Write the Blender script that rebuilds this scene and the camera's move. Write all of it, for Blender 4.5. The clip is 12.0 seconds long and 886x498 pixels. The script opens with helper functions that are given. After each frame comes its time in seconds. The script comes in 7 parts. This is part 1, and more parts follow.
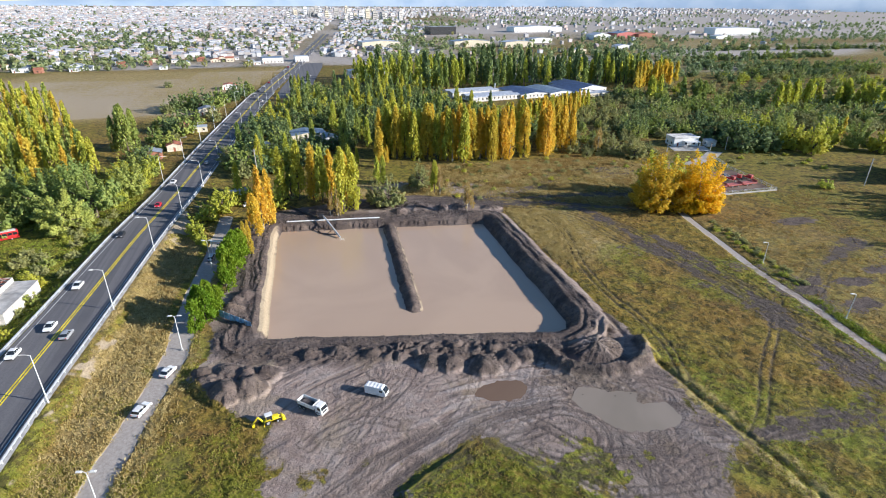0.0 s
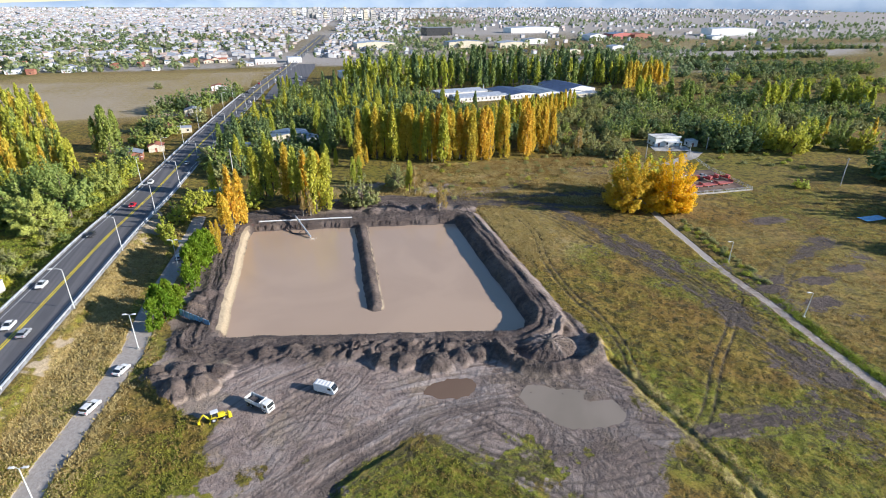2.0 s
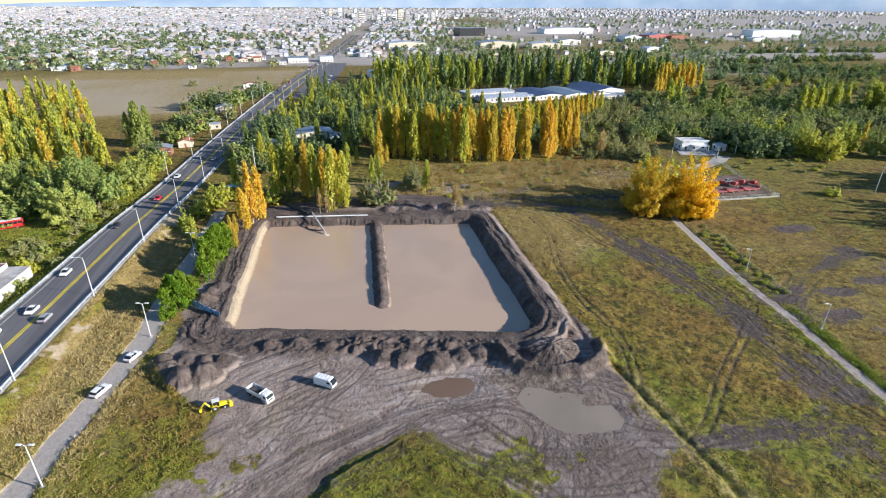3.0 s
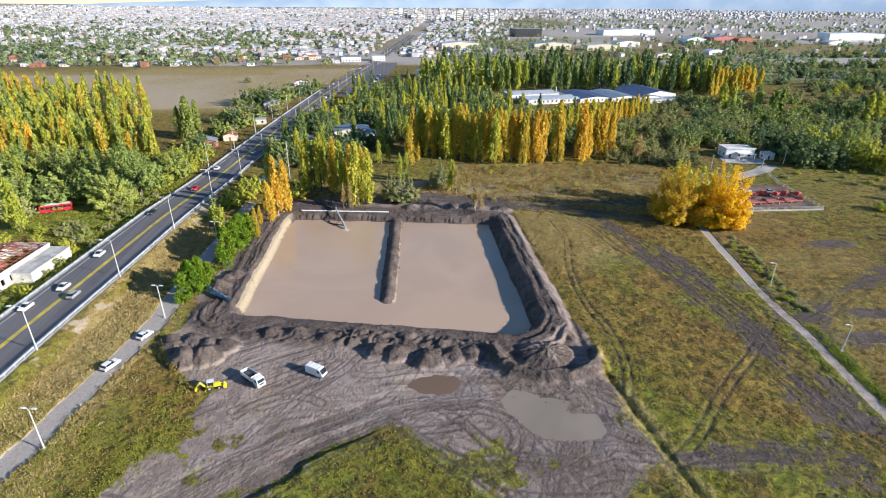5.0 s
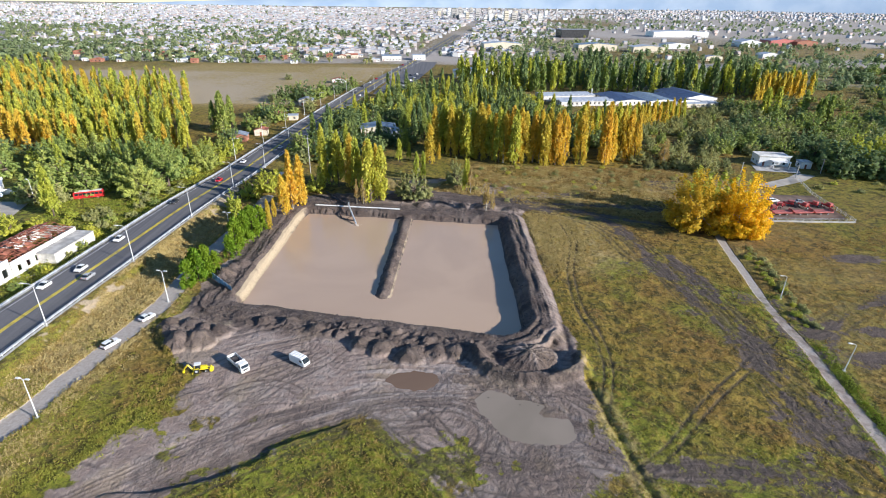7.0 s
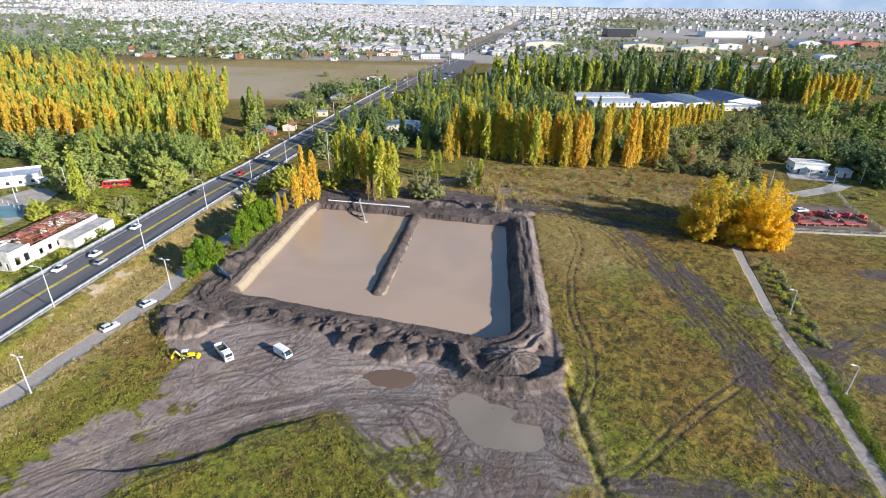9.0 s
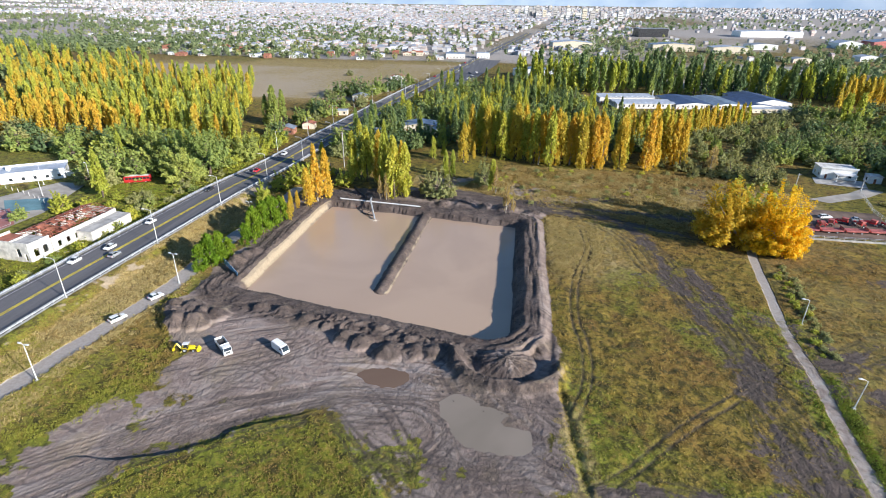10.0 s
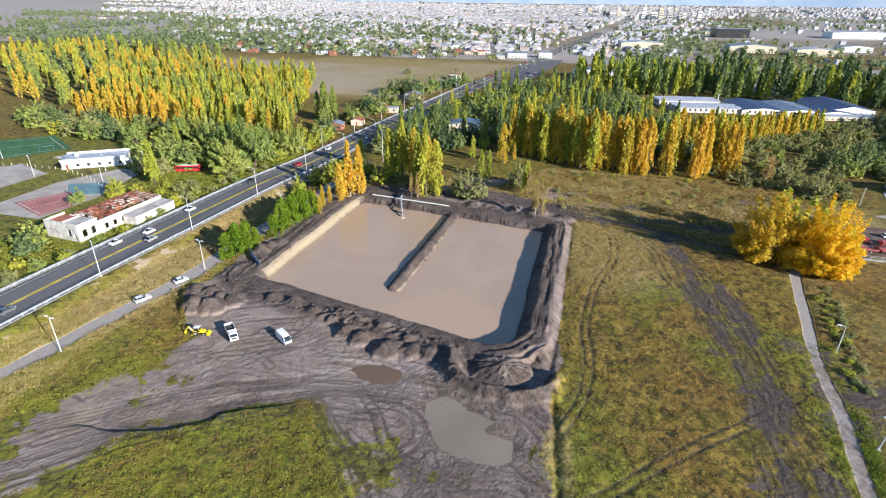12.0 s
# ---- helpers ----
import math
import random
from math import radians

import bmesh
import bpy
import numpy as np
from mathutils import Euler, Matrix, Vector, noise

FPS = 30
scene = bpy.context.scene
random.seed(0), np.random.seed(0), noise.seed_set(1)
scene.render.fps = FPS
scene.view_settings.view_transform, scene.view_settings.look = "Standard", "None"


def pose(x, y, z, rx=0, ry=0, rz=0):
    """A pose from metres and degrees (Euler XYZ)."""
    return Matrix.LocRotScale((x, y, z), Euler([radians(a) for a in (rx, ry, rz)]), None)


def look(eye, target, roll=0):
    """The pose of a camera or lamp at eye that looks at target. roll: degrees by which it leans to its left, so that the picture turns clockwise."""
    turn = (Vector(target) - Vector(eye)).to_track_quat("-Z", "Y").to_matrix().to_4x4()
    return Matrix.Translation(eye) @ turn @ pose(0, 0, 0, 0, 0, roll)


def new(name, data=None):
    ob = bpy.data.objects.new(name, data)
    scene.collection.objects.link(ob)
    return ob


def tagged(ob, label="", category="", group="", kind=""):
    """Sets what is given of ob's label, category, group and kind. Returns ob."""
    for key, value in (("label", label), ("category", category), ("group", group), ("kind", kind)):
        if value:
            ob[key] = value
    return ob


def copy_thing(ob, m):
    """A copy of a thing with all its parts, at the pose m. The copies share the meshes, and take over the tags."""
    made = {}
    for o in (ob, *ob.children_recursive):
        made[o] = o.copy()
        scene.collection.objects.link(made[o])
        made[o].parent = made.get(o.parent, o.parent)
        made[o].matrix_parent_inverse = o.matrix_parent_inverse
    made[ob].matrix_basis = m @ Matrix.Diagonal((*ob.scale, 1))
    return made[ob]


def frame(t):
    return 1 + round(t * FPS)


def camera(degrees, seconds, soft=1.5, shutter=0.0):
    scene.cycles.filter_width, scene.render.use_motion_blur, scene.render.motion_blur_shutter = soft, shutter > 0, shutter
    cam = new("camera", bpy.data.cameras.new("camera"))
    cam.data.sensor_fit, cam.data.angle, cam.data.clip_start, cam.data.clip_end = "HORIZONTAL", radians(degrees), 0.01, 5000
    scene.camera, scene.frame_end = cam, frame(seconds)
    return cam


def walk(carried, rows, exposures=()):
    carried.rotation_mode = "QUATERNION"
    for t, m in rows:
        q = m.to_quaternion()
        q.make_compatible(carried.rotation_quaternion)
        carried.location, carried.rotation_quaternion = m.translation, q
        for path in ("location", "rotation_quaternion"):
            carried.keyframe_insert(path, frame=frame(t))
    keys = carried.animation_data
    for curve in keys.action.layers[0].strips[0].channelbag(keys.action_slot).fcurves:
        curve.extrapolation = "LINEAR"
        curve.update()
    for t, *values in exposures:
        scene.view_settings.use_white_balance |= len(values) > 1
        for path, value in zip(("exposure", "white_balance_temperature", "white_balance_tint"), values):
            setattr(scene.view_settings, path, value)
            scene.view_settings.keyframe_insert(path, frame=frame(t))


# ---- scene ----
cam = camera(79.19, 12.0, 1.0)
PATH = [
    (0, (1.363, -1.23, 71.566), (25.959, 85.936, 29.173), 0.54),
    (0.5, (3.835, -2.126, 71.571), (28.32, 85.102, 29.241), 0.48),
    (1, (6.318, -3.028, 71.577), (30.89, 84.206, 29.308), 0.45),
    (1.5, (8.83, -3.946, 71.58), (33.191, 83.346, 29.313), 0.44),
    (2, (11.39, -4.875, 71.582), (35.736, 82.427, 29.325), 0.43),
    (2.5, (14.017, -5.793, 71.583), (36.393, 82.041, 29.34), 0.52),
    (3, (16.745, -6.667, 71.585), (35.785, 81.947, 29.334), 0.52),
    (3.5, (19.594, -7.455, 71.595), (35.017, 81.847, 29.318), 0.53),
    (5.5, (31.503, -10.091, 71.718), (39.842, 80.153, 29.45), 0.66),
    (6, (34.52, -10.6, 71.736), (41.251, 79.767, 29.445), 0.74),
    (6.5, (37.561, -10.944, 71.755), (41.95, 79.563, 29.455), 0.78),
    (7, (40.614, -11.096, 71.775), (42.402, 79.469, 29.409), 0.84),
    (7.5, (43.679, -11.032, 71.797), (42.868, 79.492, 29.314), 0.86),
    (9.5, (56.017, -9.822, 72.012), (48.083, 80.217, 29.232), 0.85),
    (10, (59.115, -9.276, 72.035), (48.369, 80.448, 29.207), 0.78),
    (10.5, (62.221, -8.54, 72.052), (48.014, 80.665, 29.148), 0.79),
    (11, (65.343, -7.688, 72.067), (47.116, 80.743, 29.082), 0.78),
    (11.5, (68.474, -6.781, 72.079), (47.888, 81.101, 29.033), 0.76),
    (12, (71.606, -5.865, 72.086), (49.652, 81.654, 28.975), 0.67),
]
walk(cam, [(t, look(eye, target, roll)) for t, eye, target, roll in PATH])

# ---- light ----
SUN_UP, SUN_SIDE = radians(19.5), (0.89, -0.456)
sun_from = Vector((SUN_SIDE[0] * math.cos(SUN_UP), SUN_SIDE[1] * math.cos(SUN_UP), math.sin(SUN_UP)))
sun = new("sun", bpy.data.lights.new("sun", "SUN"))
sun.data.energy, sun.data.angle, sun.data.color = 5.0, radians(0.6), (1.0, 0.957, 0.925)
sun.matrix_world = look(sun_from * 300, (0, 0, 0))
world = bpy.data.worlds.new("sky")
scene.world = world
world.use_nodes = True
wn = world.node_tree.nodes
sky = wn.new("ShaderNodeTexSky")
sky.sky_type, sky.sun_disc = "NISHITA", False
sky.sun_elevation, sky.sun_rotation = SUN_UP, math.atan2(SUN_SIDE[0], SUN_SIDE[1])
sky.air_density, sky.dust_density, sky.ozone_density = 1.0, 0.0, 5.0
wn["Background"].inputs["Strength"].default_value = 0.094
world.node_tree.links.new(sky.outputs["Color"], wn["Background"].inputs["Color"])
scene.view_settings.exposure = 0.81

# ---- materials ----
class Mat:
    """A small builder of node materials."""

    def __init__(self, name, rough=0.8, metal=0.0, spec=0.5):
        self.m = bpy.data.materials.new(name)
        self.m.use_nodes = True
        self.t = self.m.node_tree
        self.b = self.t.nodes["Principled BSDF"]
        self.b.inputs["Roughness"].default_value = rough
        self.b.inputs["Metallic"].default_value = metal
        self.b.inputs["Specular IOR Level"].default_value = spec

    def n(self, kind):
        return self.t.nodes.new("ShaderNode" + kind)

    def put(self, value, socket):
        if isinstance(value, bpy.types.NodeSocket):
            self.t.links.new(value, socket)
        elif isinstance(value, (tuple, list)):
            socket.default_value = (*value, 1.0) if len(value) == 3 and socket.type == "RGBA" else value
        else:
            socket.default_value = value

    def coords(self):
        return self.n("TexCoord").outputs["Object"]

    def noise(self, scale, detail=3.0, rough=0.55, at=None, stretch=None, warp=0.0):
        at = at or self.coords()
        if stretch:
            mp = self.n("Mapping")
            self.put(at, mp.inputs["Vector"])
            mp.inputs["Rotation"].default_value = (0, 0, stretch[0])
            mp.inputs["Scale"].default_value = (stretch[1], stretch[2], 1)
            at = mp.outputs["Vector"]
        node = self.n("TexNoise")
        self.put(at, node.inputs["Vector"])
        node.inputs["Scale"].default_value = scale
        node.inputs["Detail"].default_value = detail
        node.inputs["Roughness"].default_value = rough
        node.inputs["Distortion"].default_value = warp
        return node.outputs["Fac"]

    def span(self, value, lo, hi, a=0.0, b=1.0):
        node = self.n("MapRange")
        node.interpolation_type = "SMOOTHSTEP"
        self.put(value, node.inputs[0])
        for k, v in enumerate((lo, hi, a, b)):
            node.inputs[k + 1].default_value = v
        return node.outputs[0]

    def mix(self, fac, a, b, mode="MIX"):
        node = self.n("Mix")
        node.data_type, node.blend_type = "RGBA", mode
        self.put(fac, node.inputs[0])
        self.put(a, node.inputs[6])
        self.put(b, node.inputs[7])
        return node.outputs[2]

    def math(self, op, a, b=0.0):
        node = self.n("Math")
        node.operation = op
        self.put(a, node.inputs[0])
        self.put(b, node.inputs[1])
        return node.outputs[0]

    def bump(self, height, strength=0.5, depth=0.05):
        node = self.n("Bump")
        node.inputs["Strength"].default_value = strength
        node.inputs["Distance"].default_value = depth
        self.put(height, node.inputs["Height"])
        self.put(node.outputs["Normal"], self.b.inputs["Normal"])

    def colour(self, value):
        self.put(value, self.b.inputs["Base Color"])
        return self

    def layer(self, name):
        node = self.n("Attribute")
        node.attribute_name = name
        split = self.n("SeparateColor")
        self.put(node.outputs["Color"], split.inputs[0])
        return split.outputs


def plain(name, rgb, rough=0.6, metal=0.0, vary=0.12, scale=3.0, bump=0.0):
    """A painted or raw surface with blotches, grain and a little relief."""
    m = Mat(name, rough, metal)
    big, fine = m.noise(scale * 0.35, 2), m.noise(scale * 6, 4)
    dark, pale = [c * (1 - vary * 1.6) for c in rgb], [min(1, c * (1 + vary)) for c in rgb]
    base = m.mix(m.span(big, 0.3, 0.7), dark, pale)
    m.colour(m.mix(m.span(fine, 0.35, 0.75, 0, 0.5), base, [c * 0.78 for c in rgb]))
    m.put(m.span(fine, 0.3, 0.7, max(0.05, rough - 0.1), min(1, rough + 0.1)), m.b.inputs["Roughness"])
    if bump:
        m.bump(fine, 0.6, bump)
    return m.m


def glass_like(name, rgb, rough=0.08):
    m = Mat(name, rough, 0.0, 0.8)
    m.colour(m.mix(m.span(m.noise(2), 0.3, 0.7), rgb, [c * 1.5 for c in rgb]))
    return m.m


def leaf(name, a, b, dark, trans=0.46):
    """Foliage: hue changes from tree to tree and from clump to clump."""
    m = Mat(name, 0.65, 0.0, 0.3)
    tree = m.n("ObjectInfo").outputs["Random"]
    clump = m.n("NewGeometry").outputs["Random Per Island"]
    base = m.mix(m.span(tree, 0.0, 1.0), a, b)
    base = m.mix(m.span(m.noise(0.09, 3), 0.3, 0.7, 0, 0.8), base, m.mix(m.span(m.noise(0.3, 2), 0.4, 0.6), a, b))
    base = m.mix(m.span(clump, 0.55, 1.0, 0, 0.55), base, dark)
    m.colour(base)
    glow = m.n("BsdfTranslucent")
    m.put(base, glow.inputs["Color"])
    mixer = m.n("MixShader")
    mixer.inputs[0].default_value = trans
    m.put(m.b.outputs[0], mixer.inputs[1])
    m.put(glow.outputs[0], mixer.inputs[2])
    m.put(mixer.outputs[0], m.t.nodes["Material Output"].inputs["Surface"])
    return m.m


def ground_material():
    m = Mat("ground", 0.92, 0.0, 0.25)
    at = m.coords()
    mud, dark, green = m.layer("cover")[:3]
    pale, sand_tan, rut = m.layer("wear_haze")[:3]
    straw_at = m.n("Attribute")
    straw_at.attribute_name = "straw"
    straw = straw_at.outputs["Fac"]
    patch = m.noise(0.11, 3, 0.6, at, warp=1.0)
    big, mid, fine = m.noise(0.035, 4, 0.6, at), m.noise(0.22, 5, 0.65, at, warp=0.6), m.noise(1.6, 6, 0.72, at)
    tuft = m.noise(0.75, 5, 0.7, at)
    # grassland: olive, straw and rust patches
    clump = m.noise(0.4, 5, 0.68, at, warp=0.5)
    grass = m.mix(m.span(mid, 0.4, 0.6), (0.155, 0.125, 0.017), (0.3, 0.2, 0.04))
    grass = m.mix(m.span(big, 0.46, 0.58, 0, 0.75), grass, (0.25, 0.14, 0.036))
    grass = m.mix(m.math("MULTIPLY", green, m.span(mid, 0.25, 0.6, 0.5, 1.0)), grass, (0.2, 0.225, 0.024))
    grass = m.mix(m.span(patch, 0.52, 0.66, 0, 0.7), grass, (0.15, 0.08, 0.028))
    grass = m.mix(m.span(clump, 0.51, 0.59, 0, 0.8), grass, m.mix(straw, (0.045, 0.04, 0.012), (0.17, 0.12, 0.042)))
    grass = m.mix(m.span(clump, 0.45, 0.38, 0, 0.62), grass, (0.34, 0.25, 0.046))
    dry = m.mix(m.span(tuft, 0.35, 0.65), (0.52, 0.4, 0.19), (0.35, 0.26, 0.105))
    grass = m.mix(m.math("MULTIPLY", straw, m.span(mid, 0.3, 0.6, 0.95, 0.45)), grass, dry)
    grass = m.mix(m.span(tuft, 0.5, 0.62, 0, 0.72), grass, m.mix(straw, (0.05, 0.05, 0.014), (0.2, 0.145, 0.056)))
    grass = m.mix(m.span(fine, 0.54, 0.74, 0, 0.32), grass, (0.27, 0.2, 0.055))
    grass = m.mix(m.span(m.noise(2.6, 4, 0.7, at), 0.54, 0.7, 0, 0.4), grass, (0.045, 0.04, 0.013))
    grass = m.mix(m.span(m.noise(4.5, 3, 0.7, at), 0.52, 0.66, 0, 0.5), grass, (0.055, 0.048, 0.016))
    grass = m.mix(m.span(m.noise(5.5, 3, 0.7, at), 0.56, 0.7, 0, 0.45), grass, (0.42, 0.32, 0.09))
    # churned mud with drying streaks
    bend = m.n("VectorMath")
    bend.operation = "MULTIPLY_ADD"
    drift = m.n("TexNoise")
    drift.inputs["Scale"].default_value, drift.inputs["Detail"].default_value = 0.022, 2.0
    m.put(at, drift.inputs["Vector"])
    m.put(drift.outputs["Color"], bend.inputs[0])
    bend.inputs[1].default_value = (70, 70, 0)
    m.put(at, bend.inputs[2])
    flow = bend.outputs[0]
    streak = m.noise(0.5, 5, 0.65, flow, (0.3, 0.1, 2.2), 0.3)
    streak2 = m.noise(0.55, 5, 0.65, flow, (-0.7, 0.1, 2.4), 0.4)
    soil = m.mix(m.span(mid, 0.38, 0.62), (0.245, 0.184, 0.155), (0.355, 0.276, 0.234))
    soil = m.mix(m.span(big, 0.44, 0.6, 0, 0.35), soil, (0.2, 0.156, 0.13))
    soil = m.mix(m.math("MULTIPLY", m.span(streak, 0.54, 0.66, 0, 0.25), m.span(patch, 0.44, 0.56)), soil, (0.1, 0.08, 0.072))
    soil = m.mix(m.math("MULTIPLY", m.span(streak2, 0.54, 0.66, 0, 0.3), m.span(patch, 0.62, 0.44)), soil, (0.41, 0.345, 0.3))
    soil = m.mix(m.span(m.noise(0.7, 5, 0.65, flow, (1.3, 0.12, 1.9), 0.4), 0.55, 0.68, 0, 0.12), soil, (0.13, 0.105, 0.094))
    soil = m.mix(m.span(tuft, 0.52, 0.68, 0, 0.4), soil, (0.14, 0.11, 0.095))
    soil = m.mix(m.span(patch, 0.5, 0.62, 0, 0.6), soil, (0.36, 0.3, 0.262))
    soil = m.mix(m.span(m.noise(0.06, 4, 0.65, at, warp=0.8), 0.52, 0.62, 0, 0.5), soil, (0.27, 0.205, 0.13))
    soil = m.mix(m.span(fine, 0.54, 0.76, 0, 0.4), soil, (0.14, 0.11, 0.095))
    score_at = m.n("Attribute")
    score_at.attribute_name = "score"
    score = score_at.outputs["Fac"]
    soil = m.mix(m.span(score, 0.12, 0.55, 0, 0.6), soil, (0.42, 0.36, 0.325))
    soil = m.mix(m.span(score, -0.12, -0.5, 0, 0.7), soil, (0.1, 0.082, 0.078))
    black = m.mix(m.span(mid, 0.38, 0.62), (0.055, 0.041, 0.036), (0.115, 0.086, 0.072))
    black = m.mix(m.span(clump, 0.5, 0.64, 0, 0.7), black, (0.18, 0.132, 0.096))
    black = m.mix(m.span(fine, 0.4, 0.7, 0, 0.7), black, (0.04, 0.034, 0.034))
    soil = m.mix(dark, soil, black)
    soil = m.mix(m.math("MULTIPLY", rut, 0.8), soil, (0.075, 0.06, 0.053))
    base = m.mix(m.span(m.math("ADD", mud, m.math("MULTIPLY", m.math("SUBTRACT", m.math("ADD", m.math("MULTIPLY", mid, 0.6), m.math("MULTIPLY", tuft, 0.4)), 0.5), 2.3)), 0.36, 0.6), grass, soil)
    base = m.mix(m.math("MULTIPLY", m.math("MULTIPLY", rut, m.math("SUBTRACT", 1.0, mud)), 0.85), base, (0.075, 0.06, 0.04))
    path = m.mix(m.span(fine, 0.35, 0.7), (0.42, 0.375, 0.33), (0.32, 0.28, 0.245))
    base = m.mix(m.span(m.math("ADD", pale, m.math("MULTIPLY", m.math("SUBTRACT", mid, 0.5), 0.6)), 0.35, 0.6), base, path)
    beige = m.mix(m.span(fine, 0.35, 0.7), (0.43, 0.345, 0.235), (0.345, 0.275, 0.185))
    base = m.mix(m.span(m.math("ADD", sand_tan, m.math("MULTIPLY", m.math("SUBTRACT", mid, 0.5), 0.5)), 0.4, 0.6), base, beige)
    m.colour(base)
    rough_h = m.math("ADD", m.math("MULTIPLY", fine, 0.6), m.math("ADD", tuft, m.math("MULTIPLY", clump, 0.8)))
    rough_h = m.math("MULTIPLY", rough_h, m.span(pale, 0.2, 0.7, 1.0, 0.2))
    m.bump(rough_h, 1.0, 0.45)
    return m.m


def water_material(name, a, b, rough=0.12):
    m = Mat(name, rough, 0.0, 0.5)
    at = m.coords()
    m.colour(m.mix(m.span(m.noise(0.03, 3, 0.5, at, warp=1.2), 0.35, 0.65), a, b))
    m.bump(m.noise(1.1, 3, 0.5, at), 0.12, 0.03)
    return m.m


def asphalt_material():
    m = Mat("asphalt", 0.85, 0.0, 0.4)
    at = m.coords()
    lane = m.noise(0.25, 3, 0.6, at, (-0.08, 2.2, 0.03))
    base = m.mix(m.span(lane, 0.35, 0.65), (0.11, 0.107, 0.112), (0.16, 0.153, 0.155))
    base = m.mix(m.span(m.noise(3, 5, 0.7, at), 0.4, 0.7, 0, 0.5), base, (0.08, 0.078, 0.082))
    base = m.mix(m.span(m.noise(0.06, 2, 0.5, at), 0.55, 0.6, 0, 0.25), base, (0.15, 0.145, 0.14))
    m.colour(base)
    m.bump(m.noise(6, 3, 0.6, at), 0.3, 0.02)
    return m.m


GROUND, WATER, ASPHALT = ground_material(), water_material("muddy_water", (0.44, 0.315, 0.222), (0.48, 0.345, 0.242), 0.2), asphalt_material()
PUDDLE = water_material("puddle_water", (0.23, 0.19, 0.145), (0.28, 0.23, 0.18), 0.25)
BROWN_PUDDLE = water_material("brown_puddle", (0.16, 0.1, 0.065), (0.19, 0.125, 0.08), 0.2)
YELLOW_LINE = plain("yellow_line", (0.85, 0.66, 0.03), 0.7, vary=0.2, scale=1)
WHITE_LINE = plain("white_line", (0.7, 0.7, 0.68), 0.7, vary=0.15)
WHITE = plain("white_paint", (0.8, 0.8, 0.78), 0.35, vary=0.05)
DIRTY_WHITE = plain("weathered_white", (0.66, 0.63, 0.58), 0.8, vary=0.2, scale=1.5)
CONCRETE = plain("concrete", (0.46, 0.44, 0.41), 0.85, vary=0.2, scale=1.2, bump=0.01)
GALV = plain("galvanised_steel", (0.62, 0.64, 0.65), 0.45, 0.5, 0.12)
POLE_PAINT = plain("pole_paint", (0.72, 0.72, 0.7), 0.5, vary=0.12)
RUBBER = plain("rubber", (0.025, 0.025, 0.026), 0.85)
DARK_METAL = plain("dark_metal", (0.05, 0.05, 0.055), 0.5, 0.4)
DARK_GLASS = glass_like("car_glass", (0.015, 0.02, 0.025))
WINDOW = glass_like("window_glass", (0.03, 0.035, 0.04), 0.12)
YELLOW_PAINT = plain("machine_yellow", (0.78, 0.62, 0.02), 0.4, vary=0.15)
RED_PAINT = plain("red_paint", (0.55, 0.03, 0.03), 0.4, vary=0.15)
BLUE_PAINT = plain("blue_sheet", (0.22, 0.42, 0.62), 0.5, vary=0.35, scale=1.5)
SOIL = plain("soil_clod", (0.1, 0.082, 0.075), 0.95, vary=0.35, scale=2, bump=0.03)
BARK = plain("bark", (0.14, 0.105, 0.075), 0.9, vary=0.3, scale=2, bump=0.03)
PALE_BARK = plain("pale_bark", (0.42, 0.38, 0.31), 0.9, vary=0.25, scale=2, bump=0.02)

# ---- helpers for meshes and the lie of the land ----
def smooth(lo, hi, v):
    u = np.clip((v - lo) / (hi - lo), 0, 1)
    return u * u * (3 - 2 * u)


def lattice(ix, iy, seed):
    v = np.sin(ix * 127.1 + iy * 311.7 + seed * 74.7) * 43758.5453
    return v - np.floor(v)


def value_noise(x, y, size, seed=0, octaves=4, fall=0.5):
    """Fractal noise between about -1 and 1; size: the largest lumps, in metres."""
    out, amp, total = 0.0, 1.0, 0.0
    for k in range(octaves):
        u, v = x / size * 2**k, y / size * 2**k
        i, j = np.floor(u), np.floor(v)
        f, h = u - i, v - j
        f, h = f * f * (3 - 2 * f), h * h * (3 - 2 * h)
        a, b = lattice(i, j, seed + k), lattice(i + 1, j, seed + k)
        c, d = lattice(i, j + 1, seed + k), lattice(i + 1, j + 1, seed + k)
        out = out + amp * ((a + (b - a) * f) * (1 - h) + (c + (d - c) * f) * h)
        total += amp
        amp *= fall
    return out / total * 2 - 1


def line_distance(x, y, line):
    best = np.full(np.shape(x), 1e9)
    for (ax, ay), (bx, by) in zip(line[:-1], line[1:]):
        dx, dy = bx - ax, by - ay
        u = np.clip(((x - ax) * dx + (y - ay) * dy) / (dx * dx + dy * dy), 0, 1)
        best = np.minimum(best, np.hypot(x - ax - u * dx, y - ay - u * dy))
    return best


def along_line(x, y, line):
    """How far along an open line, and how far to its left, each point lies."""
    best, along, side, gone = np.full(np.shape(x), 1e9), np.zeros(np.shape(x)), np.zeros(np.shape(x)), 0.0
    for (ax, ay), (bx, by) in zip(line[:-1], line[1:]):
        dx, dy = bx - ax, by - ay
        run = math.hypot(dx, dy)
        u = np.clip(((x - ax) * dx + (y - ay) * dy) / (run * run), 0, 1)
        off = np.hypot(x - ax - u * dx, y - ay - u * dy)
        closer = off < best
        best = np.where(closer, off, best)
        along = np.where(closer, gone + u * run, along)
        side = np.where(closer, np.sign(dx * (y - ay) - dy * (x - ax)) * off, side)
        gone += run
    return along, side


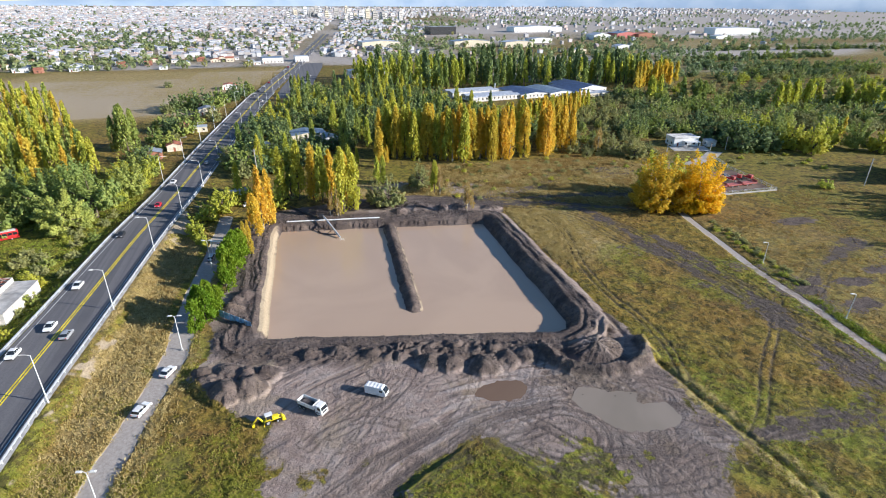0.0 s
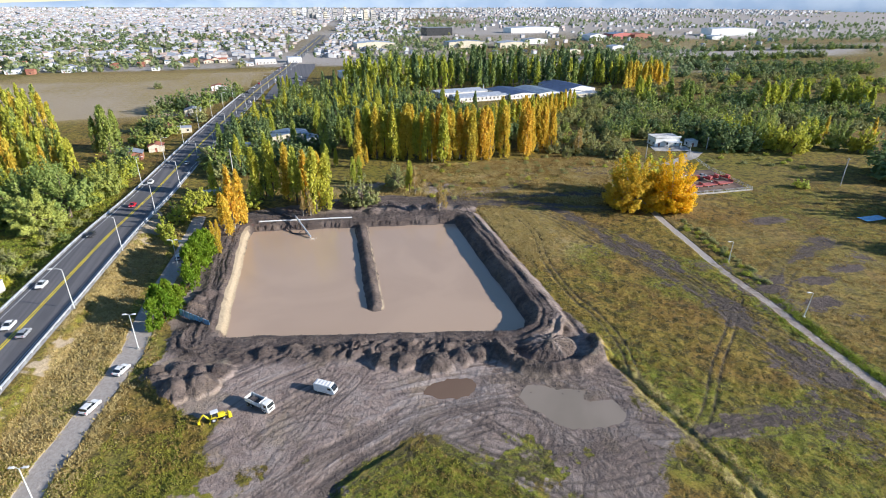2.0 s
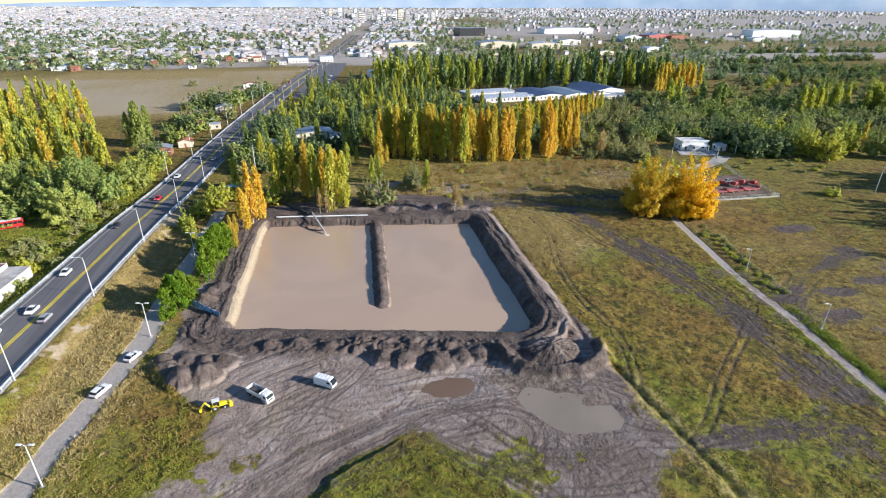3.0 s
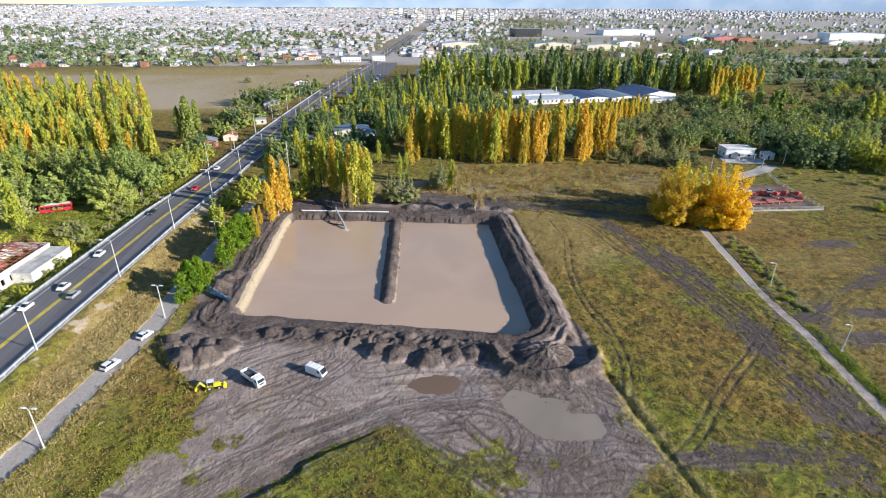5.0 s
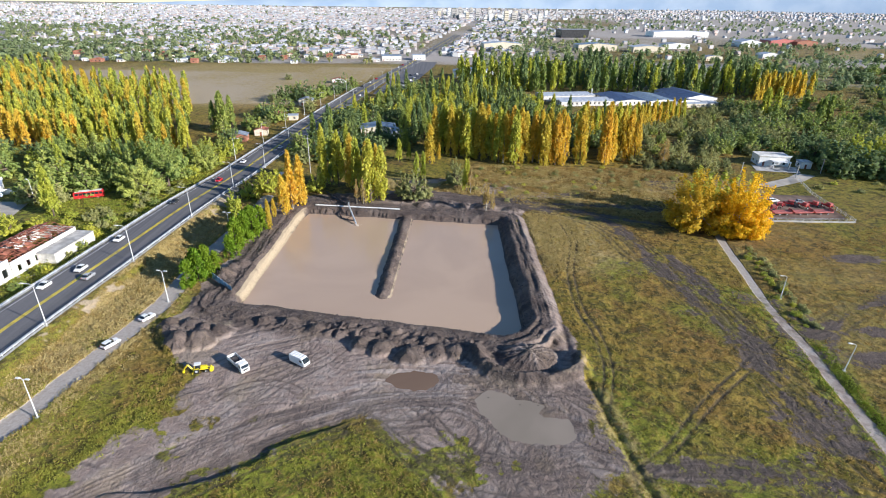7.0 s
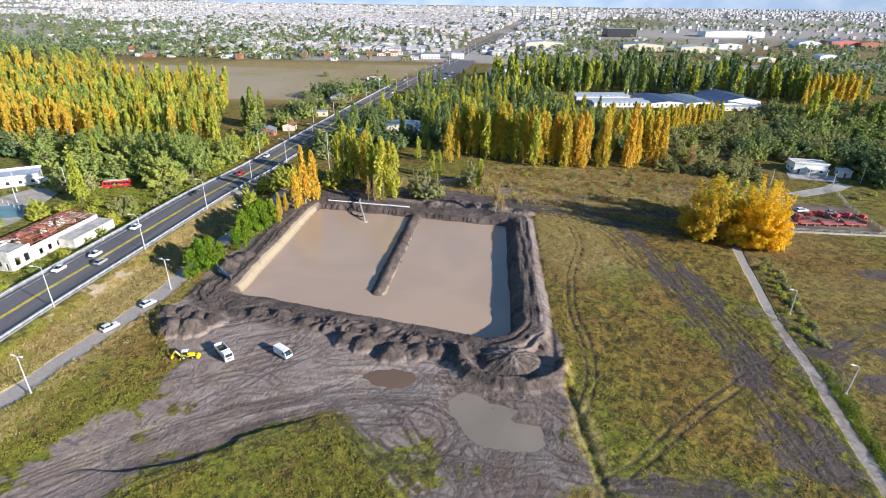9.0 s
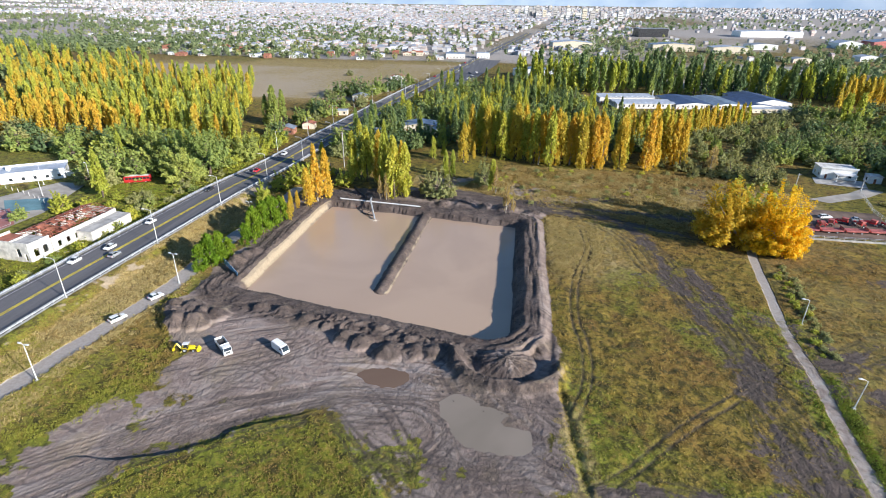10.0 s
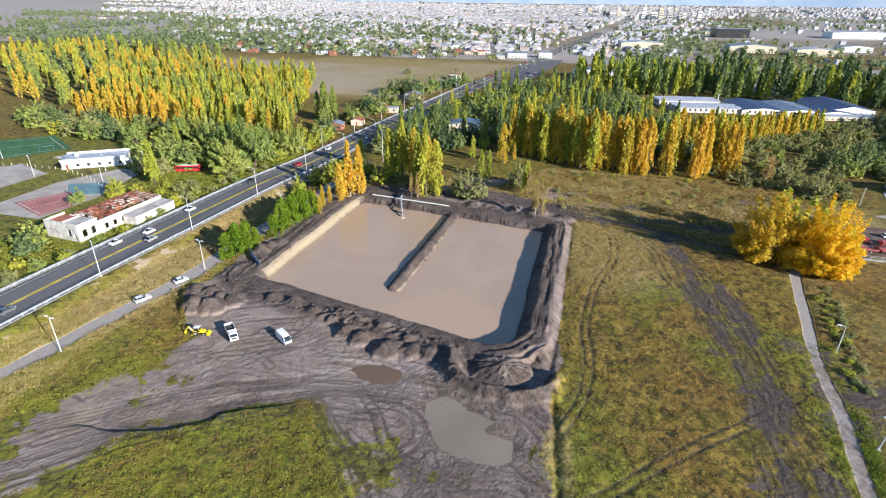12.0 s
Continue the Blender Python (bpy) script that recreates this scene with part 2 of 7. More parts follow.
def near_line(x, y, line, reach=5.0):
    """line_distance, worked out only within reach of the line."""
    xs, ys = [p[0] for p in line], [p[1] for p in line]
    out = np.full(np.shape(x), 99.0)
    ok = (x > min(xs) - reach) & (x < max(xs) + reach) & (y > min(ys) - reach) & (y < max(ys) + reach)
    out[ok] = line_distance(x[ok], y[ok], line)
    return out


def inside(x, y, ring):
    hit = np.zeros(np.shape(x), bool)
    for (ax, ay), (bx, by) in zip(ring, ring[1:] + ring[:1]):
        with np.errstate(divide="ignore", invalid="ignore"):
            hit ^= ((ay > y) != (by > y)) & (x < (bx - ax) * (y - ay) / (by - ay if by != ay else 1e-9) + ax)
    return hit


def edge_distance(x, y, ring):
    """Distance to a closed outline, negative inside it."""
    d = line_distance(x, y, ring + ring[:1])
    return np.where(inside(x, y, ring), -d, d)


def curve(line, step=4.0):
    """A smooth run of points through the given ones."""
    p = [Vector((*q, 0)) for q in line]
    p = [p[0] * 2 - p[1]] + p + [p[-1] * 2 - p[-2]]
    out = []
    for k in range(1, len(p) - 2):
        a, b, c, d = p[k - 1 : k + 3]
        n = max(1, int((c - b).length / step))
        for i in range(n):
            u = i / n
            q = 0.5 * (2 * b + (c - a) * u + (2 * a - 5 * b + 4 * c - d) * u * u + (3 * b - a - 3 * c + d) * u**3)
            out.append((q.x, q.y))
    return out + [tuple(p[-2][:2])]


WATER_Z = -2.1
FIELD_PATHS = [[(-182, 574), (-141, 581), (-94, 592), (-47, 604)], [(-221, 627), (-168, 634), (-103, 660), (-33, 662)]]
FIELD_SCRUB = [(-230, 612), (-165, 620), (-99, 629), (-38, 647)]
POND = [(-9.8, 111.2), (57.0, 96.4), (60.5, 97.3), (62.6, 100.5), (63.4, 167.0), (31.5, 172.0), (-6.2, 177.5), (-7.6, 170.0)]
SPIT = [(27.0, 116.8), (28.5, 140.0), (30.4, 170.0), (30.8, 178.0)]
MUD = [(-24, 98), (-14, 84), (-6, 82), (-9.6, 75), (-11.2, 68), (-15.8, 63.5), (-19, 58), (-24, 52), (-33, 42), (-44, 28), (-28, 24), (-8, 37), (-4, 47.5), (8.5, 56.7), (14, 59.4),
       (28, 67), (37, 58), (46, 47), (60, 42), (66, 52), (75.6, 54.6), (72, 62), (72, 78), (75, 90), (72, 104), (71.5, 168), (76, 178), (66, 188),
       (40, 200), (-8, 192), (-20, 182), (-19, 150), (-22, 118), (-20, 104)]
HIGHWAY = curve([(-66, -60), (-61.5, 20), (-58.6, 68), (-57, 95), (-53.8, 130), (-51, 163), (-43.5, 250), (-31, 370), (-16, 490), (9, 650), (36, 860), (80, 1174),
                 (190, 2000)], 6)
DIRT_ROAD = curve([(-47, 30), (-38, 60), (-34.6, 77), (-31.6, 93), (-29, 108), (-28.6, 130), (-26, 160), (-25, 190)], 4)
FIELD_TRACK = curve([(141, 172), (138.5, 158), (136, 148), (132.5, 129.5), (128.4, 108), (127, 91), (124.1, 73), (121.5, 52), (118, 20)], 4)
DITCH = [(71.8, 106), (71.6, 88), (73.3, 76), (74.7, 63), (75.6, 54.6), (76.6, 46), (77, 30)]
RUTS = [curve(r, 3) for r in (
    [(86.4, 164), (86.1, 147), (80.6, 127), (78.5, 107.6), (79.5, 97), (79.4, 88), (78, 79.7), (75, 72)],
    [(75.4, 54), (82.4, 58.9), (94.3, 70.4), (107, 81), (115.7, 89), (121, 93.6)],
    [(83.7, 175), (96.8, 161), (100.8, 138), (108.7, 122.7), (111.2, 101.4), (111.8, 87), (112.3, 73), (113, 60), (116, 46)],
    [(90, 176), (104.8, 161), (111.4, 142), (115.4, 119), (117, 101), (117, 91), (114, 80)],
    [(75.4, 54), (92, 56), (105, 53), (114, 49), (130, 46)],
    [(-26, 26), (-11.7, 36), (-0.8, 47.5), (10, 55.4), (24, 64), (40, 66)],
    [(30, 66), (36, 60), (44, 54), (50, 44)],
    [(84, 174), (66, 182), (44, 190), (24, 187)],
    [(27.5, 68.2), (33.6, 60.8), (41, 51.7), (47, 44), (52, 36)],
    [(33.7, 73.9), (40.8, 66.6), (46.6, 58.9), (59.9, 55.4)],
    [(104, 166), (109, 148), (110.5, 126), (113, 108), (114, 92), (118, 76)],
    [(97, 165), (104, 148), (106, 130), (109, 112), (114, 97), (122, 84)],
)]
LANES = [curve(r, 3) for r in (
    [(95.8, 179), (104, 164.8), (106.8, 148), (108.4, 132), (109.5, 115), (111, 103), (112, 92), (112, 84), (112, 73), (112, 60)],
    [(114, 138), (115.5, 115), (116, 98), (115, 84), (117.5, 73), (116, 60)],
    [(126, 97), (133, 96), (148, 105), (162, 111.6), (188, 122)],
    [(60, 190), (90, 184), (110, 182), (134, 176)],
    [(64, 186), (96, 176), (112, 168), (128, 160)],
    [(78, 54.4), (92, 54.2), (106, 51.5)],
    [(-8, 183), (15, 189), (42, 195), (66, 186), (84, 176)],
    [(-26, 176), (-14, 186), (0, 190)],
)]
PUDDLES = [[(50, 75), (51.4, 68.2), (54, 62.8), (58, 61.6), (63.6, 61.4), (66.4, 63), (66, 66.2), (61.5, 66.6), (60.6, 68.6), (62, 70.6), (58, 72), (54, 74)],
           [(31, 78.4), (34, 76), (39.5, 75.4), (41.4, 78), (40.5, 80.8), (34, 80.2)],
           ]
rng = np.random.default_rng(7)
SWIRLS = []
for k in range(56):
    ax, ay = rng.uniform(-10, 62), rng.uniform(50, 86)
    heading, turn = rng.normal(0.4, 0.55), rng.normal(0, 0.06)
    run = []
    for i in range(int(rng.integers(5, 12))):
        run.append((ax, ay))
        ax, ay, heading = ax + 3 * math.cos(heading), ay + 3 * math.sin(heading), heading + turn * 3
    SWIRLS.append(run)
for radius in (6.2, 8.4):
    SWIRLS.append([(42.8 + radius * 1.15 * math.cos(0.3 * k - 2.6), 63.6 + radius * math.sin(0.3 * k - 2.6)) for k in range(17)])
for k in range(20):
    off, bend = rng.uniform(-8, 9), rng.uniform(-0.16, 0.16)
    start, stop = int(rng.integers(0, 5)), int(rng.integers(6, 11))
    sweep = [(-33, 27), (-23, 35), (-14, 44), (-6, 52), (3, 59), (13, 65.5), (24, 70), (35, 72.5), (46, 72), (57, 68), (66, 61)]
    SWIRLS.append([(x + 0.5 * off + bend * (i - 5) * 2, y + (-0.75 + 0.09 * i) * off + bend * (i - 5) ** 2) for i, (x, y) in enumerate(sweep)][start:stop])
SWIRLS += [[(24, 68.5), (26.6, 66), (33, 57.7), (41, 49.3), (48, 41)], [(47.8, 57.2), (58, 54.4), (65.4, 56.7), (75.5, 54.5)], [(46, 60), (52, 52), (57, 44)]]
MUD_SPOTS = [(133, 95, 8, 4), (141, 85, 10, 4.5), (150, 96, 9, 3.5), (176, 137, 11, 3.6), (112, 82, 6, 11), (111, 66, 6, 9), (119, 64, 3.5, 14), (107, 104, 4.5, 2.6), (109, 128, 5, 8), (165, 100, 9, 4), (190, 112, 14, 4),
             (119, 182, 16, 3), (96, 196, 14, 4), (70, 204, 12, 4)]
HEAPS = [  # x, y, radius, height
    (-20.6, 95.0, 3.6, 1.7), (-17.0, 91.0, 4.0, 2.3), (-12.6, 91.6, 4.2, 2.2), (-17.2, 97.6, 3.8, 1.3), (-13.6, 96.0, 3.2, 1.5), (-22.5, 98.5, 3.0, 1.2), (-9.0, 95.5, 3.0, 1.1),
    (24.5, 90.6, 3.4, 1.3), (29, 89, 3.4, 1.5), (36, 86.4, 4.0, 1.4), (41, 87, 3.4, 1.1), (45.5, 88, 3.2, 1.0),
    (13, 97, 2.6, 0.9), (6, 99.5, 2.6, 0.9), (-0.5, 100.5, 2.4, 0.7), (-18, 124, 3.2, 1.5), (-15.5, 131, 2.6, 1.3), (-17.5, 128, 2.2, 1.2),
    (44, 184, 6.0, 0.9), (60, 180, 5.0, 1.0), (70, 176, 4.0, 0.9), (52, 181, 3.0, 1.1), (36, 182, 3.0, 0.8),
]
MOUND = (62.0, 85.2)
MOUND_RIM = [(50.2, 88), (51.0, 83.5), (53.5, 80.2), (58, 78.2), (64, 77.4), (69, 78.4), (72.3, 81.6), (73.0, 85.5)]
SCARP = [(-16, 46.5), (-11, 50.2), (-4, 50.4), (3, 52.6), (8, 54.8), (11.6, 57), (12.2, 59.6), (18, 62.6), (25.5, 66.4), (29, 67.6)]
SWEEP = curve([(-60, 10), (-42, 24), (-30, 35), (-18, 45), (-6, 54.5), (6, 62), (18, 68.5), (30, 72.5), (42, 73), (54, 69), (64, 62), (72, 56), (84, 52)], 3)
CROSS = curve([(-20, 96), (-6, 92), (6, 87), (16, 80), (24, 70), (32, 60), (40, 50), (48, 40), (56, 28)], 3)


def road_height(y):
    return 1.9 * (1 - smooth(165, 230, y)) + 0.25


def lie_of_land(x, y):
    """Height of the ground and its covers at arrays x, y."""
    x, y = np.asarray(x, float), np.asarray(y, float)
    near = (x > -75) & (x < 180) & (y > 10) & (y < 215)
    z = 0.25 * value_noise(x, y, 60, 3, 3) * smooth(40, 60, np.hypot(x, y - 90) + 40)
    out = {k: np.zeros(np.shape(x)) for k in ("mud", "dark", "green", "pale", "sand_tan", "rut", "straw", "score")}
    # far plain, rising to a low tableland on the skyline
    far = smooth(2600, 4700, np.hypot(x, y))
    z = z + far * (6 + 10 * smooth(-600, 2500, x)) * (1 + 0.25 * value_noise(x, y, 900, 9, 3))
    z = np.where((x < -98) & (x > -256) & (y > 112) & (y < 232), 0.0, z)
    hw = np.where(y < 1300, line_distance(x, y, HIGHWAY), 999.0)
    bank = 1 - smooth(8.6, 14.5, hw)
    z = z * (1 - bank) + road_height(y) * bank
    px, py = x[near], y[near]
    pz = z[near] + 0.12 * value_noise(px, py, 5, 21, 3)
    d = edge_distance(px + 0.5 * value_noise(px, py, 6, 5, 2), py + 0.5 * value_noise(px, py, 6, 6, 2), POND)
    s = line_distance(px, py, SPIT)
    lumps, crumbs = value_noise(px, py, 5.0, 11, 4, 0.6), value_noise(px, py, 1.6, 12, 2)
    east, west = smooth(55, 62, px), 1 - smooth(-9, -3, px)
    south, north = 1 - smooth(98, 108, py + 0.22 * px - 8), smooth(164, 172, py + 0.12 * px)
    # basin, bank, crest and outer slope
    low_end = south * (1 - smooth(0, 30, px))
    crest = 0.15 + 0.95 * east - 0.15 * north + 0.15 * west - 0.45 * low_end
    width = 2.5 + 0.9 * east + 0.6 * north + 0.4 * west
    rise = WATER_Z + (crest - WATER_Z) * smooth(0, 1, d / width)
    fall_at = 7.2 + 0.3 * east + 2.2 * south
    outer = crest * (1 - smooth(fall_at, fall_at + 2.6, d))
    berm = np.where(d < 0, WATER_Z + np.maximum(d * 0.55, -1.6), np.where(d < width, rise, outer))
    wgt = 1 - smooth(fall_at + 2, fall_at + 4.5, d)
    pz = pz * (1 - wgt) + berm * wgt
    # furrows that run along the crest
    furrow = 1.7 * value_noise(d + 0.5 * value_noise(px, py, 8.0, 13, 2), 0.09 * (px + py), 1.15, 24, 3, 0.7)
    on_top = smooth(width - 0.3, width + 0.5, d) * (1 - smooth(fall_at - 0.5, fall_at + 1, d))
    pz += on_top * (0.42 * east + 0.4 * west + 0.26 * south) * furrow * (0.7 + 0.5 * value_noise(px, py, 7, 14, 2))
    pz += (0.3 * lumps * (0.3 + south * 0.8 + north * 0.8 + west * 0.5) + 0.12 * crumbs) * (d > 0.8 + 1.9 * west) * (1 - smooth(fall_at + 2, fall_at + 6, d))
    # tipped loads in a ragged row along the outer edge
    along = 0.976 * px - 0.217 * py
    wob, wob2 = value_noise(px, py, 3.4, 25, 2), value_noise(px, py, 2.6, 26, 2)
    crag = 1 - np.abs(value_noise(0.83 * along + 0.55 * d + 1.7 * wob, 0.6 * d - 0.3 * along + 1.4 * wob2, 2.3, 15, 3, 0.62)) * 2.5
    band = south * smooth(4.6, 6.6, d) * (1 - smooth(fall_at + 1.4, fall_at + 2.8, d)) * (1 - 0.8 * smooth(49, 53, px))
    band *= 0.35 + 0.65 * smooth(13, 19, px)
    pz += band * (0.4 + 0.95 * crag) * (0.85 + 0.7 * value_noise(px, py, 11, 16, 2))
    pz += 0.22 * value_noise(px, py, 1.3, 18, 2) * band
    # the spit
    ridge = np.where(s < 2.6, WATER_Z + 1.5 * smooth(0, 1, 1.05 - s / 2.6) + 0.2 * crumbs + 0.14 * lumps - 0.1, -9)
    pz = np.where(d < 0.5, np.maximum(pz, ridge), pz)
    heap = np.zeros(px.shape)
    for hx, hy, r, h in HEAPS:
        q = np.hypot(px - hx + 0.9 * lumps, py - hy + 0.9 * crumbs) / r
        heap = np.maximum(heap, 1.3 * h * np.clip(1.25 * (1 - q), 0, 1) ** 0.8 * (1 + 0.35 * lumps + 0.12 * crag))
    # a washed mound inside a raw rim
    ang = np.arctan2((py - MOUND[1]) * 1.2, px - MOUND[0])
    far_m = np.hypot(px - MOUND[0], (py - MOUND[1]) * 1.2) + 0.7 * lumps
    fluting = 1.8 * value_noise(ang * 6.0 + 40, 0.12 * far_m, 1.0, 19, 3, 0.75)
    mound = 2.4 * np.clip(1.1 - far_m / 6.4, 0, 1) ** 0.7 + 0.34 * fluting * smooth(0.4, 2.0, far_m) * (1 - smooth(5.0, 6.6, far_m))
    pz = np.where((far_m < 10) & (d > fall_at), np.minimum(pz, 0.1) - 0.35 * (1 - smooth(8.0, 10.0, far_m)), pz)
    rim_off = np.abs(near_line(px, py, MOUND_RIM, 8.0) + 0.9 * lumps + 0.4 * crumbs)
    rim = (2.2 + 0.3 * crag) * np.exp(-((rim_off / 1.6) ** 2)) + 0.25 * lumps * (rim_off < 4)
    heap = np.maximum(heap, np.maximum(mound * (far_m < 7.0), rim * (rim_off < 5)))
    pz = np.where(d > 1.0, np.maximum(pz, np.minimum(pz, 0.3) * 0.4 + heap), pz)
    # covers
    md = edge_distance(px, py, MUD)
    ragged = 3.0 * value_noise(px, py, 13, 31, 5, 0.66)
    soft = 2.0 + 5.0 * (1 - smooth(66, 78, py)) * (px < 74)
    mud = 1 - smooth(-1.0, 1.0, (md + ragged) / soft)
    from_lane = [near_line(px, py, lane, 12.0) for lane in LANES]
    for off in from_lane:
        mud = np.maximum(mud, 0.64 * (1 - smooth(0.6, 4.2, off + 1.3 * ragged)))
    for sx, sy, rx, ry in MUD_SPOTS:
        mud = np.maximum(mud, (0.55 if sx < 122 else 0.8) * (1 - smooth(0.4, 1.25, np.hypot((px - sx) / rx, (py - sy) / ry) + 0.3 * ragged)))
    mud = np.maximum(mud, 0.52 * smooth(0.0, 0.35, value_noise(px, py, 16, 34, 5, 0.66)) * smooth(176, 182, py) * (px > 30) * (px < 165))
    turf = value_noise(px, py, 11, 33, 5, 0.68)
    mud -= 0.6 * smooth(0.0, 0.3, turf) * (1 - smooth(60, 70, py - 0.25 * np.maximum(0, 16 - px))) * (px < 74)
    mud = np.clip(mud, 0, 1)
    blot = value_noise(px, py, 26, 41, 4, 0.6)
    mud = np.maximum(mud, 0.5 * smooth(0.24, 0.5, blot) * smooth(88, 100, px) * (1 - smooth(150, 165, py)))
    south_turf = 0.9 - 0.75 * smooth(-0.05, 0.25, value_noise(px, py, 9, 35, 5, 0.66))
    mud *= 1 - south_turf * (1 - smooth(-3, 3, edge_distance(px, py, [(2, 30), (2, 50), (14, 58.5), (28, 66), (35, 59), (44, 46), (44, 30)]) + ragged * 0.6))
    dark = np.maximum(smooth(0.25, 0.9, heap), 1 - smooth(fall_at + 1, fall_at + 5, d)) * (0.8 + 0.2 * lumps)
    dark = np.maximum(dark, 0.88 * smooth(84, 92, px))
    for off in from_lane:
        dark = np.maximum(dark, 0.75 * (1 - smooth(2.0, 6.0, off)))
    washed = (1 - smooth(3.2, 6.0, far_m + 1.2 * fluting)) * smooth(-0.15, 0.35, fluting)
    dark *= 1 - 0.95 * np.clip(1.25 * washed, 0, 1)
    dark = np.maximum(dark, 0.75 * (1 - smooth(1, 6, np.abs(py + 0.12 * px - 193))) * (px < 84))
    east_skirt = smooth(6.6, 7.6, d) * (1 - smooth(9.4, 10.4, d)) * east
    rut = np.zeros(px.shape)
    for run in RUTS:
        e = near_line(px, py, run) + 0.15 * crumbs
        rut = np.maximum(rut, 1.15 * np.exp(-(((e - 0.95) / 0.33) ** 2)) * (0.7 + 0.3 * smooth(-0.3, 0.2, value_noise(px, py, 8, 131, 2))))
    for k, off in enumerate(from_lane):
        for j in range(5):
            e = np.abs(off + 1.1 * value_noise(px, py, 14, 90 + 5 * k + j, 2) - 0.9 * j)
            rut = np.maximum(rut, 0.85 * np.exp(-((e / 0.3) ** 2)) * (0.4 + 0.6 * (value_noise(px, py, 9, 120 + k + j, 2) > -0.1)))
    for run in SWIRLS:
        e = near_line(px, py, run)
        rut = np.maximum(rut, (0.3 + 0.5 * ((len(run) * 7) % 5) / 4 + 0.2 * (len(run) > 11)) * np.exp(-(((e - 0.9) / 0.25) ** 2)))
    # wheel scores that follow the vehicles' ways
    score = np.zeros(px.shape)
    yard = (py < 112) & (px > -40) & (px < 82)
    sx, sy = px[yard], py[yard]
    marks = np.zeros(sx.shape)
    for k, (way, seed_) in enumerate(((SWEEP, 211), (CROSS, 223))):
        u, v = along_line(sx, sy, way)
        v = v + 1.6 * value_noise(sx, sy, 17, seed_ + 5, 2)
        fine = value_noise(u / 14.0, v, 1.0, seed_, 3, 0.75) + 0.5 * value_noise(u / 9.0, v, 3.4, seed_ + 3, 2)
        mask = smooth(-0.25, 0.25, value_noise(sx, sy, 19, seed_ + 9, 3) + (0.15 if k == 0 else -0.08))
        marks = np.where(np.abs(fine) * mask > np.abs(marks), fine * mask, marks)
    score[yard] = np.clip(marks, -1, 1)
    out["score"][near] = score
    pz += 0.17 * score * mud * (d > 5) * (heap < 0.4)
    pz -= 0.13 * rut * (d > 6)
    pz += 0.07 * value_noise(px, py, 2.4, 51, 3, 0.6) * mud * (d > 6)
    dt = line_distance(px, py, DITCH)
    pz -= 0.45 * np.exp(-((dt / 0.8) ** 2)) * (py < 100)
    # cut edge where the turf was stripped
    cut_v = along_line(px, py, SCARP)[1] + 0.5 * lumps
    pz -= 0.75 * smooth(-0.1, 0.35, cut_v) * (1 - smooth(1.5, 9.0, cut_v)) * smooth(-15, -9, px) * (1 - smooth(17, 28, px)) * (0.8 + 0.5 * lumps)
    for ring in PUDDLES:
        e = edge_distance(px, py, ring) + 1.3 * lumps + 0.6 * crumbs
        bed = smooth(-0.6, 4.2, e)
        pz = np.where(e < 4.2, -0.36 * (1 - bed) + np.maximum(pz, -0.22) * bed, pz)
    road = line_distance(px, py, DIRT_ROAD)
    path = line_distance(px, py, FIELD_TRACK)
    flat = 1 - smooth(2.2, 3.6, np.minimum(road, path + 0.8))
    pz = pz * (1 - flat) + (-0.15) * flat
    pale = np.maximum(1 - smooth(1.9, 3.0, road + 0.3 * ragged), 0.9 * (1 - smooth(0.95, 1.7, path + 0.15 * ragged)))
    sand_tan = 0.62 * (1 - smooth(1.2, 3.6, np.abs(hw[near] - 11.0) + ragged * 1.5)) * (px > -57) * smooth(-0.1, 0.4, blot + 0.5 * value_noise(px, py, 4, 44, 3, 0.65))
    sand_tan = np.maximum(sand_tan, 0.62 * west * (1 - smooth(2.0, 2.7, d + 0.2 * ragged)) * (d > -1) * smooth(108, 112, py + 0.2 * px))
    sand_tan = np.maximum(sand_tan, (1 - smooth(0.2, 0.8, np.abs(s - 2.1))) * (px > 28) * (d < 0.5) * 0.5)
    dark = np.maximum(dark, 0.42 * smooth(40, 54, px) * (py < 82))
    mud = np.maximum(mud, 0.95 * east_skirt)
    dark = dark * (1 - 0.75 * east_skirt)
    tan = smooth(0.0, 0.35, value_noise(px, py, 9, 17, 4, 0.6)) * (smooth(fall_at - 1, fall_at + 1, d) * (1 - smooth(fall_at + 4, fall_at + 7, d)) * np.maximum(south, east) + 0.8 * smooth(0.3, 1.2, heap) * (1 - smooth(1.8, 3.0, heap)))
    sand_tan = np.maximum(sand_tan, 0.43 * np.clip(tan, 0, 1))
    # sunlit tan put into the colour of the rim's east side
    sand_tan = np.maximum(sand_tan, 0.45 * (1 - smooth(0.8, 2.2, rim_off)) * smooth(62, 68, px + 0.3 * ragged) * (px > 55))
    # nearer stretch of the track: mud colour, with the pale held down
    worn = (1 - smooth(0.9, 1.9, path)) * (1 - smooth(96, 120, py))
    mud, pale = np.maximum(mud, worn), np.where(worn > 0.2, np.minimum(pale, 0.5), pale)
    dark = dark * (1 - worn)
    green = smooth(0.05, 0.5, blot + 0.25 * smooth(6, 1.5, path) + 0.45 * (py < 80) * (px < 60))
    green = np.maximum(green, 1.0 * (np.abs(path - 3.2) < 1.9) * (py < 112))
    green = np.maximum(green, smooth(-0.3, 0.3, value_noise(px, py, 14, 79, 4, 0.6) + 0.3) * smooth(73, 75, px) * (1 - smooth(84, 98, px + 0.4 * (py - 60))) * (1 - smooth(84, 96, py)))
    green *= (1 - 0.7 * smooth(128, 140, px)) * (1 - 0.6 * smooth(174, 182, py))
    dry = (px > -47) & (px < -27) & (py < 118)
